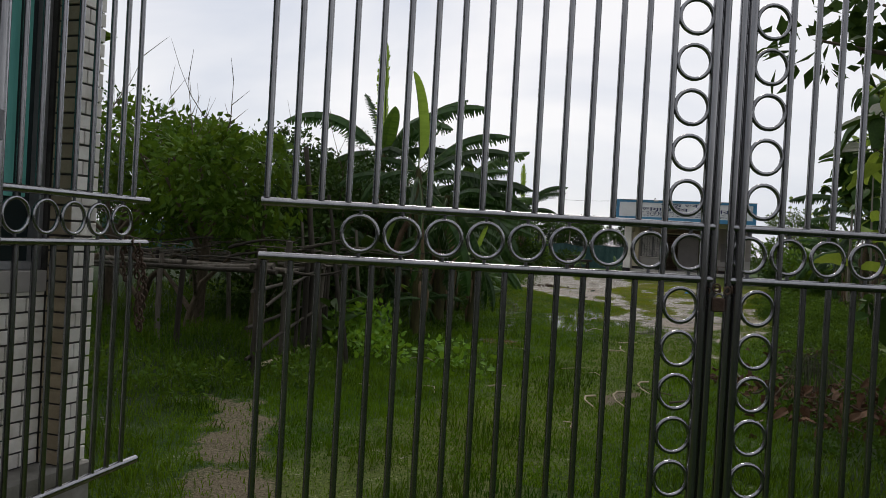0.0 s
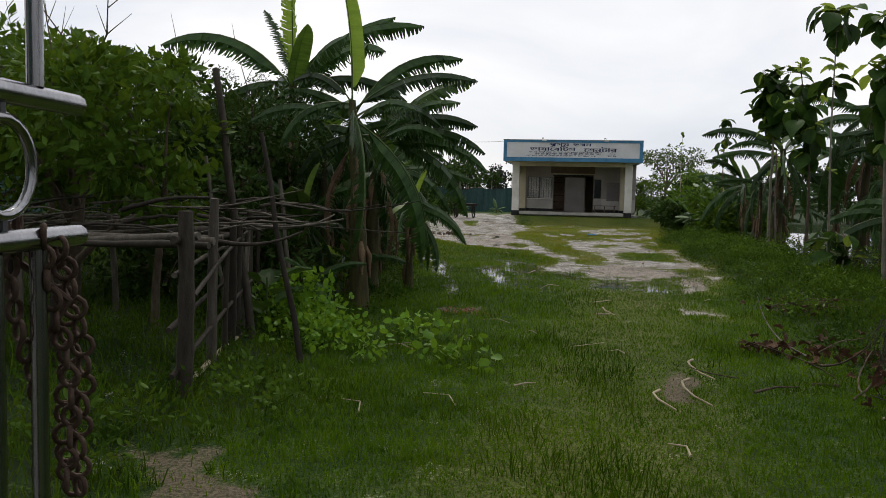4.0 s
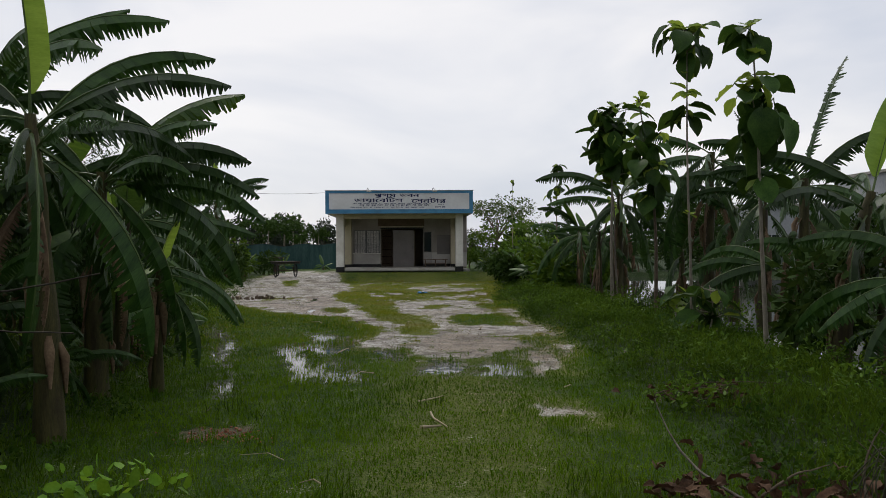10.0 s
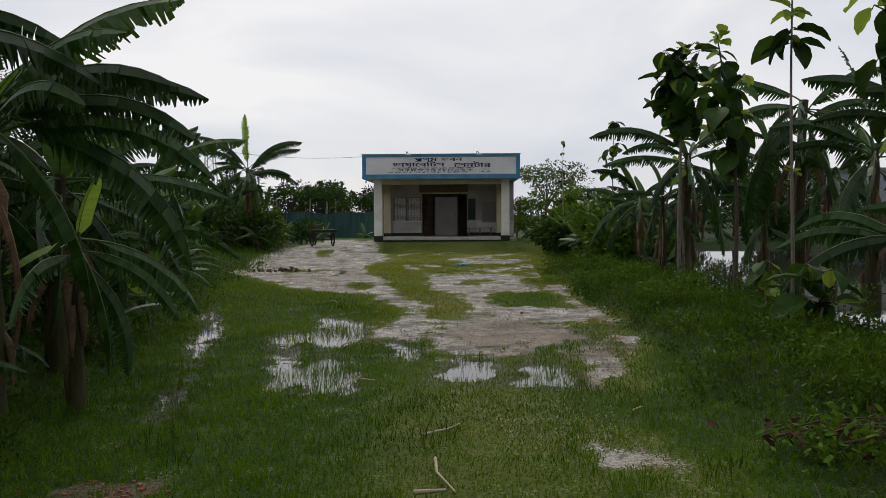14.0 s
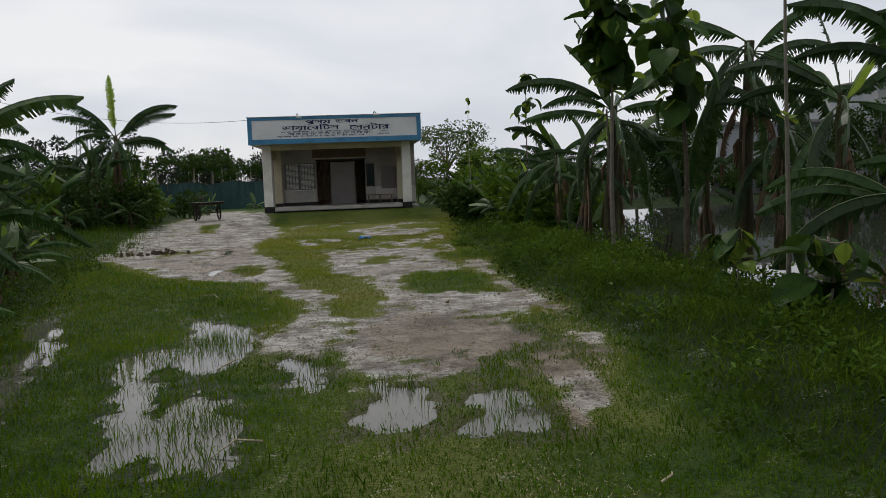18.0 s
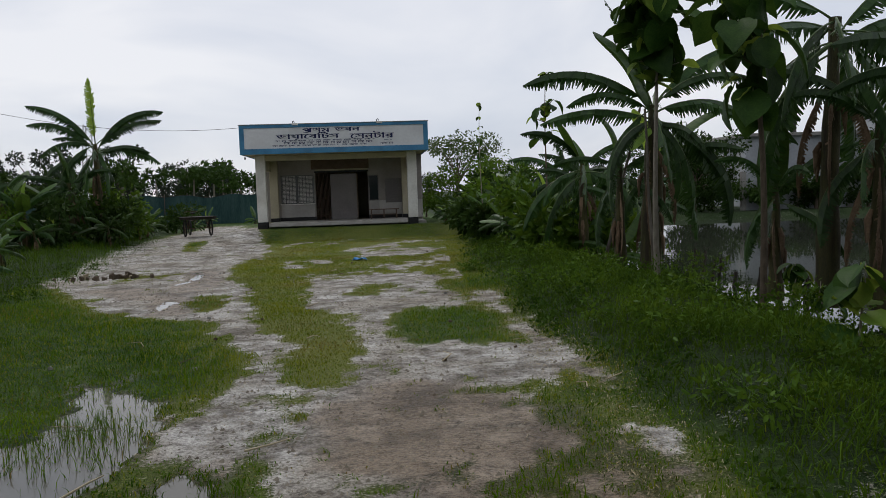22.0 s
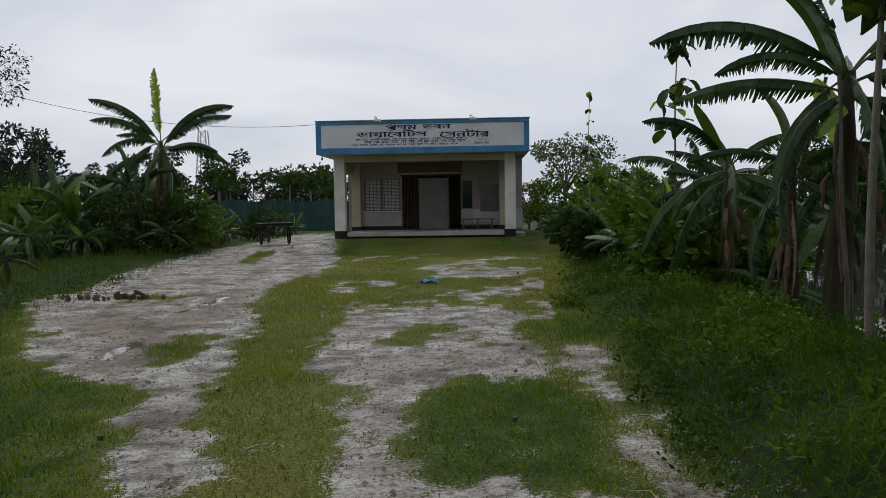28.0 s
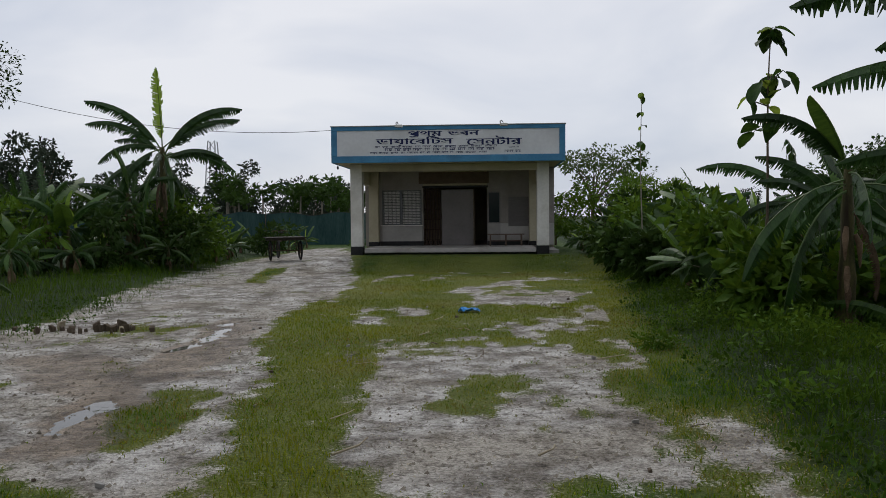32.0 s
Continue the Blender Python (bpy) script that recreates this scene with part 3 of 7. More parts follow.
def worn_at(x, y):
    """Thin yellowed grass: round the bare places, on the strip between the ruts and before the clinic, and where people walk."""
    near = smooth01(mud_raw(x, y), -0.55, -0.05)
    yard_ = 0.95 * smooth01(y, 26.5, 29.5) * smooth01(46 - y, 0, 6) * smooth01(x + 2.6, 0, 1.0)
    strip_ = 0.9 * smooth01(inside_of(x, y, [GREEN_STRIP]), -0.2, 0.05)
    walked = 0.6 * smooth01(1.3 - np.abs(x - np.interp(y, [4, 10, 16, 24], [0.2, 0.9, 1.1, 1.1])), 0, 1.0)
    calm = 1 - 0.75 * smooth01(inside_of(x, y, [GREEN_ISLAND]), -0.1, 0.15)
    return np.clip(np.maximum(np.maximum(near * 0.8, yard_), np.maximum(strip_, walked)) * calm * (0.3 + 1.2 * fbm(x * 0.9, y * 0.9, 77, 3)), 0, 1) * (1 - shaded_lush_at(x, y))


# 1 on the verges, where tall grass grows and painted shade darkens the ground
def shaded_lush_at(x, y):
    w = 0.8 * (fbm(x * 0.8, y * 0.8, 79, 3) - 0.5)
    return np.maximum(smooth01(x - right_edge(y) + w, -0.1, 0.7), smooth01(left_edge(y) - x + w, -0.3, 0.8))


def earth_at(x, y):
    a = most(x, y, EARTH, -0.5, 0.7, 0.3)
    return smooth01(a + (1.4 * (fbm(x * 2.7, y * 2.7, 81, 3) - 0.5) + 0.8 * (fbm(x * 8, y * 8, 85, 2) - 0.5)) * smooth01(a, 0, 0.25), 0.3, 0.75)


def pool_raw(x, y):
    """Metres inside standing water, ragged."""
    lawn_ = np.maximum(inside_of(x, y, POOLS_LAWN) - 0.05, inside_of(x, y, [POOL_DITCH]) - 0.16)
    return np.minimum(np.maximum(lawn_, inside_of(x, y, POOLS_TRACK) - 0.11), 0.16) + ragged(x, y, 71, 0.30, 0.42)


def pool_at(x, y):
    return smooth01(pool_raw(x, y), -0.08, 0.08)


def left_edge(y):
    return np.interp(y, [0, 8, 13.7, 17.9, 27, 33, 39.5, 50, 70], [-1.6, -1.9, -2.4, -3.0, -4.8, -5.6, -6.7, -8.0, -9.5])


def right_edge(y):
    return np.interp(y, [0, 6, 12.4, 17, 23, 26, 30, 35, 42, 70], [2.4, 2.5, 2.7, 3.0, 3.0, 3.15, 3.25, 3.6, 4.3, 5.2])


def pond_at(x, y):
    """1 in the pond, 0 on its banks."""
    dx = np.maximum(np.abs(x - 18.0 - 0.5 * (fbm(y * 0.4, x * 0.1, 3) - 0.5)) - 10.5, 0)
    dy = np.maximum(np.abs(y - 31.5 - 1.2 * (fbm(x * 0.35, y * 0.1, 6) - 0.5)) - 18.0, 0)
    return smooth01(-(np.hypot(dx, dy) - 0.9), 0, 0.9)


def ground_z(x, y):
    z = 0.016 * (fbm(x * 2.2, y * 2.2, 1) - 0.42) + 0.10 * (fbm(x * 0.15, y * 0.15, 2) - 0.5) * smooth01(np.hypot(x, y - 24), 24, 60)
    z = np.maximum(z, WATER_Z + 0.006)
    side = smooth01(x - right_edge(y), 0, 1.3) * 0.20 * smooth01(6.7 - x, 0, 1.7) * smooth01(y, 10, 16) + smooth01(left_edge(y) - x, 0, 2.0) * 0.14
    z = z + side * (0.45 + 1.1 * fbm(x * 1.1, y * 1.1, 4))
    pad = smooth01(-np.maximum(np.abs(x - 0.2) - 3.6, np.maximum(42.9 - y, y - 53)), -1.9, 0.1)
    z = z + 0.36 * pad
    z = z - 0.17 * smooth01(x, 5.7, 6.9) * smooth01(y, 13, 16) * smooth01(52 - y, 0, 3)  # the bank slopes to the water
    track = smooth01(inside_of(x, y, [BARE_TRACK]), 0.0, 0.5)
    z = z - 0.055 * pool_at(x, y) - 0.02 * track * (fbm(x * 5, y * 2.4, 8) - 0.3)
    return z - 1.2 * pond_at(x, y)


def height(x, y):
    return float(ground_z(np.array([float(x)]), np.array([float(y)]))[0])


def axis(lo, hi, step, far, grow=1.22):
    mid = list(np.arange(lo, hi + step / 2, step))
    a, c, s = lo, hi, step
    while c < far:
        s = min(s * grow, 60)
        a, c = a - s, c + s
        mid = [a] + mid + [c]
    return np.array(mid)


gx, gy = axis(-6.2, 7.8, 0.09, 1500), axis(3.6, 42.5, 0.11, 1500)
X, Y = np.meshgrid(gx, gy)
Z = ground_z(X.ravel(), Y.ravel())
nx, ny = len(gx), len(gy)
k = (np.arange(ny - 1)[:, None] * nx + np.arange(nx - 1)[None]).ravel()
g_mesh = bulk("ground", np.stack([X.ravel(), Y.ravel(), Z], 1), np.stack([k, k + 1, k + nx + 1, k + nx], 1), M_GROUND)
for at_name, values in (("worn", worn_at(X.ravel(), Y.ravel())), ("shaded_lush", shaded_lush_at(X.ravel(), Y.ravel())), ("mud", mud_at(X.ravel(), Y.ravel())), ("earth", earth_at(X.ravel(), Y.ravel())), ("wet", np.maximum(smooth01(pool_raw(X.ravel(), Y.ravel()), -0.35, 0.08), 0.8 * most(X.ravel(), Y.ravel(), DAMP, -0.3, 0.6, 0.5)))):
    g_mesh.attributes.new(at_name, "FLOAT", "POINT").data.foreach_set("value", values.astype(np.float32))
tagged(new("ground", g_mesh), "grassy yard with bare pale silt tracks and damp patches", "ground", kind="structure")

for x0, x1, y0, y1 in ((-4.1, 0.5, 13.3, 22.6), (0.52, 2.4, 15.0, 16.6), (-3.2, -1.8, 27.9, 31.4), (-2.5, -1.4, 24.1, 26.1), (-0.6, 0.0, 27.5, 28.5)):
    rim = [((x0 + x1) / 2 + (x1 - x0) / 2 * math.copysign(abs(math.cos(t)) ** 0.3, math.cos(t)), (y0 + y1) / 2 + (y1 - y0) / 2 * math.copysign(abs(math.sin(t)) ** 0.3, math.sin(t)), WATER_Z) for t in (2 * math.pi * i / 40 for i in range(40))]
    tagged(new("puddle", Geo().add(rim, [tuple(range(40))]).mesh("puddle", M_PUDDLE)), "shallow rain puddle reflecting the grey sky", "puddle", "puddles in the yard", "structure")
pond = Geo().add([(7.0, 12, POND_Z), (29.6, 12, POND_Z), (29.6, 51, POND_Z), (7.0, 51, POND_Z)], [(0, 1, 2, 3)])
tagged(new("water", pond.mesh("water", M_POND)), "still dark pond water reflecting trees and houses", "pond", kind="structure")


# ---- the health centre ----
def text_part(name, body, x0, x1, z0, z1, y, parent, mat):
    """Flat lettering in the built-in font, fitted into a box of a wall that faces -y."""
    cu = bpy.data.curves.new(name, "FONT")
    cu.body, cu.extrude, cu.resolution_u = body, 0.004, 2
    tmp = new("lettering_curve", cu)
    me = bpy.data.meshes.new_from_object(tmp.evaluated_get(bpy.context.evaluated_depsgraph_get()))
    bpy.data.objects.remove(tmp)
    co = np.zeros(len(me.vertices) * 3, np.float32)
    me.vertices.foreach_get("co", co)
    co = co.reshape(-1, 3)
    lo, hi = co.min(0), co.max(0)
    out = np.stack([x0 + (co[:, 0] - lo[0]) / (hi[0] - lo[0]) * (x1 - x0), y - co[:, 2], z0 + (co[:, 1] - lo[1]) / (hi[1] - lo[1]) * (z1 - z0)], 1)
    me.vertices.foreach_set("co", out.astype(np.float32).ravel())
    # painted with a broad brush: two more passes beside the first
    bm = bmesh.new()
    for dx, dy in ((0, 0), (-0.011, 0.0007), (0.011, 0.0014)):
        me.transform(Matrix.Translation((dx, dy, 0)))
        bm.from_mesh(me)
        me.transform(Matrix.Translation((-dx, -dy, 0)))
    bm.to_mesh(me)
    bm.free()
    me.materials.clear()
    me.materials.append(mat)
    me.update()
    return part(name, me, None, parent)


FZ = 0.56  # veranda floor
building = thing("health_centre", "single-storey white and cream clinic with sky-blue framed sign fascia", "building", at=(0, 0, 0))
part("plinth", Geo().box(-3.0, 3.45, 44.4, 52.2, -0.1, FZ - 0.09), M_CONC, building, bevel=0.01)
part("floor_slab", Geo().box(-2.68, 2.7, 43.98, 46.298, FZ - 0.14, FZ), M_FLOOR, building, "worn grey veranda floor slab", bevel=0.012)
for cx, cy in ((-2.92, 44.16), (2.92, 44.16), (-2.68, 46.2), (2.76, 46.2)):
    w = 0.185 if cy < 45 else 0.165
    c = part("column", Geo().box(cx - w, cx + w, cy - w, cy + w, 0.62 if cy < 45 else FZ + 0.14, 3.2), M_WHITE if cy < 45 else M_CREAM, building, "" if cy < 45 else "cream painted column", bevel=0.012)
    part("skirting", Geo().box(cx - w - 0.006, cx + w + 0.006, cy - w - 0.006, cy + w + 0.006, 0.1 if cy < 45 else FZ, 0.622 if cy < 45 else FZ + 0.142), M_BLACK, c, "black painted column base", bevel=0.006)
part("front_beam", Geo().box(-3.1, 3.1, 44.02, 44.3, 2.98, 3.2), M_CREAM, building, "cream painted front beam", bevel=0.01)
for x in (-2.92, 2.92):
    part("side_beam", Geo().box(x - 0.14, x + 0.14, 44.31, 46.04, 2.62, 3.2), M_CREAM, building, bevel=0.01)
part("ceiling_slab", Geo().box(-3.45, 3.45, 43.3, 52.0, 3.204, 3.32), M_CREAM, building)
part("parapet", Geo().box(-3.45, 3.45, 43.3, 52.0, 3.324, 4.22), M_CONC, building)
# fascia: a blue frame round a pale panel
fas = part("fascia", Geo().box(-3.53, 3.53, 43.22, 43.298, 3.2, 4.28), M_BLUE, building, "sky-blue sign fascia", bevel=0.006)
for nm, bx in (("frame_strip", (-3.535, 3.535, 4.17, 4.285)), ("frame_strip", (-3.535, 3.535, 3.196, 3.40)), ("frame_strip", (-3.535, -3.36, 3.402, 4.168)), ("frame_strip", (3.36, 3.535, 3.402, 4.168))):
    part(nm, Geo().box(bx[0], bx[1], 43.18, 43.219, bx[2], bx[3]), M_BLUE, fas, bevel=0.004)
part("coping", Geo().box(-3.56, 3.56, 43.165, 43.33, 4.287, 4.315), M_CONC, fas, "weathered dark coping", bevel=0.004)
for sx in (-1, 1):
    part("side_fascia", Geo().box(min(sx * 3.455, sx * 3.53), max(sx * 3.455, sx * 3.53), 43.3, 52.0, 3.2, 4.28), M_BLUE, building, "sky-blue roof edge")
sign = part("sign_panel", Geo().box(-3.358, 3.358, 43.203, 43.219, 3.402, 4.168), M_SIGN, fas, "pale sign panel with navy lettering")
# vowel signs stand in the order in which they are drawn
text_part("word", "\u09aa\u09a5\u09ae", -1.19, -0.16, 3.975, 4.14, 43.198, fas, M_NAVY)
part("letter_stroke", Geo().tube([(-1.16, 43.194, 3.985), (-1.05, 43.194, 3.962), (-0.93, 43.194, 3.985), (-0.88, 43.194, 3.972)], [0.006, 0.013, 0.011, 0.005], 6), M_NAVY, fas)
text_part("word", "\u09ad\u09ac\u09a8", 0.02, 0.96, 3.99, 4.13, 43.198, fas, M_NAVY)
text_part("word", "\u09a1\u09be\u09af\u09bc\u09be\u09c7\u09ac\u09bf\u099f\u09b8", -2.16, 0.17, 3.70, 3.975, 43.198, fas, M_NAVY)
text_part("word", "\u09c7\u09b8\u09a8\u099f\u09be\u09b0", 0.58, 2.23, 3.70, 3.965, 43.198, fas, M_NAVY)
# the dot below one letter and the joining stroke below another
part("letter_stroke", Geo().tube([(-1.36, 43.194, 3.688), (-1.32, 43.194, 3.684)], 0.014, 6), M_NAVY, fas)
part("letter_stroke", Geo().tube([(1.20, 43.194, 3.715), (1.27, 43.194, 3.69), (1.34, 43.194, 3.675)], [0.012, 0.011, 0.006], 6), M_NAVY, fas)
rng = random.Random(4)


def bars(x0, x1, z, h, parent):
    """A line of writing as short plain bars with gaps between words."""
    x = x0
    while x < x1 - 0.05:
        w = rng.uniform(0.10, 0.34)
        geo, e = Geo(), min(x + w, x1)
        geo.box(x, e, 43.197, 43.201, z + h * 0.78, z + h)
        q = x + 0.01
        while q < e - 0.02:
            geo.box(q, q + h * 0.2, 43.197, 43.201, z, z + h * 0.76)
            if rng.random() < 0.6:
                geo.box(q + h * 0.22, min(q + h * 0.6, e), 43.197, 43.201, z + h * rng.choice((0.05, 0.4)), z + h * 0.55)
            q += h * rng.uniform(0.6, 0.95)
        part("word_bar", geo, M_NAVY, parent)
        x = e + rng.uniform(0.05, 0.09)


bars(-2.2, 1.5, 3.645, 0.05, fas)
bars(-1.9, 1.42, 3.545, 0.08, fas)
bars(-2.35, 1.2, 3.465, 0.05, fas)
bars(1.72, 2.25, 3.47, 0.065, fas)
bars(1.85, 2.15, 3.60, 0.03, fas)

# walls of the rooms, with openings cut between the pieces
BY = 46.3
wall = part("front_wall", Geo(), M_CREAM, building)
for bx in ((-3.0, -2.42, FZ, 3.2), (-2.42, -1.06, FZ, 1.27), (-2.42, -1.06, 2.46, 3.2), (-1.06, -1.0, FZ, 3.2), (-1.0, 1.18, 2.56, 3.2), (1.18, 1.2, FZ, 3.2), (1.2, 1.63, FZ, 1.3), (1.2, 1.63, 2.38, 3.2), (1.63, 3.45, 1.3, 3.2), (1.63, 3.45, FZ, 1.298)):
    part("wall_piece", Geo().box(bx[0], bx[1], BY, BY + 0.2, bx[2], bx[3]), M_CREAM if bx[2] > 2.5 else (M_DADO if bx[3] < 1.4 else M_ROOMWALL), wall)
for sx, x0, x1 in (("l", -3.0, -2.8), ("r", 3.25, 3.45)):
    part("side_wall", Geo().box(x0, x1, BY + 0.202, 52.0, 0.3, 3.2), M_CREAM, building)
part("rear_wall", Geo().box(-2.798, 3.248, 51.8, 52.0, 0.3, 3.2), M_CREAM, building)
part("room_floor", Geo().box(-2.798, 3.248, BY + 0.002, 51.798, FZ - 0.085, FZ - 0.004), M_FLOOR, building)
part("wall_skirting", Geo().box(-2.5, -1.002, BY - 0.014, BY - 0.001, FZ + 0.002, FZ + 0.15), M_BLACK, building, "black painted skirting")
part("wall_skirting", Geo().box(1.182, 2.58, BY - 0.014, BY - 0.001, FZ + 0.002, FZ + 0.15), M_BLACK, building, "black painted skirting")
# louvred window with bars
win = part("window", Geo(), M_DARKSTEEL, building, "barred window with pale horizontal slats")
for x in np.linspace(-2.36, -1.12, 10):
    part("bar", Geo().tube([(x, BY + 0.04, 1.275), (x, BY + 0.04, 2.455)], 0.012, 6), M_DARKSTEEL, win)
for z in np.linspace(1.33, 2.40, 21):
    g = Geo().box(-2.40, -1.08, BY + 0.07, BY + 0.105, z - 0.019, z + 0.019)
    part("slat", g, M_CURTAIN, win)
for bx in ((-2.418, -2.38, 1.272, 2.458), (-1.1, -1.062, 1.272, 2.458), (-2.378, -1.102, 1.272, 1.30), (-2.378, -1.102, 2.43, 2.458), (-1.80, -1.72, 1.302, 2.428)):
    part("frame", Geo().box(bx[0], bx[1], BY + 0.02, BY + 0.062, bx[2], bx[3]), M_DARKSTEEL, win)
part("pane", Geo().box(-2.378, -1.102, BY + 0.13, BY + 0.136, 1.302, 2.428), M_GLASS, win)
part("sill", Geo().box(-2.46, -1.03, BY - 0.05, BY - 0.002, 1.235, 1.27), M_WHITE, win, bevel=0.004)
# small dark window
win2 = part("window", Geo(), M_WHITE, building, "dark glazed window with white frame")
for bx in ((1.202, 1.235, 1.302, 2.378), (1.595, 1.628, 1.302, 2.378), (1.237, 1.593, 1.302, 1.335), (1.237, 1.593, 2.345, 2.378)):
    part("frame", Geo().box(bx[0], bx[1], BY - 0.012, BY + 0.05, bx[2], bx[3]), M_PANEL, win2)
part("pane", Geo().box(1.237, 1.593, BY + 0.02, BY + 0.026, 1.337, 2.343), M_GLASS, win2)
# slatted vent at the far end of the wall
vent = part("wall_vent", Geo().box(1.9, 2.58, BY - 0.02, BY - 0.002, 1.2, 2.2), M_PANEL, building, "pale louvred panel")
for z in np.linspace(1.24, 2.16, 24):
    part("slat", Geo().box(1.93, 2.55, BY - 0.045, BY - 0.0205, z - 0.010, z + 0.010), M_PANEL, vent)
# doorway: folded collapsible grille, pale leaf, open dark gap
door = part("door", Geo(), M_DARKSTEEL, building, "wide doorway, collapsible grille and one pale leaf closed")
for i, x in enumerate(np.linspace(-0.97, -0.43, 11)):
    part("grille_bar", Geo().box(x - 0.011, x + 0.011, BY + 0.02, BY + 0.05, FZ + 0.01, 2.54), M_RUST, door)
for z in (0.75, 1.1, 1.45, 1.8, 2.15, 2.45):
    part("grille_rail", Geo().box(-0.985, -0.42, BY + 0.052, BY + 0.066, z - 0.012, z + 0.012), M_RUST, door)
part("leaf", Geo().box(-0.38, 0.70, BY + 0.015, BY + 0.06, FZ + 0.012, 2.47), M_PANEL, door, "plain pale grey door leaf", bevel=0.005)
part("handle", Geo().tube([(0.62, BY - 0.025, 1.5), (0.62, BY - 0.025, 1.66)], 0.011, 6), M_DARKSTEEL, door)
part("leaf", Geo().box(0.705, 0.745, BY + 0.08, BY + 0.75, FZ + 0.012, 2.5), M_WOOD, door, "dark wooden leaf standing open inwards")
part("lintel", Geo().box(-1.03, 1.21, BY - 0.03, BY - 0.002, 2.53, 2.60), M_BLACK, door)
part("notice_board", Geo().box(-1.15, 1.24, BY - 0.03, BY - 0.002, 2.67, 3.06), M_BROWNPANEL, building, "dim brown board over the door", bevel=0.004)
# floodlights on the fascia
for x in (-1.48, 1.66):
    lamp = thing("floodlight", "small white floodlight on a bent black bracket", "lamp", "floodlights on the fascia", (x, 43.16, 4.315))
    part("bracket", Geo().tube([(-0.05, 0.1, 0), (-0.07, 0.02, 0.07), (-0.02, -0.09, 0.09), (0.02, -0.16, 0.02)], 0.014, 6), M_BLACK, lamp, smooth=True)
    part("housing", Geo().box(-0.07, 0.15, -0.28, -0.13, -0.09, -0.01), M_WHITE, lamp, bevel=0.012)
    part("lens", Geo().box(-0.05, 0.13, -0.27, -0.14, -0.097, -0.092), M_GLASS, lamp)
bulb = thing("hanging_bulb", "small bulb hanging under the roof edge", "lamp", at=(-3.4, 43.5, 3.2))
part("cord", Geo().tube([(0, 0, 0), (0, 0, -0.07)], 0.006, 5), M_CABLE, bulb)
part("bulb", Geo().tube([(0, 0, -0.07), (0, 0, -0.10), (0, 0, -0.15), (0, 0, -0.175)], [0.018, 0.03, 0.032, 0.012], 8), M_BLACK, bulb, smooth=True)
# bench on the veranda
bench = thing("bench", "plain wooden bench against the veranda wall", "bench", at=(1.8, 45.85, FZ))
for y in (-0.1, 0.0, 0.1):
    part("seat_plank", Geo().box(-0.62, 0.62, y - 0.045, y + 0.045, 0.36, 0.395), M_BROWNPANEL, bench, bevel=0.004)
for x in (-0.52, 0.0, 0.52):
    for y in (-0.11, 0.11):
        part("leg", Geo().box(x - 0.025, x + 0.025, y - 0.025, y + 0.025, 0, 0.358), M_BROWNPANEL, bench, bevel=0.003)
part("rail", Geo().box(-0.49, 0.49, -0.015, 0.015, 0.14, 0.18), M_BROWNPANEL, bench)


def sag(a, c, drop, n=24):
    a, c = Vector(a), Vector(c)
    return [a.lerp(c, i / n) - Vector((0, 0, drop * 4 * (i / n) * (1 - i / n))) for i in range(n + 1)]


tagged(new("power_cable", Geo().tube(sag((-3.5, 43.4, 4.22), (-16.0, 41.0, 6.2), 0.75), 0.008, 5).mesh("power_cable", M_CABLE)), "thin black service cable sagging from roof corner", "cable")

# ---- the entrance: steel gate leaves and the gatehouse ----
GD = Vector((0.918, 0.397, 0))  # along the gate
RAIL_HI, RAIL_LO = 1.68, 1.475


def gate_leaf(label, at, ang, width, ring_stile, blank, top=3.3, bottom=0.42):
    """A leaf along local +x. ring_stile: x of the upright band of rings, or None."""
    leaf = thing("gate_leaf", label, "gate", "steel gate leaves", at, ang)
    for z, r in ((RAIL_HI, 0.017), (RAIL_LO, 0.017), (bottom, 0.02), (top, 0.02)):
        part("rail", Geo().tube([(-0.012, 0, z), (width, 0, z)], r, 10), M_STEEL, leaf, smooth=True)
    n_bars = int(round((width if ring_stile is None else ring_stile - 0.09) / 0.1016))
    for i in range(n_bars):
        x = 0.006 + i * 0.1016
        part("bar", Geo().tube([(x, 0, RAIL_HI + 0.015), (x, 0, top - 0.015)], 0.0125, 8), M_STEEL, leaf, smooth=True)
        part("bar", Geo().tube([(x, 0, bottom + 0.015), (x, 0, RAIL_LO - 0.015)], 0.0125, 8), M_STEEL, leaf, smooth=True)
    zc, x = (RAIL_HI + RAIL_LO) / 2, blank + 0.06
    while x < width - 0.07:
        part("ring", Geo().ring((x, 0, zc), (1, 0, 0), (0, 0, 1), 0.0675, 0.0085), M_STEEL, leaf, smooth=True)
        for z in (zc - 0.081, zc + 0.081):
            part("weld", Geo().tube([(x, 0, z - 0.012), (x, 0, z + 0.012)], 0.0065, 6), M_DARKSTEEL, leaf)
        x += 0.1598
    if ring_stile is not None:
        for xs, r in ((ring_stile - 0.078, 0.0125), (ring_stile + 0.085, 0.02), (ring_stile + 0.122, 0.016)):
            part("stile", Geo().tube([(xs, 0, bottom), (xs, 0, top)], r, 10), M_STEEL, leaf, smooth=True)
        for z0, z1 in ((bottom + 0.02, RAIL_LO - 0.02), (RAIL_HI + 0.02, top - 0.02)):
            m = int((z1 - z0) / 0.158)
            for i in range(m):
                part("ring", Geo().ring((ring_stile + 0.002, 0, z0 + (i + 0.5) * (z1 - z0) / m), (1, 0, 0), (0, 0, 1), 0.066, 0.0085), M_STEEL, leaf, smooth=True)
    return leaf


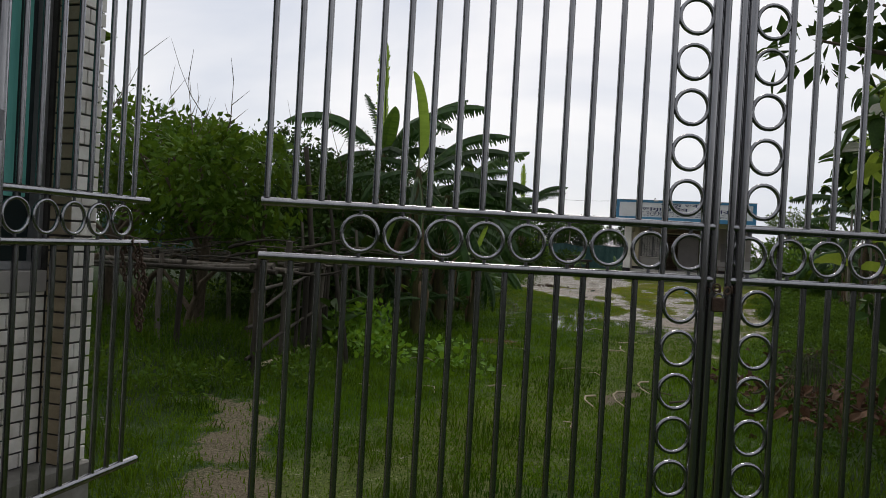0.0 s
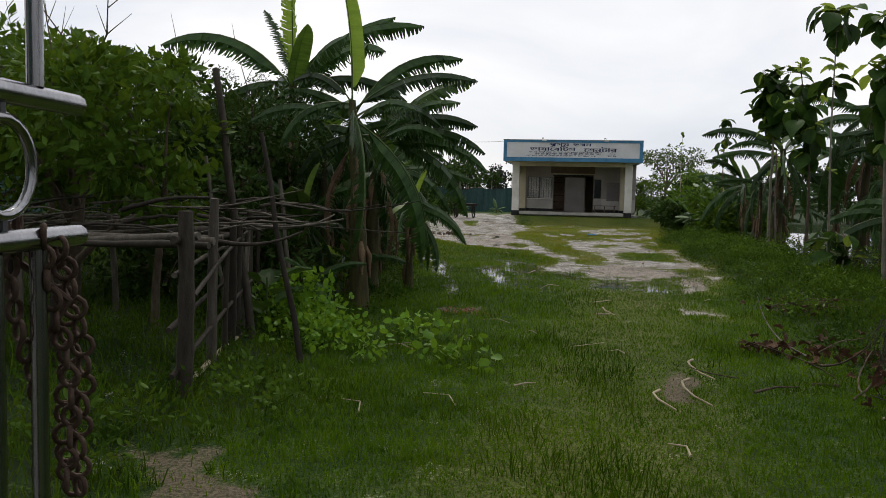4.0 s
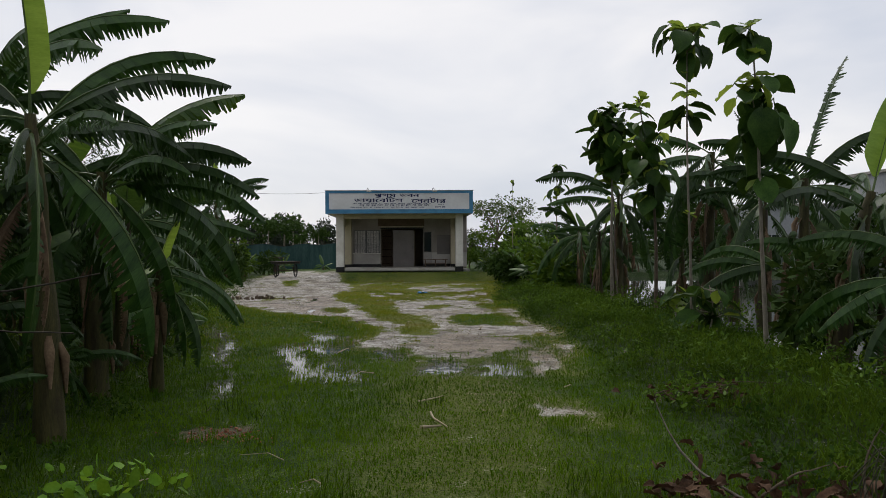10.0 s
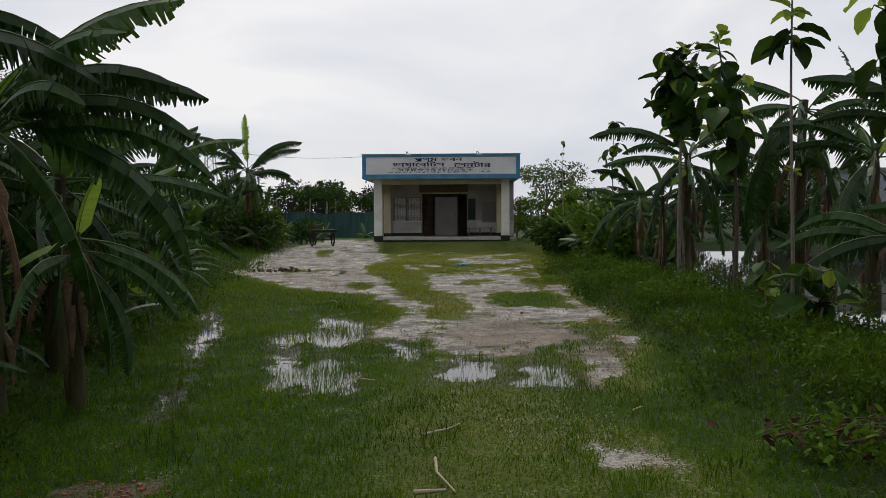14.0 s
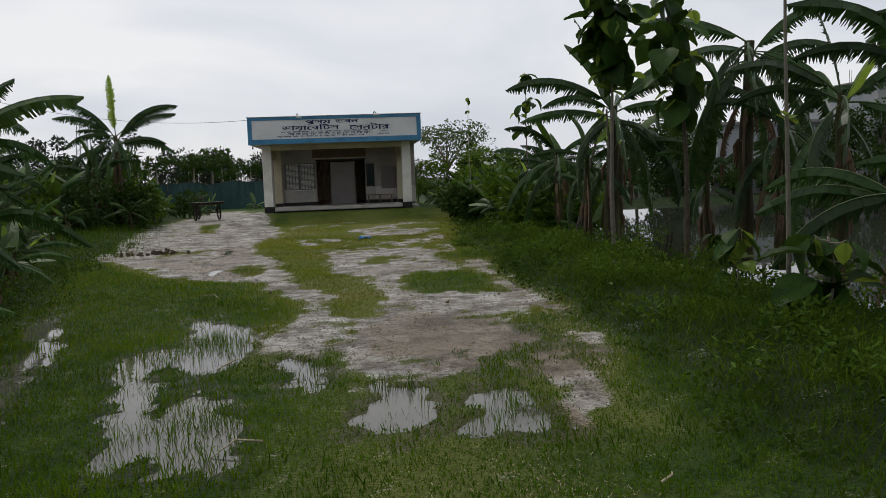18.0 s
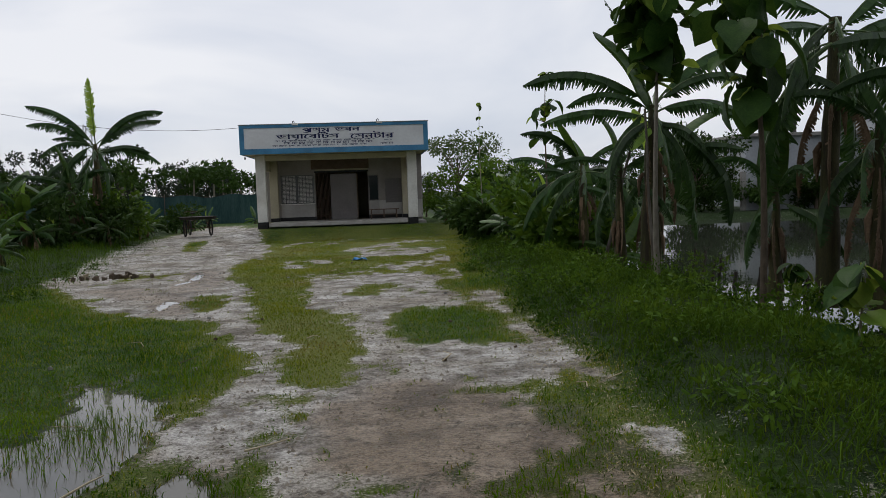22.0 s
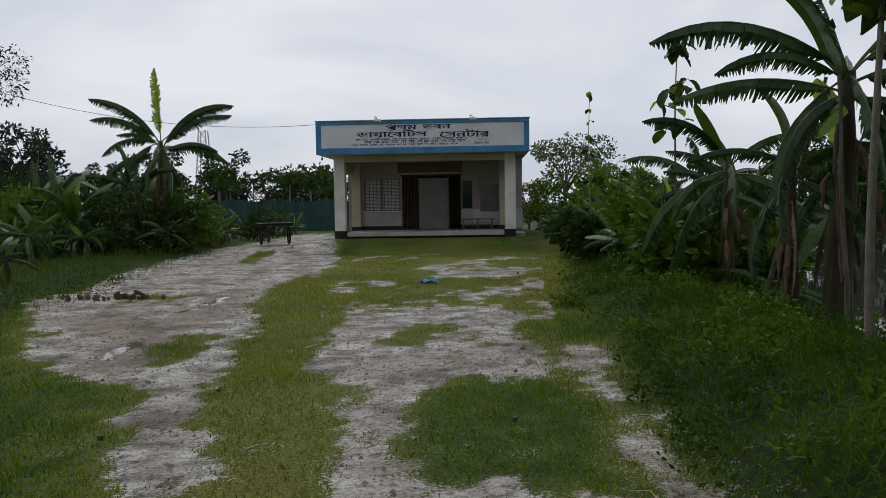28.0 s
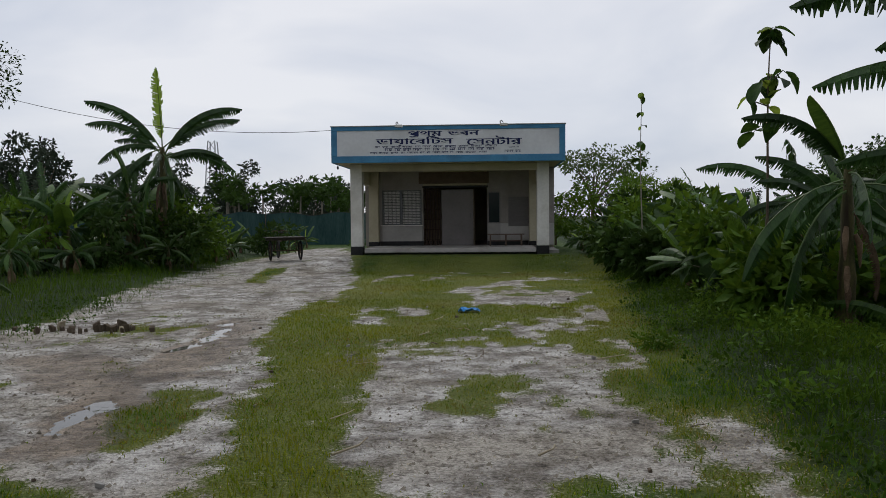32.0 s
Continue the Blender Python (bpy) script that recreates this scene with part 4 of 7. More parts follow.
g_ang = math.degrees(math.atan2(GD.y, GD.x))
gate_leaf("tall stainless-steel gate leaf with ring bands, chained shut", (0.575, 2.525, 0), g_ang, 1.73, 1.61, 0.30)
p0 = Vector((0.575, 2.525, 0)) + GD * 1.80
gate_leaf("tall stainless-steel gate leaf with ring bands, chained shut", tuple(p0 + GD * 1.73), g_ang + 180, 1.73, 1.61, 0.0)
ped = gate_leaf("narrow stainless-steel gate leaf standing open inwards", (-0.36, 2.17, 0), 95.5, 0.93, None, 0.04)
part("stile", Geo().tube([(0, 0, 0.42), (0, 0, 3.3)], 0.024, 10), M_STEEL, ped, smooth=True)
for z in (0.7, 1.85):
    part("hinge", Geo().tube([(-0.03, -0.02, z), (-0.03, -0.02, z + 0.11)], 0.022, 8), M_DARKSTEEL, ped)
wound = part("chain", Geo().tube([(0.80, 0.022, 1.52), (0.82, 0.03, 1.44), (0.86, -0.024, 1.38), (0.84, 0.02, 1.30)], 0.006, 6), M_RUST, ped, "rusty chain hanging from the ring band")
for k_ in range(4):
    for i in range(13):
        z = 1.50 - i * 0.032 - 0.02 * k_
        a = 0.9 * (i % 2) + 0.5 * k_
        x = 0.80 + 0.035 * k_ - 0.02 * math.sin(i * 0.5 + k_) + 0.004 * i
        part("link", Geo().ring((x, 0.024 * math.cos(k_ * 2.0), z), (math.cos(a), math.sin(a), 0), (0, 0, 1), 0.016, 0.0045, 10, 5), M_RUST, wound, smooth=True)
chain = thing("chain", "dark chain and padlock holding the gate leaves", "chain", at=tuple(Vector((0.575, 2.525, 1.44)) + GD * 1.765))
for i in range(7):
    a = 2 * math.pi * i / 7
    part("link", Geo().ring((0.045 * math.cos(a), 0.035 * math.sin(a), 0.008 * math.sin(3 * a)), (math.cos(a + 1.57), math.sin(a + 1.57), 0), (0, 0, 1), 0.014, 0.004, 10, 5), M_RUST, chain, smooth=True)
part("padlock", Geo().box(-0.022, 0.022, -0.065, -0.045, -0.085, -0.03), M_RUST, chain, bevel=0.005)
part("shackle", Geo().ring((0, -0.055, -0.03), (1, 0, 0), (0, 0, 1), 0.014, 0.004, 10, 5), M_DARKSTEEL, chain, smooth=True)
post = thing("gate_post", "dark steel gate post beside the gatehouse", "gate post", at=(-0.45, 2.06, 0))
part("post", Geo().box(-0.05, 0.05, -0.05, 0.05, -0.2, 3.4), M_DARKSTEEL, post, bevel=0.006)
post = thing("gate_post", "dark steel gate post at the far leaf", "gate post", at=tuple(p0 + GD * 1.84))
part("post", Geo().box(-0.07, 0.07, -0.07, 0.07, -0.2, 3.4), M_DARKSTEEL, post, bevel=0.006)

house = thing("gatehouse", "small gatehouse faced with cream brick tiles and a curtained window", "building")
WX, PX, PY0, PY1 = -0.715, -0.585, 2.76, 2.915  # window wall, pilaster front, its ends
for bx in ((-3.4, WX - 0.012, -2.0, 1.55, 0.3, 3.3), (-3.4, WX - 0.012, 1.55, PY1 - 0.012, 0.3, 1.33), (-3.4, WX - 0.012, 1.55, PY1 - 0.012, 3.1, 3.3), (-3.4, WX - 0.012, PY0 + 0.002, PY1 - 0.012, 1.332, 3.098)):
    part("wall", Geo().box(*bx), M_MORTAR, house)
part("pilaster", Geo().box(WX - 0.01, PX - 0.012, PY0 + 0.012, PY1 - 0.012, 0.3, 3.3), M_MORTAR, house)
part("plinth", Geo().box(-3.45, PX + 0.02, -2.0, PY1 + 0.02, -0.3, 0.44), M_CONC, house, "dark damp concrete plinth", bevel=0.01)
part("roof", Geo().box(-3.7, PX + 0.06, -2.3, PY1 + 0.06, 3.302, 3.42), M_CONC, house)
gw = part("window", Geo().box(WX - 0.10, WX - 0.092, 1.62, 2.73, 1.36, 3.06), M_GLASS, house, "dark window with a drawn teal curtain")
for bx in ((1.55, 1.62, 1.334, 3.098), (2.732, 2.758, 1.334, 3.098), (1.622, 2.73, 1.334, 1.37), (1.622, 2.73, 3.06, 3.098), (2.05, 2.08, 1.372, 3.058)):
    part("frame", Geo().box(WX - 0.12, WX - 0.03, bx[0], bx[1], bx[2], bx[3]), M_ALU, gw, bevel=0.004)
cg, ny_, nz_ = Geo(), 40, 6
cv = [(WX - 0.086 + 0.012 * math.sin(i * 1.1), 1.64 + i * 1.06 / ny_, 1.66 + j * 1.38 / nz_) for j in range(nz_ + 1) for i in range(ny_ + 1)]
cg.add(cv, [(j * (ny_ + 1) + i, j * (ny_ + 1) + i + 1, (j + 1) * (ny_ + 1) + i + 1, (j + 1) * (ny_ + 1) + i) for j in range(nz_) for i in range(ny_)])
part("curtain", cg, M_TEALCLOTH, gw, "teal curtain", smooth=True)
part("sill", Geo().box(WX - 0.14, WX + 0.012, 1.5, 2.755, 1.235, 1.332), M_DADO, gw, bevel=0.004)
# wall tiles, each a piece
CH, TL = 0.07, 0.20
tile_x = Geo().box(-0.012, 0, 0.004, TL - 0.004, 0.004, CH - 0.006).mesh("tile", M_TILE, bevel=0.002)
tile_half = Geo().box(-0.012, 0, 0.004, TL / 2 - 0.004, 0.004, CH - 0.006).mesh("tile", M_TILE, bevel=0.002)
tile_pil = Geo().box(-0.012, 0, 0.003, PY1 - PY0 - 0.103, 0.004, CH - 0.006).mesh("tile", M_TILE, bevel=0.002)
tile_pil2 = Geo().box(-0.012, 0, 0.003, 0.097, 0.004, CH - 0.006).mesh("tile", M_TILE, bevel=0.002)
tile_tan = Geo().box(0.003, PX - WX - 0.003, -0.012, 0, 0.004, CH - 0.006).mesh("tile", M_TANTILE, bevel=0.002)
for j in range(40):
    z = 0.445 + j * CH
    t = part("tile", tile_tan, None, house)
    t.location = (WX, PY0 + 0.012, z)
    a, c = (PY0, PY0 + (PY1 - PY0 - 0.1)) if j % 2 else (PY0 + 0.1, PY0)
    t = part("tile", tile_pil, None, house)
    t.location = (PX, a + 0.0, z)
    t = part("tile", tile_pil2, None, house)
    t.location = (PX, c, z)
    if z < 1.30 - CH:
        y = PY0 - (0 if j % 2 else TL / 2)
        if j % 2 == 0:
            t = part("tile", tile_half, None, house)
            t.location = (WX, y, z)
        while y > 1.3:
            y -= TL
            t = part("tile", tile_x, None, house)
            t.location = (WX, y, z)


# unseen walls added to close the lane and darken the gate's reflections
for nm, a, c, h_ in (("the gate", p0 + GD * 1.95, p0 + GD * 14.0, 2.2), ("the gatehouse", Vector((-3.42, 1.2, 0)), Vector((-3.42, 1.2, 0)) - GD * 13.0, 2.2), ("the lane's one end", Vector((15.6, -6.7, 0)), Vector((15.4, 8.6, 0)), 2.2), ("the lane's other end", Vector((-15.6, -6.7, 0)), Vector((-15.5, -4.0, 0)), 2.2)):
    d = (c - a).normalized()
    side = thing("lane_wall", "plain dark wall added out of view beside the lane", "wall", "walls round the lane", tuple(a), math.degrees(math.atan2(d.y, d.x)))
    part("wall", Geo().box(0, (c - a).length, -0.1, 0.1, -0.3, h_), M_DARKWALL, side)
    part("coping", Geo().box(-0.03, (c - a).length + 0.03, -0.14, 0.14, h_ + 0.002, h_ + 0.08), M_DARKWALL, side, bevel=0.01)
# added out of view on the lane's far side, to block low sky light
lane = thing("lane_wall", "tall dark wall added out of view across the lane", "wall")
for i in range(30):
    x = -45 + i * 3.0
    part("panel", Geo().box(x, x + 2.75, -7.2, -7.0, -0.3, 2.7), M_DARKWALL, lane)
    part("pier", Geo().box(x + 2.752, x + 2.998, -7.3, -6.9, -0.3, 2.9), M_DARKWALL, lane)


# ---- banana plants ----
def banana_blade(length, width, bend, droop, torn, seed, mats, gap=(0.4, 0.9)):
    """One banana leaf along +x from its stalk: an arching midrib, a blade whole near it and torn into fingers outside."""
    r = random.Random(seed)
    n = 30
    p, pts, tan = Vector((0, 0, 0)), [], []
    for i in range(n + 1):
        u = i / n
        ang = -radians(bend) * u**1.25
        t = Vector((math.cos(ang), 0.08 * math.sin(u * 3 + seed) * u, math.sin(ang))).normalized()
        pts.append(p.copy())
        tan.append(t)
        p += t * length / n
    geo = Geo().tube(pts[::3], [0.017 * length / 2 * (1 - 0.85 * i / 10) for i in range(11)], 5, 1)

    def at(u):
        k = min(int(u * n), n - 1)
        return pts[k].lerp(pts[k + 1], u * n - k), tan[k]

    def reach(f):
        return width * 0.5 * min(1.0, f / 0.16 + 0.12) ** 0.7 * max(1 - f**4.5, 0.02) ** 0.6

    u0 = 0.13
    for sgn in (-1, 1):
        u, left = u0, 0
        while u < 0.995:
            if left == 0:  # a panel between two deep tears keeps one hang
                left = r.randint(2, 6) if torn else 99
                d = radians(droop) + (r.gauss(0, 0.13) if torn else 0)
                lap = r.uniform(0.0, 0.25) * torn
            e = min(u + r.uniform(0.020, 0.034), 1.0)
            ln = 1 - r.random() ** 2 * 0.5 * torn
            d2 = d + radians(12 + 14 * torn) + abs(r.gauss(0, 0.3)) * torn
            rows = []
            for q in (u, e):
                c, t = at(q)
                side = Vector((0, sgn, 0)) - t * t.y * sgn
                nrm = t.cross(Vector((0, 1, 0)))
                w = reach((q - u0) / (1 - u0))
                o1 = (side * math.cos(d) - nrm * math.sin(d) + t * 0.22).normalized()
                o2 = (side * math.cos(d2) - nrm * math.sin(d2) + t * (0.32 + r.uniform(-0.12, 0.12) * torn)).normalized()
                m1 = c + o1 * w * (0.38 if torn else 0.42)
                rows.append((c, m1, m1 + o2 * w * (0.7 if torn else 0.64) * ln))
            a, c = rows
            left -= 1
            if torn:
                g = r.uniform(*gap)
                tip_a, tip_c = a[2].lerp(c[2], g * 0.5), c[2].lerp(a[2], g * 0.6)
                mid_c = c[1].lerp(a[1], lap if left == 0 else 0.0)
                mid_a = a[1]
            else:
                tip_a, tip_c, mid_a, mid_c = a[2], c[2], a[1], c[1]
            v = [a[0], c[0], mid_c, mid_a, tip_c, tip_a]
            geo.add(v, [(0, 1, 2, 3), (3, 2, 4, 5)] if sgn < 0 else [(3, 2, 1, 0), (5, 4, 2, 3)], 0)
            u = e
    me = geo.mesh("leaf", mats, smooth=not torn)
    TIP[me.name] = pts[-1].copy()
    return me


TIP = {}
G2, L2, Y2, D2 = [M_BANANA, M_RIB], [M_BANANA_L, M_RIB], [M_BANANA_Y, M_RIB], [M_DRY, M_DRY]
POOL = {
    "a": [banana_blade(2.0, 0.56, 50 + 9 * i, 54 + 5 * i, 1, 10 + i, G2) for i in range(5)],  # arching, torn
    "h": [banana_blade(2.0, 0.58, 68 + 12 * i, 58 + 6 * i, 1, 30 + i, G2) for i in range(3)],  # hanging
    "w": [banana_blade(2.0, 0.58, 34 + 14 * i, 26, 0, 50 + i, L2) for i in range(3)],  # whole
    "b": [banana_blade(2.0, 0.60, 40 + 15 * i, 42, 1, 60 + i, L2, (0.1, 0.5)) for i in range(3)],  # lighter, less torn
    "s": [banana_blade(2.0, 0.40, 8 + 8 * i, -50, 0, 70 + i, Y2) for i in range(2)],  # upright young
    "f": [banana_blade(2.0, 0.40, 10, 16, 1, 80 + i, Y2, (0.0, 0.3)) for i in range(2)],  # upright frayed young
    "q": [banana_blade(2.0, 0.42, 12 + 6 * i, -16, 1, 85 + i, G2, (0.45, 0.85)) for i in range(2)],  # upright frayed feather
    "y": [banana_blade(2.0, 0.62, 34, 18, 0, 90, Y2)],  # pale broad
    "d": [banana_blade(2.0, 0.34, 60, 66, 1, 95 + i, D2, (0.3, 0.8)) for i in range(2)],  # dead
}


def banana(label, at, stem, radius, leaves, lean=(0, 0), scale=1.0, seed=0, group="banana plants", skirt=3):
    """leaves: (kind, azimuth from +x, rise at the stalk, length), or (kind, tip) with the tip's place in the world."""
    r = random.Random(seed)
    ob = thing("banana_plant", label, "banana plant", group, at)
    ob.scale = (scale,) * 3
    pts, rad = [], []
    for i in range(9):
        u = i / 8
        pts.append((lean[0] * u**1.6, lean[1] * u**1.6, -0.1 + (stem + 0.1) * u))
        rad.append(radius * (1.2 - 0.72 * u + 0.10 * math.sin(u * 17 + seed)))
    part("pseudostem", Geo().tube(pts, rad, 10), M_PSTEM, ob, smooth=True)
    for i in range(5):  # loose sheaths on the stem
        u, a = r.uniform(0.25, 0.8), r.uniform(0, 6.28)
        q = Vector((lean[0] * u**1.6, lean[1] * u**1.6, stem * u))
        o = Vector((math.cos(a), math.sin(a), 0)) * radius
        g = Geo().tube([q + o * 0.8, q + o * 1.25 + Vector((0, 0, -0.12)), q + o * 1.35 + Vector((0, 0, -0.42))], [0.03, 0.045, 0.012], 5)
        part("sheath", g, M_DRY, ob, smooth=True)
    leaves = leaves + [("h", r.uniform(0, 360), r.uniform(-42, -20), r.uniform(0.5, 0.75) * stem + 0.3) for _ in range(skirt)]
    for i, spec in enumerate(leaves):
        kind = spec[0]
        pool = POOL[kind]
        me = pool[(i + seed) % len(pool)]
        lf = part("leaf", me, None, ob)
        f = 1.0 if kind in "sfq" else (0.80 if kind == "d" else 1 - 0.035 * (i % 4))
        base = Vector((lean[0] * f, lean[1] * f, stem * f - 0.05))
        if len(spec) == 2:
            goal, tip = Vector(spec[1]) - Vector(at) - base, TIP[me.name]
            ln = 2 * goal.length / tip.length
            az = math.degrees(math.atan2(goal.y, goal.x)) - math.degrees(math.atan2(tip.y, tip.x))
            rise = math.degrees(math.asin(goal.z / goal.length)) - math.degrees(math.asin(tip.z / tip.length))
        else:
            _, az, rise, ln = spec
        lf.matrix_basis = Matrix.LocRotScale(base, (Matrix.Rotation(radians(az), 3, "Z") @ Matrix.Rotation(radians(-rise), 3, "Y") @ Matrix.Rotation(radians(r.uniform(-14, 14)), 3, "X")).to_quaternion(), (ln / 2,) * 3)
        if kind in "sfy":
            tagged(lf, "pale yellow-green young leaf")
        elif kind == "d":
            tagged(lf, "dry brown hanging leaf")
    return ob


TALL = "tall banana plant with wind-torn arching leaves"
banana(TALL, (-2.45, 11.95, 0), 2.7, 0.11, [("s", (-2.62, 11.7, 4.25)), ("a", (-0.98, 12.2, 2.95)), ("a", (-1.25, 12.7, 3.35)), ("a", (-3.85, 11.6, 2.35)), ("h", (-3.3, 11.3, 2.05)), ("h", (-2.2, 10.95, 2.0)), ("a", (-1.7, 13.5, 2.5)), ("a", (-1.5, 11.3, 2.5)), ("a", (-3.6, 12.3, 3.0)), ("a", (-3.2, 13.4, 2.6)), ("h", (-3.0, 12.9, 1.5)), ("d", 310, -45, 1.3), ("d", 200, -50, 1.3)], (-0.12, -0.05), 1, 1)
banana(TALL, (-2.8, 13.8, 0), 2.4, 0.12, [("a", (-1.1, 13.5, 2.5)), ("a", (-1.0, 13.75, 2.1)), ("a", (-1.05, 14.1, 1.83)), ("b", (-1.24, 13.9, 3.25)), ("a", (-1.3, 13.1, 2.8)), ("a", (-1.5, 12.9, 2.3)), ("a", (-1.25, 14.7, 2.6)), ("a", (-4.0, 13.2, 3.0)), ("h", (-1.35, 14.3, 1.15)), ("h", (-2.3, 12.6, 1.7)), ("a", (-2.0, 15.4, 2.7)), ("a", (-4.2, 14.6, 2.4)), ("h", (-3.6, 12.8, 1.6)), ("d", -30, -50, 1.4), ("d", 120, -50, 1.3)], (0.1, -0.05), 1, 2)
banana(TALL, (-4.25, 14.0, 0), 3.25, 0.12, [("f", (-4.2, 13.8, 5.3)), ("a", (-6.35, 14.0, 3.8)), ("q", (-4.75, 14.2, 4.4)), ("a", (-2.55, 14.1, 4.25)), ("a", (-2.05, 13.9, 4.05)), ("a", (-2.5, 14.8, 3.0)), ("a", (-2.3, 13.3, 3.5)), ("a", (-3.0, 12.7, 3.7)), ("h", (-5.4, 13.4, 2.3)), ("h", (-4.0, 12.6, 2.3)), ("w", (-3.8, 13.4, 4.0)), ("a", (-5.0, 15.6, 3.2)), ("d", 280, -45, 1.5), ("d", 180, -50, 1.3)], (0.1, 0.0), 1, 3)
banana(TALL, (-3.2, 15.6, 0), 2.0, 0.10, [("h", (-1.8, 15.5, 1.2)), ("a", (-1.5, 15.9, 1.75)), ("a", (-2.0, 16.6, 2.5)), ("w", (-2.9, 15.3, 3.2)), ("h", (-2.9, 14.5, 1.1)), ("a", (-4.4, 16.2, 2.3)), ("h", (-2.4, 16.7, 0.9)), ("d", 20, -50, 1.3)], (0.1, 0), 1, 4)
banana("young banana plant with a broad pale hanging leaf", (-2.25, 14.1, 0), 1.45, 0.06, [("y", (-2.55, 13.6, 1.15)), ("y", (-2.0, 14.0, 1.9)), ("a", (-1.3, 14.0, 0.75)), ("a", (-2.3, 13.1, 0.8)), ("h", (-1.5, 14.8, 0.7))], (0.03, 0), 1, 5)
banana(TALL, (-4.35, 20.7, 0), 2.25, 0.11, [("b", (-2.66, 20.7, 2.82)), ("a", (-3.0, 20.4, 1.95)), ("a", (-3.3, 20.2, 3.0)), ("a", (-4.9, 19.5, 2.9)), ("h", (-3.4, 19.6, 1.4)), ("a", (-6.0, 21.0, 2.7)), ("a", (-3.8, 22.3, 2.5)), ("d", 330, -50, 1.3)], (0.05, 0), 1, 13)

# middling and low kinds, then copies along the verges
MIDDLING = "banana plant with torn green arching leaves"
LOW = "young banana plant with loose light green leaves"
kinds, low = [], []
for i in range(5):
    r = random.Random(200 + i)
    lv = [(r.choice("aaaahbw"), 360 / 8 * j + r.uniform(-22, 22), r.choice((8, 28, 45, 60)) + r.uniform(-10, 8), r.uniform(1.4, 2.05)) for j in range(8)]
    lv += [("s", r.uniform(0, 360), 80, 1.1)] * (i == 1) + [("q", r.uniform(0, 360), 76, 1.5)] * (i in (0, 3)) + [("d", r.uniform(0, 360), -48, 1.2), ("h", r.uniform(0, 360), -10, 1.4)]
    kinds.append(banana(MIDDLING, (0, 0, -50), 1.15 + 0.2 * i, 0.09, lv, (r.uniform(-0.15, 0.15), 0.05), 1, 20 + i, "banana plants on the verge"))
for i in range(5):
    r = random.Random(240 + i)
    lv = [(r.choice("bbwabh"), 360 / 8 * j + r.uniform(-25, 25), r.choice((5, 22, 40, 62)) + r.uniform(-10, 10), r.uniform(0.8, 1.45)) for j in range(8)]
    lv += [("y", r.uniform(0, 360), 45, 0.7)] * (i % 2) + [("s", r.uniform(0, 360), 78, 0.8)] * (i == 2)
    low.append(banana(LOW, (0, 0, -50), 0.4 + 0.13 * i, 0.055, lv, (r.uniform(-0.1, 0.1), 0.05), 1, 40 + i, "young banana plants on the verge"))


def plant_row(places, seed, pool):
    r = random.Random(seed)
    for x, y, s in places:
        copy_thing(r.choice(pool), pose(x, y, height(x, y) - 0.02, r.uniform(-5, 5), r.uniform(-5, 5), r.uniform(0, 360)) @ Matrix.Scale(s, 4))


# along the drive, under the bushes
plant_row([(-3.9, 17.3, 1.05), (-4.7, 16.3, 1.1), (-4.4, 18.8, 1.0), (-5.3, 17.8, 1.2), (-5.3, 19.8, 1.1), (-5.0, 22.6, 0.9), (-6.1, 21.8, 1.1), (-5.9, 24.4, 0.85), (-7.1, 24.0, 1.1), (-6.6, 26.4, 0.8), (-7.9, 26.2, 1.0), (-7.4, 28.4, 0.75), (-8.6, 28.8, 0.9), (-3.5, 12.7, 0.8), (-3.9, 15.0, 1.0), (-4.9, 15.0, 1.1), (-7.0, 18.5, 1.2), (-8.2, 21.5, 1.2)], 1, kinds)
plant_row([(-3.3, 16.6, 0.8), (-3.6, 18.1, 0.8), (-3.9, 19.6, 0.75), (-4.4, 21.9, 0.8), (-4.9, 23.6, 0.8), (-5.5, 25.2, 0.8), (-6.1, 27.2, 0.8), (-6.8, 29.2, 0.8), (-7.6, 30.4, 0.8), (-2.8, 11.1, 0.6), (-2.9, 12.9, 0.6), (-3.4, 14.4, 0.8), (-7.2, 31.8, 0.6), (-8.6, 31.6, 0.9), (-9.4, 33.2, 0.8)], 2, low)
# the plot beside the track
plant_row([(-9.8, 39.6, 0.95), (-10.9, 40.4, 1.0), (-9.2, 42.0, 1.05), (-10.4, 43.6, 0.95), (-8.3, 44.2, 0.85), (-12.2, 41.4, 0.95), (-13.6, 43.0, 0.9), (-11.6, 45.4, 0.85), (-14.6, 45.5, 1.0), (-9.4, 46.6, 0.7)], 3, kinds)
plant_row([(-9.3, 39.0, 1.15), (-10.3, 38.4, 1.25), (-11.4, 38.8, 1.3), (-12.6, 39.6, 1.3), (-8.9, 40.6, 1.15), (-9.9, 41.4, 1.3), (-11.0, 42.2, 1.3), (-7.7, 41.0, 0.8), (-8.4, 42.4, 0.9), (-13.8, 40.6, 1.2), (-8.0, 45.6, 0.8), (-8.3, 47.6, 0.8), (-8.8, 49.6, 0.8), (-10.2, 48.0, 1.0), (-9.2, 52.0, 0.75), (-8.2, 56.0, 0.7), (-7.9, 58.5, 0.7), (-9.0, 60.5, 0.8), (-10.8, 57.0, 0.8), (-5.6, 61.0, 0.75), (-12.3, 50.0, 0.9), (-10.2, 37.0, 0.95), (-12.0, 36.6, 1.0), (-13.4, 37.6, 1.1), (-9.2, 36.0, 0.85), (-15.4, 42.0, 1.1), (-7.6, 53.6, 0.6), (-11.2, 60.0, 0.9)], 4, low)
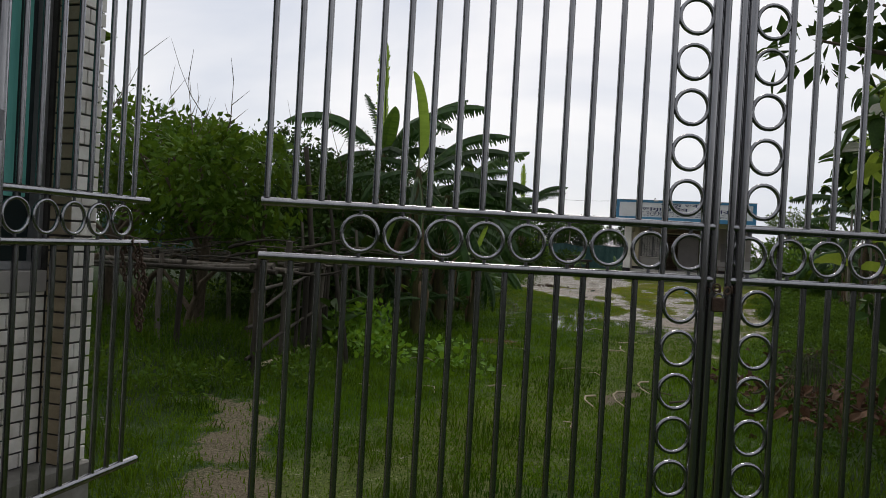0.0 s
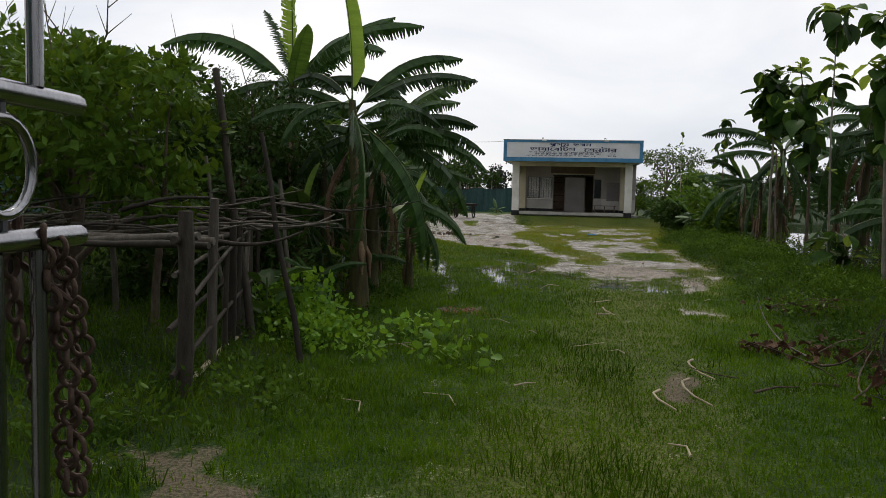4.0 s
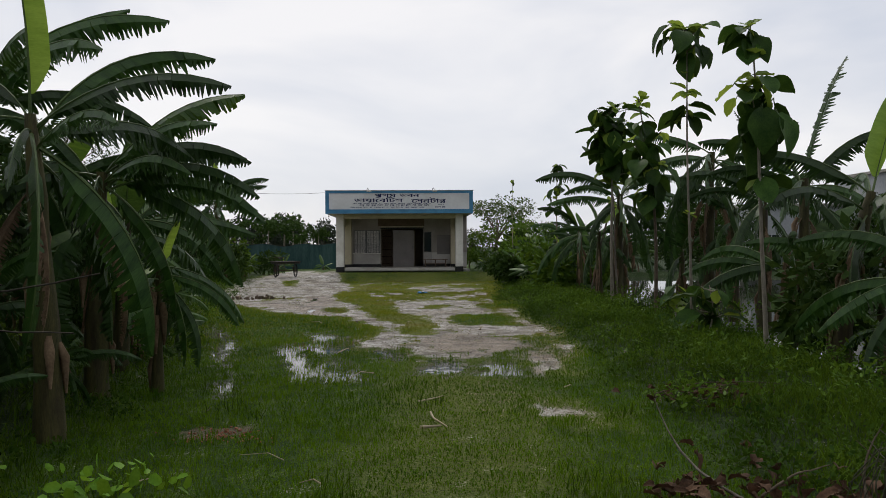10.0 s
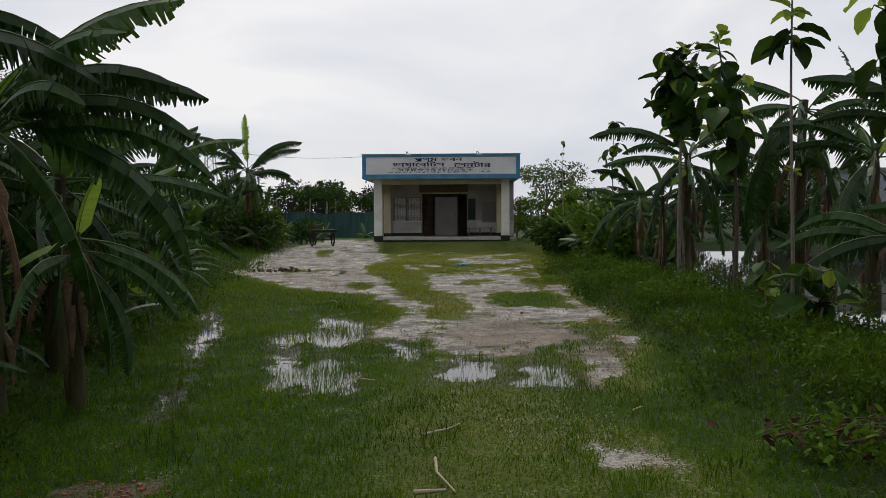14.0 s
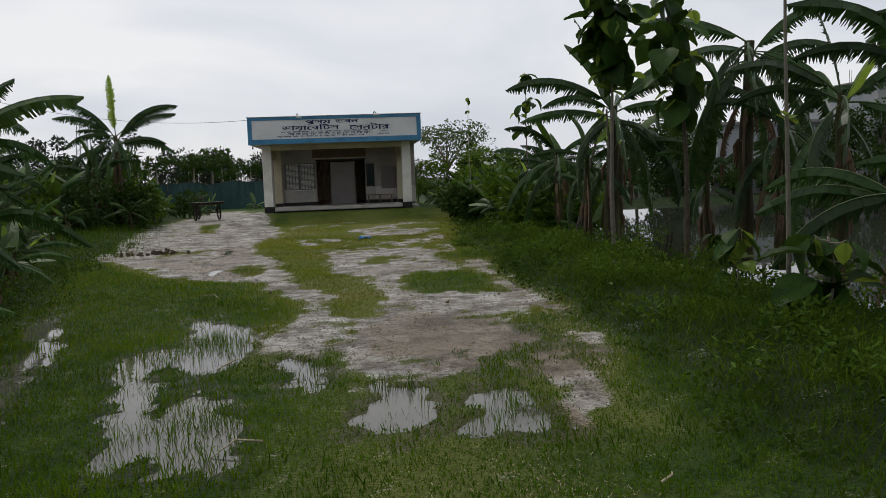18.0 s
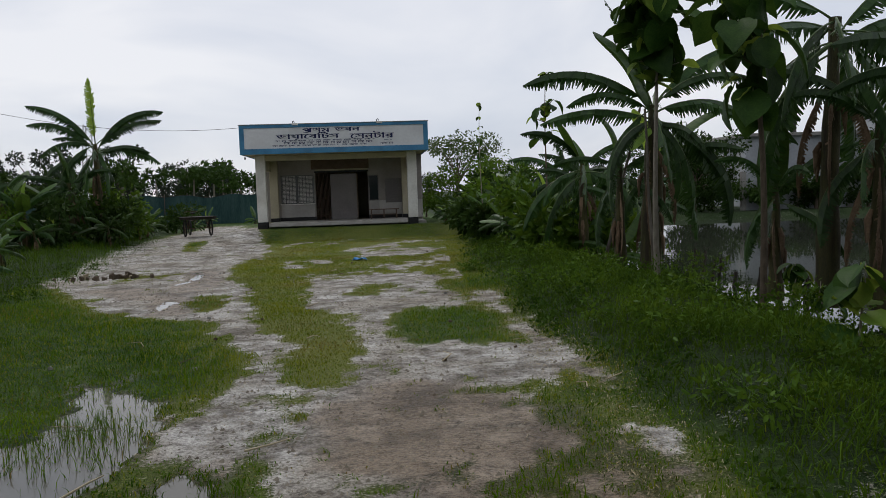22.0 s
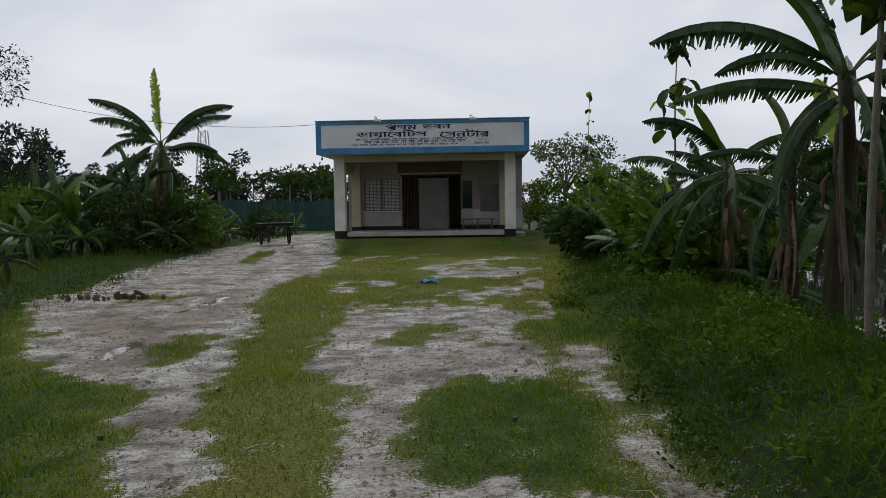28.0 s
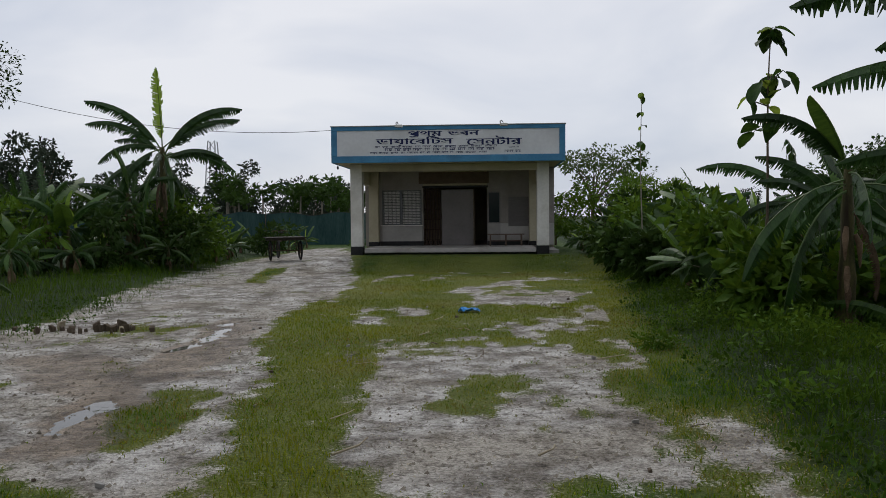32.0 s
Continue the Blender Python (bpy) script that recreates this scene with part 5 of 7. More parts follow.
# between the yard and the pond, as far as behind the clinic
plant_row([(6.9, 30.6, 1.0), (6.2, 32.0, 0.95), (7.0, 33.4, 1.0), (6.2, 34.8, 0.9), (7.0, 36.2, 1.0), (6.3, 38.0, 0.9), (7.2, 39.6, 0.95), (6.4, 41.6, 0.9), (7.4, 43.4, 1.0), (6.3, 45.4, 0.9), (7.8, 46.6, 1.0), (6.2, 49.4, 0.9), (8.9, 48.4, 1.1), (10.2, 51.6, 1.1), (12.4, 52.6, 1.1), (14.2, 53.2, 1.1)], 5, kinds)
plant_row([(5.2, 31.2, 0.95), (5.6, 33.0, 1.0), (5.1, 34.6, 0.9), (5.7, 36.4, 1.0), (5.2, 38.2, 0.9), (5.8, 40.2, 1.0), (5.3, 42.0, 0.8), (5.2, 44.2, 0.9), (5.4, 46.6, 0.9), (5.0, 48.8, 0.9), (6.0, 43.6, 1.0), (6.1, 31.0, 1.0), (5.0, 32.6, 0.75), (6.5, 36.8, 1.1), (4.9, 51.0, 0.9), (5.1, 30.2, 0.8), (4.8, 33.6, 0.9), (4.9, 36.0, 0.9), (4.9, 39.2, 0.9), (5.9, 34.0, 1.1), (6.0, 37.4, 1.1), (5.6, 31.8, 1.2), (6.6, 39.0, 1.1), (6.4, 29.0, 0.9)], 6, low)
# at the near end of the pond
plant_row([(6.9, 18.4, 1.15), (7.5, 16.6, 1.2), (6.7, 13.6, 1.1), (7.6, 11.6, 1.2), (8.3, 14.4, 1.25), (6.8, 10.2, 1.1), (8.0, 8.8, 1.3), (9.0, 12.6, 1.4)], 7, kinds)
plant_row([(6.6, 17.2, 0.9), (7.2, 14.9, 1.0), (6.5, 12.0, 1.0), (6.3, 14.6, 0.8)], 8, low)
for o in kinds + low:
    for c in list(o.children_recursive) + [o]:
        bpy.data.objects.remove(c)

banana("tall lone banana plant with frayed leaves and upright pale leaf", (-8.5, 42.5, 0), 3.7, 0.15, [("f", (-8.5, 42.2, 6.0)), ("a", (-10.7, 42.3, 5.05)), ("a", (-10.8, 42.5, 4.4)), ("a", (-6.1, 42.4, 4.8)), ("a", (-6.2, 42.8, 4.5)), ("a", (-10.0, 42.4, 3.9)), ("h", (-6.2, 42.0, 2.9)), ("h", (-10.2, 42.0, 2.3)), ("h", (-9.4, 41.6, 1.7)), ("h", (-7.6, 41.5, 1.8)), ("h", (-8.4, 41.2, 1.5)), ("a", (-6.5, 42.0, 3.3)), ("a", (-10.4, 42.2, 3.2)), ("d", 250, -55, 1.6), ("a", (-8.0, 40.6, 3.0)), ("a", (-9.0, 44.6, 3.4)), ("d", 300, -50, 1.4)], (0, 0), 1, 6)
banana("banana plant crowding the lone tall one", (-9.2, 41.7, 0), 2.3, 0.12, [("a", (-10.9, 41.4, 2.5)), ("a", (-7.6, 41.2, 2.7)), ("h", (-9.8, 40.8, 1.2)), ("a", (-9.0, 40.3, 2.2)), ("w", (-9.5, 41.5, 3.6)), ("h", (-8.4, 41.0, 1.3)), ("a", (-10.4, 42.6, 3.0)), ("d", 200, -50, 1.3)], (0, 0), 1, 15)
banana("large banana plant with leaning yellowish stem by the pond", (6.3, 15.7, 0), 2.3, 0.14, [("s", 40, 58, 2.2), ("a", 60, 40, 2.0), ("a", 20, 30, 2.2), ("h", 190, 35, 1.9), ("a", 150, 45, 2.0), ("b", 340, 30, 1.8), ("h", 250, 20, 1.7), ("d", 200, -45, 1.5), ("d", 330, -45, 1.4)], (0.4, -0.1), 1, 7)
banana("large banana plant with frayed leaves by the pond", (6.15, 26.6, 0), 3.0, 0.16, [("a", (3.92, 26.8, 3.35)), ("a", (4.7, 26.6, 3.0)), ("a", (4.28, 26.9, 2.72)), ("w", (5.26, 26.8, 4.35)), ("a", (8.6, 26.9, 4.0)), ("h", (7.75, 26.6, 2.7)), ("h", (7.6, 26.4, 0.8)), ("y", (5.7, 26.2, 2.2)), ("h", (6.0, 25.4, 1.6)), ("a", (6.9, 28.4, 3.2)), ("h", (5.2, 26.0, 1.7)), ("h", (6.8, 25.6, 2.1)), ("d", 230, -50, 1.7), ("d", 300, -50, 1.6), ("h", (6.6, 26.0, 1.5)), ("h", (5.6, 26.3, 2.2)), ("a", (7.9, 26.2, 3.3)), ("a", (8.3, 27.2, 2.9)), ("q", (5.5, 26.9, 4.9)), ("d", 10, -50, 1.5)], (0.1, 0), 1, 8)
banana("large banana plant with frayed leaves by the pond", (6.45, 27.2, 0), 2.2, 0.13, [("a", 30, 40, 1.9), ("h", 80, 25, 1.9), ("a", 300, 30, 1.8), ("y", 215, 70, 1.3), ("w", 350, 55, 1.5), ("d", 200, -45, 1.5)], (0.2, 0.1), 1, 9)
banana("slim banana plant crowding the pond clump", (5.75, 27.0, 0), 2.0, 0.10, [("a", (4.5, 26.9, 2.0)), ("h", (5.2, 26.2, 1.0)), ("a", (6.9, 26.8, 2.1)), ("h", (6.4, 26.2, 0.9)), ("w", (5.4, 27.0, 2.9)), ("d", 260, -50, 1.3)], (0, 0), 1, 16, skirt=2)
banana("leafy banana plant in the row by the pond", (6.4, 31.0, 0), 1.5, 0.11, [("a", (5.0, 30.8, 2.0)), ("a", (5.3, 31.6, 2.4)), ("w", (6.0, 31.2, 2.7)), ("a", (7.8, 31.0, 2.2)), ("h", (5.5, 30.2, 0.8)), ("h", (6.7, 29.9, 0.9)), ("a", (7.2, 30.0, 2.3)), ("a", (6.1, 32.5, 2.2)), ("d", 220, -50, 1.2)], (0, 0), 1, 17)
banana("banana plant with leaves hanging to the ground", (5.78, 29.6, 0), 2.1, 0.11, [("a", (4.45, 29.4, 2.75)), ("h", (4.4, 29.4, 0.7)), ("h", (4.72, 29.0, 1.2)), ("h", (4.85, 28.7, 0.25)), ("w", (5.2, 29.4, 3.0)), ("a", (7.2, 29.6, 2.4)), ("h", (6.6, 28.6, 1.0)), ("a", (5.6, 31.0, 2.6)), ("h", (5.6, 28.3, 1.2)), ("d", 320, -50, 1.3)], (0, 0), 1, 14)
banana("tall dark banana plant by the pond", (7.25, 22.9, 0), 3.7, 0.14, [("a", (5.4, 22.8, 4.0)), ("a", (5.6, 22.2, 3.1)), ("a", (9.0, 22.9, 4.3)), ("a", (9.2, 23.3, 3.5)), ("h", (6.6, 21.6, 2.4)), ("h", (8.2, 22.0, 2.2)), ("h", (7.0, 24.3, 2.4)), ("d", 230, -50, 1.8), ("d", 180, -50, 1.7), ("d", 320, -50, 1.7), ("h", (6.3, 22.4, 1.2)), ("h", (7.4, 21.8, 1.3)), ("a", (6.2, 22.0, 2.3)), ("a", (8.4, 22.2, 2.6)), ("h", (8.0, 23.4, 1.2)), ("h", (6.6, 23.2, 1.8))], (0.1, 0), 1, 10)
banana("leafy banana plant crowding the tall dark one", (7.7, 22.5, 0), 2.3, 0.11, [("a", (6.3, 22.2, 2.6)), ("a", (9.2, 22.4, 2.8)), ("h", (6.9, 21.8, 1.2)), ("h", (7.6, 21.5, 0.9)), ("h", (8.5, 21.9, 1.0)), ("a", (7.2, 21.2, 2.1)), ("a", (8.2, 24.0, 2.9)), ("h", (7.0, 22.7, 0.7)), ("a", (6.6, 23.2, 3.1)), ("d", 240, -50, 1.5), ("d", 180, -50, 1.5)], (0, 0), 1, 18, skirt=2)
banana("short leafy banana plant on the pond edge", (6.9, 23.6, 0), 1.5, 0.10, [("a", (5.9, 23.4, 1.9)), ("a", (8.0, 23.4, 2.1)), ("h", (6.3, 22.9, 0.6)), ("h", (7.4, 22.8, 0.5)), ("a", (6.8, 22.5, 1.7)), ("a", (7.3, 24.8, 2.2)), ("w", (6.8, 23.5, 2.6)), ("d", 230, -50, 1.1)], (0, 0), 1, 19)
banana("tall banana plant with frayed upright leaf", (7.1, 18.2, 0), 2.7, 0.13, [("q", (7.85, 18.2, 4.75)), ("a", (5.3, 18.0, 3.3)), ("a", (8.9, 18.2, 3.5)), ("a", (5.6, 18.6, 2.8)), ("h", (6.3, 17.0, 1.9)), ("h", (7.9, 17.2, 1.9)), ("a", (7.3, 20.0, 3.2)), ("d", 200, -50, 1.6), ("d", 300, -50, 1.5)], (0, 0), 1, 11)
banana("tall banana plant with frayed leaves", (7.5, 20.6, 0), 2.6, 0.12, [("a", (5.7, 20.4, 2.9)), ("a", (6.0, 20.8, 2.5)), ("a", (9.3, 20.6, 2.9)), ("q", (7.1, 21.0, 4.3)), ("h", (7.0, 19.4, 1.6)), ("h", (8.3, 19.7, 1.5)), ("y", (7.8, 20.0, 3.3)), ("a", (8.0, 22.3, 2.9)), ("d", 270, -50, 1.5)], (0, 0), 1, 12)


# ---- broad-leaved saplings ----
def oval_leaf(length, width, cup, seed, mats):
    r, geo = random.Random(seed), Geo()
    n, rows = 7, []
    for i in range(n + 1):
        u = i / n
        w = width / 2 * math.sin(math.pi * (u * 0.93 + 0.05)) ** 0.75 * (1 + 0.06 * math.sin(9 * u + seed))
        z = -cup * u * u * length
        x = length * (0.12 + 0.88 * u)
        rows.append([(x, -w, z + 0.22 * w + r.uniform(-0.012, 0.012)), (x, -w * 0.5, z + 0.04 * w), (x, 0, z - 0.02), (x, w * 0.5, z + 0.04 * w), (x, w, z + 0.22 * w + r.uniform(-0.012, 0.012))])
    v = [p for row in rows for p in row]
    geo.add(v, [(i * 5 + j, i * 5 + j + 1, (i + 1) * 5 + j + 1, (i + 1) * 5 + j) for i in range(n) for j in range(4)])
    geo.tube([(0, 0, 0), (length * 0.13, 0, -0.015)], 0.006, 4, 1)
    return geo.mesh("leaf", mats, smooth=True)


OVAL = [oval_leaf(0.46, 0.34, 0.15 + 0.12 * i, i, [M_TEAK, M_RIB]) for i in range(4)]
OVAL_Y = [oval_leaf(0.30, 0.22, 0.1 + 0.1 * i, 10 + i, [M_TEAK_Y, M_RIB]) for i in range(3)]


def sapling(label, at, stem, radius, tiers, lean=(0, 0), seed=0, bark=None, spread=1.0):
    """tiers: (height as a share of the stem, pairs of leaves, leaf size, young, radius of the head)."""
    r = random.Random(seed)
    ob = thing("sapling", label, "sapling", "broad-leaved saplings", at)
    pts = [(lean[0] * u * u + 0.03 * math.sin(u * 6 + seed), lean[1] * u * u + 0.03 * math.cos(u * 5), -0.1 + (stem + 0.1) * u) for u in (i / 10 for i in range(11))]
    part("stem", Geo().tube(pts, [radius * (1 - 0.75 * i / 10) for i in range(11)], 7), bark or M_PALEBARK, ob, smooth=True)
    for f, pairs, size, young, head in tiers:
        for q in range(pairs):
            u = min(max(f + r.uniform(-0.5, 0.5) * head / stem, 0.02), 1.0)
            base = Vector((lean[0] * u * u, lean[1] * u * u, stem * u))
            az = r.uniform(0, 360)
            if head > 0.3:
                twig = Vector((math.cos(radians(az)), math.sin(radians(az)), r.uniform(0, 0.8))) * r.uniform(0.1, head * 0.75)
                part("twig", Geo().tube([base, base + twig * 0.6 + Vector((0, 0, -0.02)), base + twig], [0.012, 0.009, 0.006], 5), bark or M_PALEBARK, ob)
                base = base + twig
            for s in (0, 180):
                yl = young or r.random() < 0.25
                lf = part("leaf", r.choice(OVAL_Y if yl else OVAL), None, ob)
                sc = size * r.uniform(0.7, 1.15)
                rise = r.uniform(-72, 8) if not young else r.uniform(-20, 50)
                lf.matrix_basis = Matrix.LocRotScale(base, (Matrix.Rotation(radians(az + s + r.uniform(-15, 15)), 3, "Z") @ Matrix.Rotation(radians(-rise), 3, "Y") @ Matrix.Rotation(radians(r.uniform(-30, 30)), 3, "X")).to_quaternion(), (sc,) * 3)
    return ob


SAP = "tall slender sapling with large oval leaves"
sapling(SAP, (4.88, 17.4, 0), 4.95, 0.028, [(0.96, 9, 0.95, 0, 0.4), (0.99, 5, 1.0, 1, 0.2), (0.76, 5, 1.0, 0, 0.3), (0.80, 3, 1.0, 1, 0.2), (0.86, 1, 0.6, 1, 0.1), (0.42, 2, 0.5, 1, 0.1)], (-0.05, 0), 1)
sapling(SAP, (5.12, 15.3, 0), 4.42, 0.035, [(0.97, 6, 0.8, 0, 0.26), (0.99, 2, 0.8, 1, 0.15), (0.82, 8, 1.05, 0, 0.42), (0.72, 7, 1.15, 0, 0.4), (0.86, 4, 1.0, 1, 0.3), (0.58, 2, 1.0, 0, 0.3)], (-0.22, 0), 2)
sapling("slim sapling with a dark dense head of broad leaves", (5.45, 24.3, 0), 4.75, 0.05, [(0.93, 22, 1.2, 0, 0.7), (0.84, 22, 1.25, 0, 0.7), (0.74, 10, 1.1, 0, 0.5), (0.97, 4, 1.0, 1, 0.4), (0.62, 3, 1.0, 1, 0.3)], (-0.2, -0.4), 3)
sapling(SAP, (5.62, 21.4, 0), 4.75, 0.045, [(0.99, 4, 0.85, 1, 0.2), (0.90, 4, 0.9, 0, 0.3), (0.78, 8, 1.1, 0, 0.5), (0.66, 9, 1.2, 0, 0.5), (0.55, 4, 1.1, 0, 0.4), (0.7, 3, 1.1, 1, 0.4)], (-0.2, 0.5), 5, M_BARK)
sapling(SAP, (5.36, 31.4, 0), 4.3, 0.03, [(0.98, 4, 0.75, 0, 0.3), (0.82, 5, 0.8, 0, 0.4), (0.68, 4, 0.8, 0, 0.45), (0.74, 2, 0.9, 1, 0.3)], (0.1, 0), 6, M_BARK)
sapling("thin whip-like sapling with few leaves", (4.74, 37.7, 0), 4.35, 0.022, [(0.99, 2, 0.45, 0, 0.1), (0.9, 1, 0.42, 0, 0.05), (0.82, 1, 0.45, 0, 0.05), (0.74, 1, 0.45, 0, 0.05), (0.64, 2, 0.5, 0, 0.1), (0.5, 2, 0.5, 1, 0.1)], (0, 0), 7)
sapling("low sapling with broad bright leaves", (5.25, 19.1, 0), 0.9, 0.02, [(0.95, 4, 0.95, 0, 0.2), (0.6, 3, 1.0, 1, 0.2), (0.35, 2, 0.9, 0, 0.2)], (0, 0), 8)
sapling("low sapling with broad dark leaves", (6.0, 21.0, 0), 0.5, 0.016, [(0.95, 5, 0.5, 0, 0.3), (0.5, 4, 0.5, 0, 0.35)], (0, 0), 14)
sapling("low sapling with broad dark leaves", (6.5, 22.4, 0), 0.55, 0.016, [(0.95, 5, 0.55, 0, 0.3), (0.5, 4, 0.55, 0, 0.35)], (0, 0), 15)
sapling("low sapling with broad bright leaves", (6.2, 12.2, 0), 2.4, 0.03, [(0.95, 6, 1.1, 1, 0.45), (0.75, 8, 1.2, 0, 0.5), (0.5, 8, 1.2, 0, 0.5), (0.3, 4, 1.1, 0, 0.4)], (-0.2, -0.1), 9)
sapling("low sapling with broad dark leaves", (5.0, 16.9, 0), 1.0, 0.025, [(0.9, 6, 0.9, 0, 0.35), (0.5, 6, 0.9, 0, 0.4)], (0, 0), 10)
sapling("low sapling with broad dark leaves", (5.3, 34.6, 0), 1.5, 0.03, [(0.95, 7, 0.8, 0, 0.4), (0.6, 9, 0.8, 0, 0.5), (0.35, 7, 0.8, 0, 0.5), (0.8, 3, 0.9, 1, 0.4)], (0, 0), 11)
sapling("low sapling with broad dark leaves", (4.9, 32.4, 0), 1.3, 0.03, [(0.95, 7, 0.8, 0, 0.4), (0.6, 9, 0.8, 0, 0.5), (0.35, 7, 0.8, 0, 0.5)], (0, 0), 12)
sapling("low sapling with broad bright leaves", (3.45, 6.5, 0), 2.9, 0.035, [(0.95, 8, 0.9, 0, 0.6), (0.8, 8, 1.0, 0, 0.6), (0.6, 8, 1.0, 1, 0.6), (0.4, 6, 1.0, 0, 0.5)], (-0.1, 0), 13, M_BARK)


def prop(label, a, c, r0, r1, mat):
    a, c = Vector(a), Vector(c)
    ob = thing("prop_pole", label, "pole", "poles propping plants", tuple(a))
    d = c - a
    part("pole", Geo().tube([d * u + Vector((0.015 * math.sin(9 * u), 0, 0)) for u in (-0.03, 0.2, 0.4, 0.6, 0.8, 1)], [r0 + (r1 - r0) * u for u in (0, 0.2, 0.4, 0.6, 0.8, 1)], 7), mat, ob, smooth=True)


prop("leaning pale bamboo pole propping a banana plant", (5.55, 27.5, 0), (6.15, 27.0, 3.0), 0.035, 0.022, M_BAMBOO)
prop("upright pale bamboo pole beside a banana plant", (6.0, 26.0, 0), (5.95, 26.2, 2.9), 0.03, 0.02, M_BAMBOO)
for x, y, h_ in ((7.45, 24.6, 0.35), (7.65, 24.9, 0.25), (7.7, 24.2, 0.3), (7.6, 26.4, 0.2), (6.9, 23.6, 0.2), (7.6, 27.0, 0.4), (7.75, 27.6, 0.3), (7.65, 25.6, 0.35), (7.8, 25.2, 0.28), (8.0, 28.6, 0.4), (8.3, 29.8, 0.35), (7.9, 24.6, 0.3)):
    prop("short broken stake standing in the pond edge", (x, y, -0.6), (x + 0.08, y + 0.05, h_ - 0.2), 0.035, 0.03, M_BAMBOO2)


# ---- bushes and trees of small leaves ----
def leaf_cloud(name, clumps, size, seed, mat, aspect=0.5, down=0.3, rounded=False):
    """clumps: (x, y, z, radius, leaves). Each leaf is a folded pair of quads."""
    r = np.random.default_rng(seed)
    P, S = [], []
    for cx, cy, cz, rad, cnt in clumps:
        d = r.normal(size=(cnt, 3))
        d /= np.linalg.norm(d, axis=1)[:, None]
        rr = rad * r.uniform(0.25, 1.05, cnt)[:, None] ** 0.6
        P.append(np.array([cx, cy, cz]) + d * rr * np.array([1, 1, 0.8]))
        S.append(d)
    P, S = np.concatenate(P), np.concatenate(S)
    m = len(P)
    ax = S + r.normal(size=(m, 3)) * 0.8 - np.array([0, 0, down])
    ax /= np.linalg.norm(ax, axis=1)[:, None]
    sd = np.cross(ax, r.normal(size=(m, 3)))
    sd /= np.linalg.norm(sd, axis=1)[:, None]
    nm = np.cross(ax, sd)
    ln = (size * r.uniform(0.6, 1.3, m))[:, None]
    w = ln * aspect * 0.5
    if rounded:
        v = np.stack([P, P + ax * ln * 0.3 + sd * w * 0.9 + nm * w * 0.25, P + ax * ln * 0.75 + sd * w * 0.75 + nm * w * 0.2, P + ax * ln, P + ax * ln * 0.75 - sd * w * 0.75 + nm * w * 0.2, P + ax * ln * 0.3 - sd * w * 0.9 + nm * w * 0.25], 1).reshape(-1, 3)
        k = np.arange(m) * 6
        q = np.concatenate([np.stack([k, k + 1, k + 2, k + 3], 1), np.stack([k, k + 3, k + 4, k + 5], 1)])
        return bulk(name, v, q, mat, smooth=False)
    v = np.stack([P, P + ax * ln * 0.5 + sd * w + nm * w * 0.3, P + ax * ln, P + ax * ln * 0.5 - sd * w + nm * w * 0.3], 1).reshape(-1, 3)
    k = np.arange(m) * 4
    t = np.concatenate([np.stack([k, k + 1, k + 2], 1), np.stack([k, k + 2, k + 3], 1)])
    return bulk(name, v, np.zeros((0, 4), int), mat, t, smooth=False)


def tree(label, at, clumps, trunk_r, size, mat, seed, bark=None, category="tree", name="tree", group="", bare=0, trunk_top=0.55, aspect=0.5):
    """Trunk, a limb to each clump and a crown of leaves, at a place; clump coordinates are relative to it."""
    r = random.Random(seed)
    ob = thing(name, label, category, group, at)
    top = max(c[2] for c in clumps) * trunk_top
    fork = Vector((0.1, 0.05, top))
    part("trunk", Geo().tube([(0, 0, -0.2), (0.03, 0, top * 0.4), tuple(fork)], [trunk_r * 1.3, trunk_r, trunk_r * 0.75], 8), bark or M_BARK, ob, smooth=True)
    for c in clumps:
        e = Vector(c[:3])
        mid = fork.lerp(e, 0.5) + Vector((r.uniform(-0.1, 0.1), r.uniform(-0.1, 0.1), 0.08)) * e.length * 0.3
        part("limb", Geo().tube([fork * r.uniform(0.6, 1), mid, e], [trunk_r * 0.5, trunk_r * 0.3, trunk_r * 0.1], 6), bark or M_BARK, ob, smooth=True)
    for i in range(bare):
        a = Vector(r.choice(clumps)[:3])
        g, q, d = Geo(), a.copy(), Vector((r.uniform(-0.6, 0.6), r.uniform(-0.6, 0.6), 1)).normalized()
        ln = r.uniform(0.7, 1.5)
        pts = [a + d * ln * u + Vector((0.06 * math.sin(5 * u + i), 0, 0)) for u in (0, 0.3, 0.6, 1)]
        g.tube(pts, [0.012, 0.009, 0.006, 0.003], 5)
        for q in range(4):
            b0 = pts[1 + q % 3]
            d2 = (d + Vector((r.uniform(-1, 1), r.uniform(-1, 1), 0.2))).normalized() * ln * 0.35
            g.tube([b0, b0 + d2 * 0.5, b0 + d2], [0.006, 0.004, 0.002], 4)
        part("bare_twig", g, bark or M_BARK, ob, "bare leafless twig")
    part("crown", leaf_cloud("crown", clumps, size, seed, mat, aspect), None, ob)
    return ob


def clump_set(w, h0, h1, n, count, seed, rad=0.7):
    r = random.Random(seed)
    return [(r.uniform(-w, w), r.uniform(-w, w), r.uniform(h0, h1), rad * r.uniform(0.7, 1.25), count) for _ in range(n)]


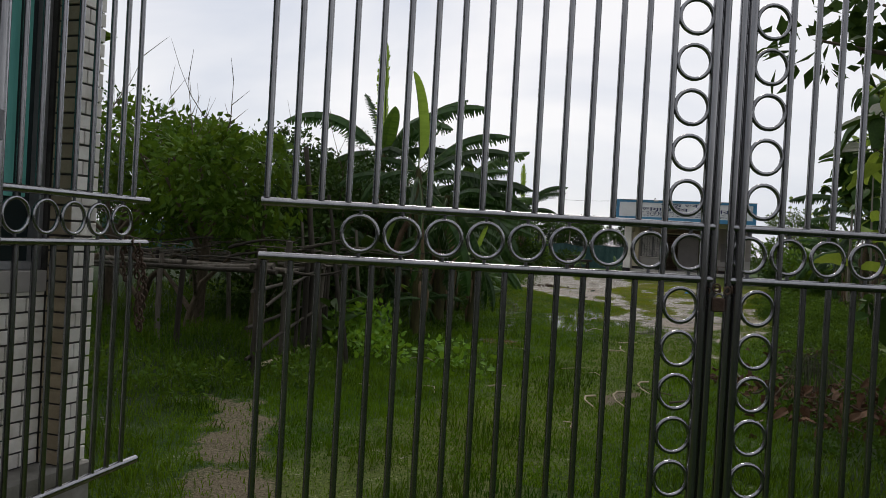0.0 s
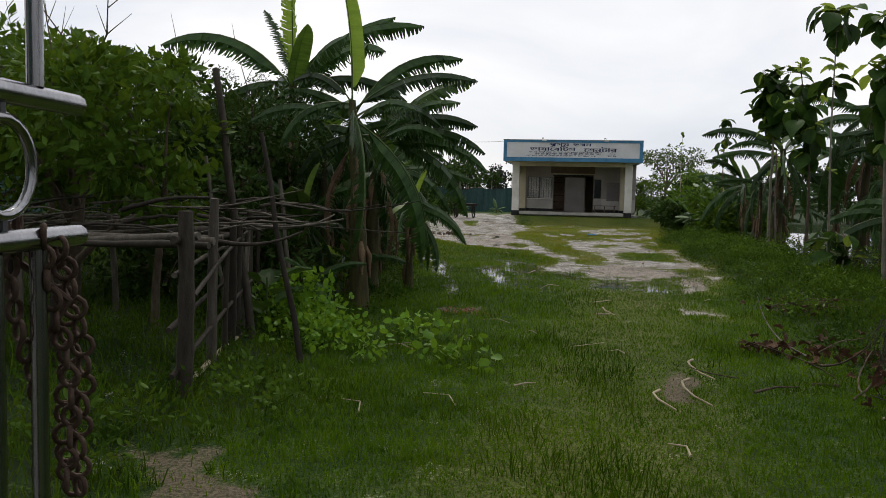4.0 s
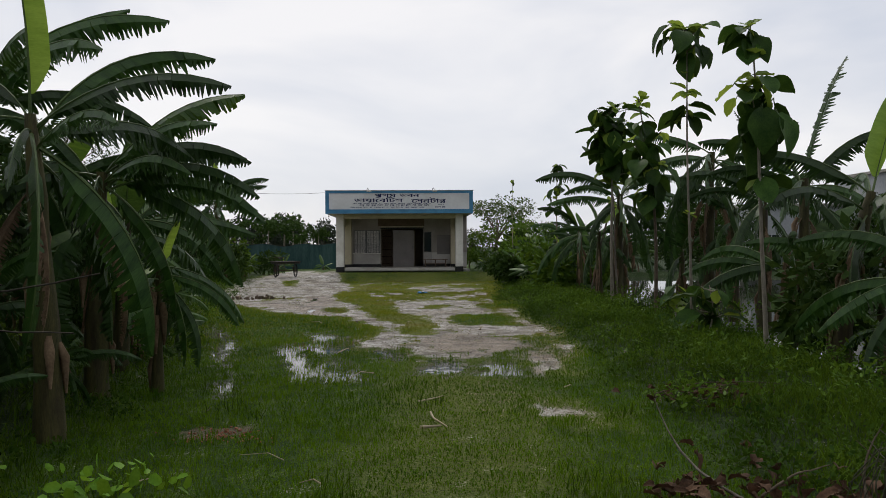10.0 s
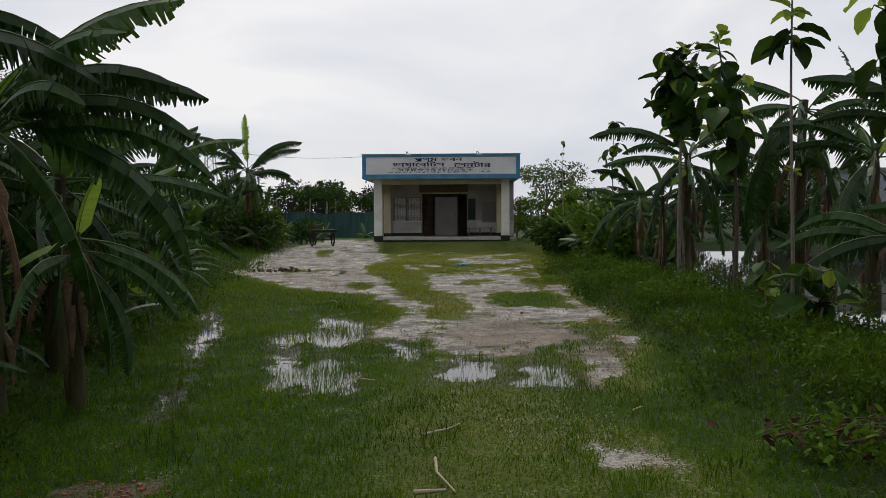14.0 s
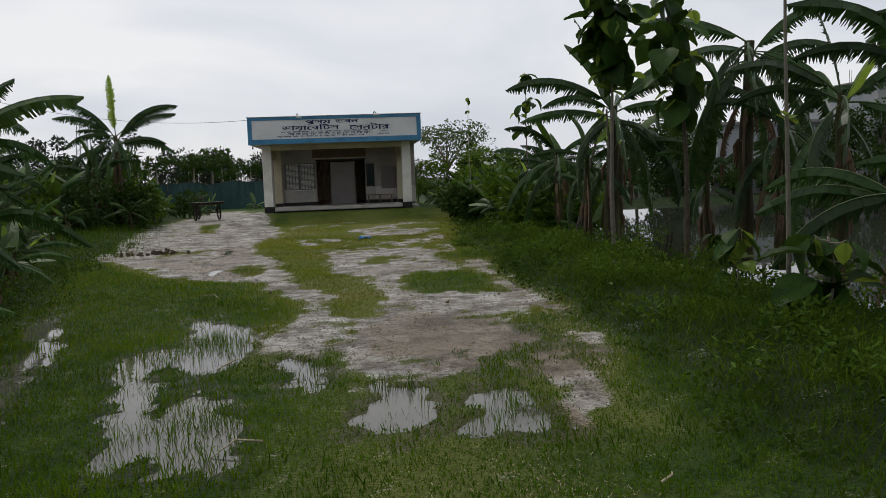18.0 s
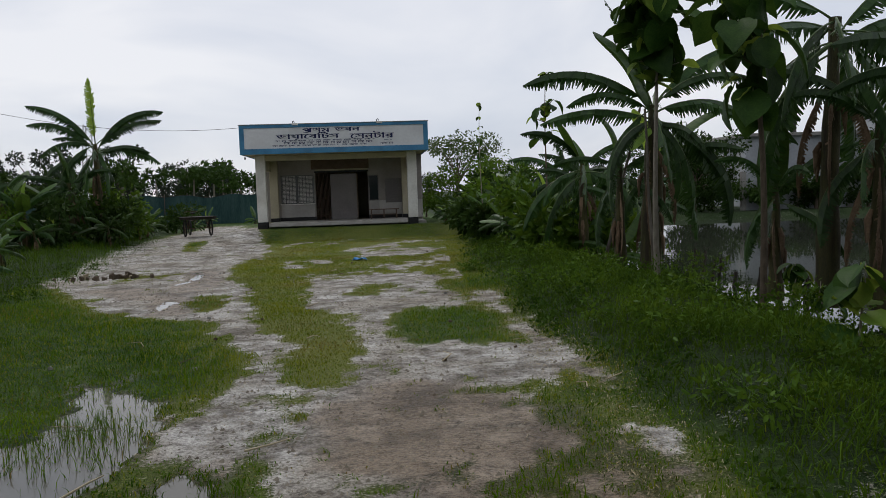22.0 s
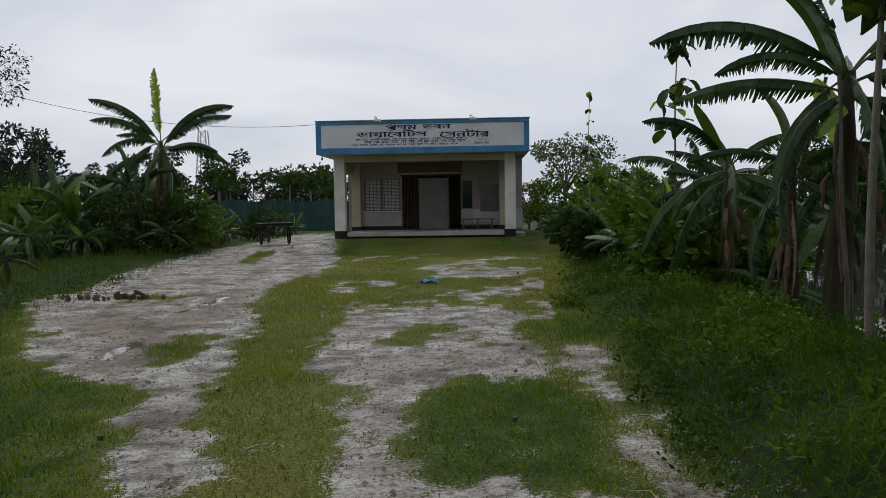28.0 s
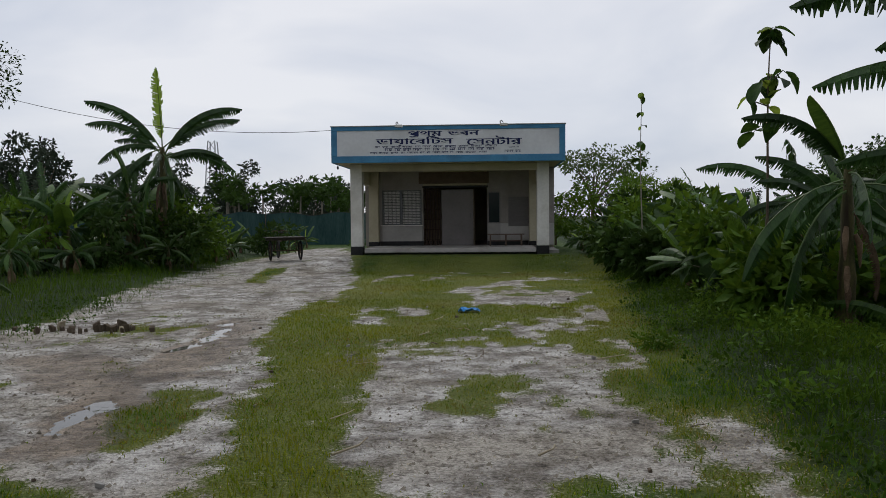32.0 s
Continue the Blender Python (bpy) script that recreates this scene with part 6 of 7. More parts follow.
BUSH = "dense leafy green bush tree beyond the trellis"
tree(BUSH, (-5.0, 9.6, 0), clump_set(1.1, 1.6, 3.1, 10, 300, 1, 0.6), 0.08, 0.15, M_BUSH, 1, bare=5, group="bush trees", aspect=0.45)
tree(BUSH, (-7.4, 10.4, 0), clump_set(1.5, 1.4, 3.3, 11, 330, 2, 0.8), 0.09, 0.15, M_BUSH, 2, bare=4, group="bush trees")
tree(BUSH, (-6.2, 13.0, 0), clump_set(1.5, 1.2, 3.0, 11, 560, 3, 0.8), 0.09, 0.10, M_BUSH_D, 3, bare=4, group="bush trees")
tree(BUSH, (-4.6, 12.6, 0), clump_set(0.9, 1.2, 3.0, 9, 560, 4, 0.65), 0.08, 0.10, M_BUSH_D, 4, bare=2, group="bush trees")
tree(BUSH, (-8.8, 14.5, 0), clump_set(2.0, 1.0, 3.6, 12, 520, 5, 1.0), 0.1, 0.12, M_BUSH_D, 5, bare=2, group="bush trees")
tree(BUSH, (-6.0, 16.5, 0), clump_set(1.5, 0.8, 3.0, 10, 520, 6, 0.9), 0.1, 0.12, M_BUSH_D, 6, group="bush trees")
tree(BUSH, (-11.5, 11.5, 0), clump_set(2.0, 1.0, 4.4, 12, 480, 7, 1.0), 0.1, 0.13, M_BUSH, 7, bare=4, group="bush trees")
tree(BUSH, (-10.5, 19.0, 0), clump_set(2.5, 1.0, 3.8, 12, 480, 8, 1.2), 0.1, 0.14, M_BUSH_D, 8, group="bush trees")
tree(BUSH, (-3.7, 9.0, 0), clump_set(0.6, 1.4, 2.9, 8, 170, 9, 0.42), 0.04, 0.15, M_BUSH, 9, group="bush trees", bare=1)
tree(BUSH, (-5.2, 5.4, 0), clump_set(0.9, 2.3, 4.2, 7, 260, 10, 0.6), 0.09, 0.16, M_BUSH, 10, bare=2, group="bush trees")
tree("leafy tree with fine foliage beside the net", (-16.0, 41.0, 0), clump_set(2.1, 2.6, 7.2, 20, 300, 11, 0.7), 0.13, 0.15, M_BUSH_D, 11, aspect=0.35)
tree("tree with dark overhanging foliage beside the gate", (4.6, 5.0, 0), [(-1.9, 0.6, 3.0, 0.35, 70), (-1.5, 0.9, 3.3, 0.4, 90), (-1.1, 0.4, 3.0, 0.4, 90), (-0.6, 0.2, 3.5, 0.5, 140), (0.2, 0.3, 3.8, 0.6, 200), (0.4, -0.4, 3.3, 0.6, 200), (-0.3, -0.3, 4.0, 0.6, 200)], 0.09, 0.17, M_BUSH_D, 12, bare=3)
for i, (x, y, h_) in enumerate(((5.2, 47, 2.6), (6.6, 52, 3.4), (4.2, 55, 2.4), (8.2, 49.5, 3.0), (9.6, 53, 2.6))):
    tree("leafy shrub behind the clinic", (x, y, 0), clump_set(0.9, 0.6, h_, 9, 300, 40 + i, 0.6), 0.05, 0.15, M_BUSH, 40 + i, group="shrubs behind the clinic", name="shrub", category="shrub")
for i, (x, y, h_) in enumerate(((19.6, 57, 4.6), (21.4, 58, 4.2), (17.4, 56, 3.4), (30.5, 57, 4.4), (33.0, 56, 4.8), (36.0, 54, 5.0), (25.0, 53.2, 1.7), (28.0, 53.3, 1.9), (18.6, 54, 3.6), (22.3, 53.6, 1.7), (31.5, 53.4, 2.2))):
    tree("dark leafy tree on the far bank of the pond", (x, y, 0), clump_set(1.5 if h_ > 3 else 1.0, 0.5, h_, 12, 260, 130 + i, 0.9 if h_ > 3 else 0.5), 0.09, 0.22, M_BUSH_D, 130 + i, group="trees on the far bank")
tree("open-crowned tree with pale leaves behind the clinic", (6.2, 58, 0), clump_set(2.2, 3.0, 4.8, 12, 170, 50, 0.75), 0.1, 0.2, M_PALELEAF, 50)

# leafy undergrowth between the banana plants
THICKET = "dense dark leafy bush among banana plants"
for i, (x, y, w, h_) in enumerate(((-9.2, 40.2, 0.8, 1.7), (-10.8, 39.0, 0.9, 1.8), (-12.4, 40.2, 1.0, 2.0), (-8.2, 41.8, 0.7, 1.5), (-9.0, 43.4, 0.8, 2.4), (-7.9, 43.0, 0.6, 1.9), (-11.0, 44.4, 1.0, 2.2), (-14.2, 42.4, 1.2, 2.4), (-8.6, 46.4, 0.7, 1.4), (-9.6, 49.6, 0.9, 1.5), (-11.6, 36.8, 0.9, 1.5), (-13.6, 38.2, 1.0, 1.8), (-8.0, 51.5, 0.7, 1.0))):
    tree(THICKET, (x, y, 0), clump_set(w, 0.3, h_, 7, 130, 150 + i, 0.5), 0.04, 0.22, M_BUSH if i % 3 else M_BUSH_D, 150 + i, group="bushes on the plot", name="bush", category="bush", aspect=0.42)
# most pond-side bushes take the dark leaf: backlit shade put into their colour
for i, (x, y, w, h_) in enumerate(((5.4, 32.4, 0.7, 1.7), (5.9, 35.2, 0.7, 1.9), (5.3, 37.0, 0.6, 1.6), (6.0, 39.2, 0.8, 2.0), (5.5, 41.4, 0.7, 1.7), (5.2, 43.4, 0.6, 1.5), (6.4, 44.6, 0.8, 2.1), (5.6, 46.2, 0.7, 2.0), (6.3, 30.4, 0.7, 1.7), (7.0, 33.0, 0.8, 2.0), (4.7, 35.0, 0.4, 1.0), (4.6, 38.6, 0.4, 1.0), (5.1, 29.9, 0.5, 1.1), (6.6, 16.3, 0.6, 1.4))):
    tree(THICKET, (x, y, 0), clump_set(w, 0.25, h_, 7, 120, 180 + i, 0.5), 0.03, 0.24, M_BUSH_D if i % 4 else M_BUSH, 180 + i, group="bushes by the pond", name="bush", category="bush", aspect=0.5)
for i, (x, y, w, h_) in enumerate(((-3.6, 11.6, 0.5, 1.5), (-4.4, 13.4, 0.6, 1.8), (-4.4, 10.9, 0.7, 2.2), (-4.6, 18.2, 0.7, 1.4))):
    tree(THICKET, (x, y, 0), clump_set(w, 0.4, h_, 7, 200, 210 + i, 0.48), 0.04, 0.14, M_BUSH_D, 210 + i, group="bushes under the banana plants", name="bush", category="bush", aspect=0.45)

# far woods: three trees copied along the skyline
far = [tree("distant tree of the hazy green skyline", (0, 0, -80), clump_set(2.6, 1.5, 8.0 + i, 9, 190, 60 + i, 1.7), 0.25, 0.55, M_FARLEAF, 60 + i, group="distant trees") for i in range(3)]
r = random.Random(9)
for x, y, s in [(-84 + 2.9 * i, 112 + r.uniform(-8, 10), r.uniform(0.75, 1.2) * (1.0 if i < 13 else 0.62)) for i in range(24)] + [(-48 + 2.6 * i, 92 + r.uniform(-4, 4), r.uniform(0.42, 0.62)) for i in range(18)] + [(-8 + 9 * i, 128 + r.uniform(-8, 12), r.uniform(0.5, 0.75)) for i in range(12)] + [(-40 + 6 * i, 104 + r.uniform(-5, 5), r.uniform(0.36, 0.46)) for i in range(6)] + [(26 + 5.5 * i, 72 + 2.4 * i + r.uniform(-3, 3), r.uniform(0.45, 0.6)) for i in range(4)] + [(34 + 4 * i, 50 - 5 * i, r.uniform(0.6, 0.8)) for i in range(8)] + [(-30 - 2 * i, 62 - 7 * i, r.uniform(0.6, 0.9)) for i in range(8)]:
    copy_thing(r.choice(far), pose(x, y, 0, 0, 0, r.uniform(0, 360)) @ Matrix.Scale(s, 4))
for o in far:
    for c in list(o.children_recursive) + [o]:
        bpy.data.objects.remove(c)


# papaya trees behind the net
def papaya(at, h_, seed):
    r = random.Random(seed)
    ob = thing("papaya_tree", "slim papaya tree with a tuft of lobed leaves", "tree", "papaya trees behind the net", at)
    part("trunk", Geo().tube([(0, 0, -0.1), (0.05, 0, h_ * 0.5), (0.0, 0, h_)], [0.09, 0.07, 0.05], 7), M_PALEBARK, ob, smooth=True)
    cl = [(0.95 * math.cos(a) * r.uniform(0.4, 1), 0.95 * math.sin(a) * r.uniform(0.4, 1), h_ + r.uniform(-0.35, 0.5), 0.32, 26) for a in (k * 0.63 for k in range(9))]
    part("crown", leaf_cloud("crown", cl, 0.42, seed, M_BUSH_D, 0.42), None, ob)
    for c in cl[::2]:
        part("leaf_stalk", Geo().tube([(0, 0, h_ - 0.1), (c[0] * 0.5, c[1] * 0.5, c[2] + 0.05), c[:3]], 0.018, 4), M_RIB, ob)
    return ob


paps = [papaya((0, 0, -60), 3.0 + 0.4 * i, 80 + i) for i in range(3)]
for x, y, s in [(-16.4, 72, 1.15), (-14.6, 74, 1.0), (-15.3, 70, 0.75), (-11.2, 71, 1.0), (-10.2, 73, 1.1), (-9.2, 71, 0.95), (-8.4, 74, 0.9), (-12.4, 75, 0.9), (-7.2, 72, 0.85)] + [(-30 + 2.2 * i + r.uniform(-0.5, 0.5), r.uniform(67, 82), r.uniform(0.7, 1.02)) for i in range(11)]:
    copy_thing(r.choice(paps), pose(x, y, 0, 0, 0, r.uniform(0, 360)) @ Matrix.Scale(s, 4))
for o in paps:
    for c in list(o.children_recursive) + [o]:
        bpy.data.objects.remove(c)


# ---- bamboo fence and trellis by the bushes ----
def pole(parent, name, a, c, r0, r1, mat, bow=0.03, seed=0):
    """A bamboo or stick: slightly bowed, with knots."""
    a, c, rr = Vector(a), Vector(c), random.Random(seed)
    side = Vector((rr.uniform(-1, 1), rr.uniform(-1, 1), rr.uniform(-0.6, 0.6))).normalized() * bow * (c - a).length
    pts, rad, n = [], [], 12
    for i in range(n + 1):
        u = i / n
        pts.append(a.lerp(c, u) + side * math.sin(math.pi * u) + Vector((0, 0, 0.006 * rr.uniform(-1, 1))))
        rad.append((r0 + (r1 - r0) * u) * (1.12 if i % 3 == 1 else 1.0))
    return part(name, Geo().tube(pts, rad, 7), mat, parent, smooth=True)


fence = thing("bamboo_fence", "rickety bamboo fence of posts and lashed poles", "fence")
posts = [(-2.42, 7.15, 1.38, 0.062, 0), (-2.66, 8.1, 1.45, 0.045, 1), (-2.86, 8.9, 1.22, 0.04, 0), (-2.98, 9.3, 1.25, 0.05, 0), (-3.1, 9.8, 1.15, 0.03, 1), (-3.3, 10.3, 1.3, 0.04, 0), (-3.5, 11.0, 1.2, 0.03, 0), (-3.75, 11.8, 1.3, 0.035, 1), (-2.78, 8.6, 1.0, 0.025, 0), (-3.0, 9.5, 0.95, 0.022, 1), (-3.18, 10.0, 1.05, 0.025, 0)]
for i, (x, y, z, rr, pale) in enumerate(posts):
    pole(fence, "post", (x, y, -0.15), (x + 0.03, y, z), rr, rr * 0.85, M_BAMBOO if pale else M_BAMBOO2, 0.01, i)
for i, (a, c, rr) in enumerate((((-2.4, 7.0, 1.18), (-3.8, 12.0, 1.22), 0.03), ((-2.45, 7.1, 0.92), (-3.75, 12.0, 0.95), 0.022), ((-2.5, 7.1, 0.52), (-3.75, 12.0, 0.6), 0.022), ((-2.42, 7.0, 0.22), (-3.3, 10.6, 0.55), 0.02), ((-2.4, 7.3, 0.75), (-3.2, 10.2, 1.1), 0.018))):
    pole(fence, "rail", a, c, rr, rr * 0.7, M_BAMBOO if i == 1 else M_BAMBOO2, 0.03, 30 + i)
prop("thin dark pole leaning on the fence", (-2.05, 8.6, 0), (-2.5, 8.75, 2.05), 0.03, 0.02, M_BAMBOO2)
prop("tall dark bamboo pole by the fence", (-2.85, 9.4, 0), (-3.35, 9.6, 2.75), 0.045, 0.035, M_BAMBOO2)
prop("short pale pole leaning by the banana plants", (-3.0, 11.0, 0), (-3.2, 11.0, 1.65), 0.035, 0.022, M_BAMBOO)
prop("pale stick leaning in the bushes", (-3.6, 10.4, 0), (-3.95, 10.6, 1.9), 0.03, 0.02, M_BAMBOO)
prop("pale stick lying in the grass by the fence", (-2.45, 7.2, 0.10), (-3.1, 9.8, 0.05), 0.025, 0.018, M_STRAW)

trellis = thing("trellis", "low bamboo trellis heaped with dry branches", "trellis")
rr = random.Random(12)
for i, (x, y) in enumerate(((-4.2, 7.8), (-5.6, 8.0), (-6.9, 8.4), (-4.6, 9.8), (-6.0, 10.0), (-7.3, 10.2), (-4.9, 11.4), (-3.7, 7.5))):
    pole(trellis, "post", (x, y, -0.15), (x + rr.uniform(-0.1, 0.1), y, 1.22), 0.035, 0.03, M_BAMBOO2 if i % 3 else M_BAMBOO, 0.02, 50 + i)
for i in range(12):
    y = 7.25 + i * 0.36
    pole(trellis, "cross_pole", (-2.3 - 0.28 * (y - 7) + rr.uniform(-0.1, 0.2), y, 1.10 + rr.uniform(-0.04, 0.08)), (-7.4 + rr.uniform(-0.5, 0.8), y + rr.uniform(-0.4, 0.9), 1.08 + rr.uniform(-0.05, 0.08)), rr.uniform(0.02, 0.038), 0.018, M_BAMBOO if i % 3 else M_BAMBOO2, 0.02, 70 + i)
for i in range(46):
    x, y, z = rr.uniform(-6.8, -2.8), rr.uniform(7.4, 11.0), rr.uniform(1.12, 1.4)
    a = rr.uniform(-0.5, 0.5) + (0 if rr.random() < 0.7 else 1.4)
    ln = rr.uniform(0.6, 1.7)
    pole(trellis, "dry_branch", (x, y, z), (x + ln * math.cos(a), y + ln * math.sin(a), z + rr.uniform(-0.12, 0.2)), rr.uniform(0.006, 0.014), 0.004, M_BAMBOO2 if i % 2 else M_BAMBOO, 0.10, 100 + i)
for i in range(16):  # pale bent branches thrown over the fence's end
    x, y, z = rr.uniform(-4.0, -2.9), rr.uniform(8.0, 11.0), rr.uniform(1.08, 1.35)
    a, ln = rr.uniform(-0.4, 1.2), rr.uniform(0.5, 1.1)
    pole(trellis, "dry_branch", (x, y, z), (x + ln * math.cos(a), y + ln * math.sin(a), z + rr.uniform(-0.15, 0.15)), rr.uniform(0.012, 0.024), 0.008, M_BAMBOO if i % 4 == 0 else M_BAMBOO2, 0.13, 160 + i)
# low dark trunks under the trellis
for i, (x, y) in enumerate(((-5.2, 7.0), (-5.9, 9.3), (-4.8, 9.0), (-6.6, 7.6))):
    ob = thing("climber_stem", "gnarled dark climber stem under the trellis", "shrub", "climber stems", (x, y, 0))
    part("stem", Geo().tube([(0, 0, -0.1), (0.08, 0.05, 0.35), (0.3, 0.0, 0.8), (0.7, 0.1, 1.2)], [0.06, 0.05, 0.04, 0.02], 7), M_BARK, ob, smooth=True)
    part("branch", Geo().tube([(0.1, 0.05, 0.4), (-0.25, 0.1, 0.75), (-0.6, 0.0, 1.18)], [0.04, 0.03, 0.015], 6), M_BARK, ob, smooth=True)
    part("branch", Geo().tube([(0.2, 0.02, 0.62), (0.4, -0.3, 0.9), (0.5, -0.5, 1.2)], [0.03, 0.02, 0.012], 6), M_BARK, ob, smooth=True)


# ---- weeds, brush heap, litter ----
def weed(label, at, w, h_, count, size, mat, seed, name="weed_clump", aspect=0.7):
    r = random.Random(seed)
    ob = thing(name, label, "weeds", "weed clumps", at)
    cl = [(r.uniform(-w, w), r.uniform(-w, w), h_ * r.uniform(0.35, 1), 0.14 * (1 + w), count // 10) for _ in range(10)]
    for c in cl:
        part("stalk", Geo().tube([(c[0] * 0.4, c[1] * 0.4, 0), (c[0], c[1], c[2])], 0.004, 4), M_BUSH, ob)
    part("foliage", leaf_cloud("foliage", cl, size, seed, mat, aspect, 0.0, True), None, ob)
    return ob


WEED = "clump of bright green broad-leaved weeds"
for i, (x, y, w, h_, cnt, s) in enumerate(((-2.3, 9.5, 0.5, 0.26, 420, 0.075), (-1.9, 9.1, 0.4, 0.2, 300, 0.07), (-2.6, 10.2, 0.45, 0.32, 340, 0.08), (-1.1, 9.6, 0.35, 0.16, 60, 0.10), (-0.75, 8.9, 0.25, 0.14, 50, 0.11), (-1.4, 10.3, 0.3, 0.15, 50, 0.09), (-3.0, 10.8, 0.4, 0.45, 300, 0.09))):
    weed(WEED, (x, y, height(x, y)), w, h_, cnt, s, M_WEED, 300 + i)
for i, (x, y, w, h_) in enumerate(((3.4, 13.0, 0.5, 0.2), (3.9, 15.2, 0.5, 0.25), (4.3, 19.6, 0.5, 0.3), (4.0, 23.4, 0.5, 0.3), (4.2, 27.6, 0.6, 0.35), (4.6, 30.5, 0.5, 0.35), (3.2, 28.5, 0.2, 0.14), (4.7, 12.2, 0.6, 0.35), (5.6, 17.6, 0.5, 0.4), (5.6, 20.4, 0.5, 0.4), (5.4, 23.2, 0.5, 0.35), (-3.4, 13.0, 0.5, 0.35), (-3.3, 16.6, 0.5, 0.35), (-4.6, 22.0, 0.5, 0.35), (-5.6, 26.6, 0.5, 0.3), (5.6, 13.9, 0.6, 0.5), (4.4, 16.4, 0.4, 0.18), (3.8, 17.8, 0.35, 0.14), (4.9, 18.4, 0.4, 0.2), (3.9, 21.2, 0.4, 0.16), (4.7, 22.0, 0.4, 0.2), (4.6, 24.8, 0.45, 0.2), (3.7, 25.6, 0.35, 0.14), (5.0, 26.4, 0.4, 0.2), (3.9, 29.4, 0.4, 0.18), (4.4, 32.4, 0.4, 0.2), (4.2, 13.9, 0.4, 0.16), (4.9, 10.8, 0.4, 0.2), (-3.3, 5.6, 0.5, 0.2), (-2.5, 5.9, 0.4, 0.16), (-1.9, 7.3, 0.4, 0.15))):
    weed("low tangle of dark green weeds in the grass", (x, y, height(x, y)), w, h_, 300, 0.07, M_BUSH, 340 + i, aspect=0.4)
w_leaf = [oval_leaf(0.40, 0.26, 0.1 + 0.1 * i, 30 + i, [M_TEAK, M_RIB]) for i in range(2)]
dock = thing("broad_weed", "broad-leaved weed at the fence foot", "weeds", at=(-2.9, 9.9, 0))
for i in range(9):
    lf = part("leaf", w_leaf[i % 2], None, dock)
    lf.matrix_basis = Matrix.LocRotScale(Vector((0.08 * math.cos(i * 2.4), 0.08 * math.sin(i * 2.4), 0.12 + 0.06 * i)), Euler((0, radians(-20 - 5 * (i % 4)), i * 2.4)).to_quaternion(), (1.0,) * 3)
part("stem", Geo().tube([(0, 0, -0.05), (0, 0, 0.6)], 0.012, 5), M_RIB, dock)

brush = thing("brush_heap", "heap of withered branches with curled brown leaves", "brush heap", at=(3.25, 9.0, 0))
rr = random.Random(77)
for i in range(38):
    a, q = rr.uniform(0, 6.28), Vector((rr.uniform(-0.8, 1.3), rr.uniform(-0.9, 1.2), 0.02))
    ln = rr.uniform(0.4, 1.2)
    e = q + Vector((math.cos(a) * ln, math.sin(a) * ln, rr.uniform(0.02, 0.5)))
    pole(brush, "branch", q, e, rr.uniform(0.006, 0.016), 0.003, M_BARK if i % 3 else M_BAMBOO, 0.12, 400 + i)
M_CURL = surface("withered_leaf", (0.03, 0.017, 0.010), (0.125, 0.068, 0.038), 8, 0.9, 0, 0.4, 0.35, thin=0.1)
M_GREYLEAF = surface("grey_withered_leaf", (0.03, 0.034, 0.02), (0.10, 0.10, 0.065), 8, 0.9, 0, 0.4, 0.2, thin=0.1)
curls = [oval_leaf(0.12, 0.08, 0.35 + 0.35 * i, 60 + i, [M_CURL, M_CURL]) for i in range(3)]
for i in range(280):
    lf = part("dry_leaf", curls[i % 3], None, brush)
    u = rr.random()
    x, y = (rr.gauss(0.25, 0.45), rr.gauss(-0.75, 0.45)) if i < 200 else (rr.uniform(-1.2, 0.2), rr.gauss(1.1, 0.3))
    lf.matrix_basis = Matrix.LocRotScale(Vector((x, y, rr.uniform(0.04, 0.42 if i < 200 else 0.15))), Euler((rr.uniform(-1, 1), rr.uniform(-1.2, 1), rr.uniform(0, 6.28))).to_quaternion(), (rr.uniform(0.6, 1.2),) * 3)
for i in range(70):  # withered strands drooping from a bent branch
    a, ln, top = rr.uniform(0, 6.28), rr.uniform(0.06, 0.3), Vector((-0.15 + rr.uniform(-0.06, 0.16), 0.3 + rr.uniform(-0.05, 0.05), rr.uniform(0.36, 0.56)))
    d = Vector((math.cos(a), math.sin(a), 0)) * ln
    part("withered_strand", Geo().tube([top, top + d * 0.6 + Vector((0, 0, rr.uniform(-0.02, 0.06))), top + d * rr.uniform(0.8, 1.1) + Vector((0, 0, rr.uniform(-0.2, -0.06))), top + d * rr.uniform(0.8, 1.3) + Vector((0, 0, rr.uniform(-0.42, -0.2)))], [0.003, 0.004, 0.004, 0.002], 4), M_GREYLEAF, brush)
brush2 = thing("brush_heap", "small heap of withered brown leaves in the grass", "brush heap", at=(3.35, 12.9, 0.05))
for i in range(40):
    lf = part("dry_leaf", curls[i % 3], None, brush2)
    lf.matrix_basis = Matrix.LocRotScale(Vector((rr.gauss(0, 0.35), rr.gauss(0, 0.18), rr.uniform(0.03, 0.2))), Euler((rr.uniform(-1, 1), rr.uniform(-1.2, 1), rr.uniform(0, 6.28))).to_quaternion(), (rr.uniform(0.5, 1.0),) * 3)
for i in range(8):
    pole(brush2, "branch", (rr.uniform(-0.6, 0.4), rr.uniform(-0.2, 0.2), 0.03), (rr.uniform(-0.6, 0.8), rr.uniform(-0.3, 0.3), rr.uniform(0.05, 0.3)), 0.008, 0.003, M_BARK, 0.1, 460 + i)


def stick(label, pts, rad, mat, cat="stick"):
    a = Vector(pts[0])
    ob = thing("stick", label, cat, "sticks on the ground", (a.x, a.y, 0))
    q = [Vector((p[0] - a.x, p[1] - a.y, height(p[0], p[1]) + p[2])) for p in pts]
    part("stick", Geo().tube(q, [rad * (1 - 0.5 * i / (len(q) - 1)) for i in range(len(q))], 6), mat, ob, smooth=True)


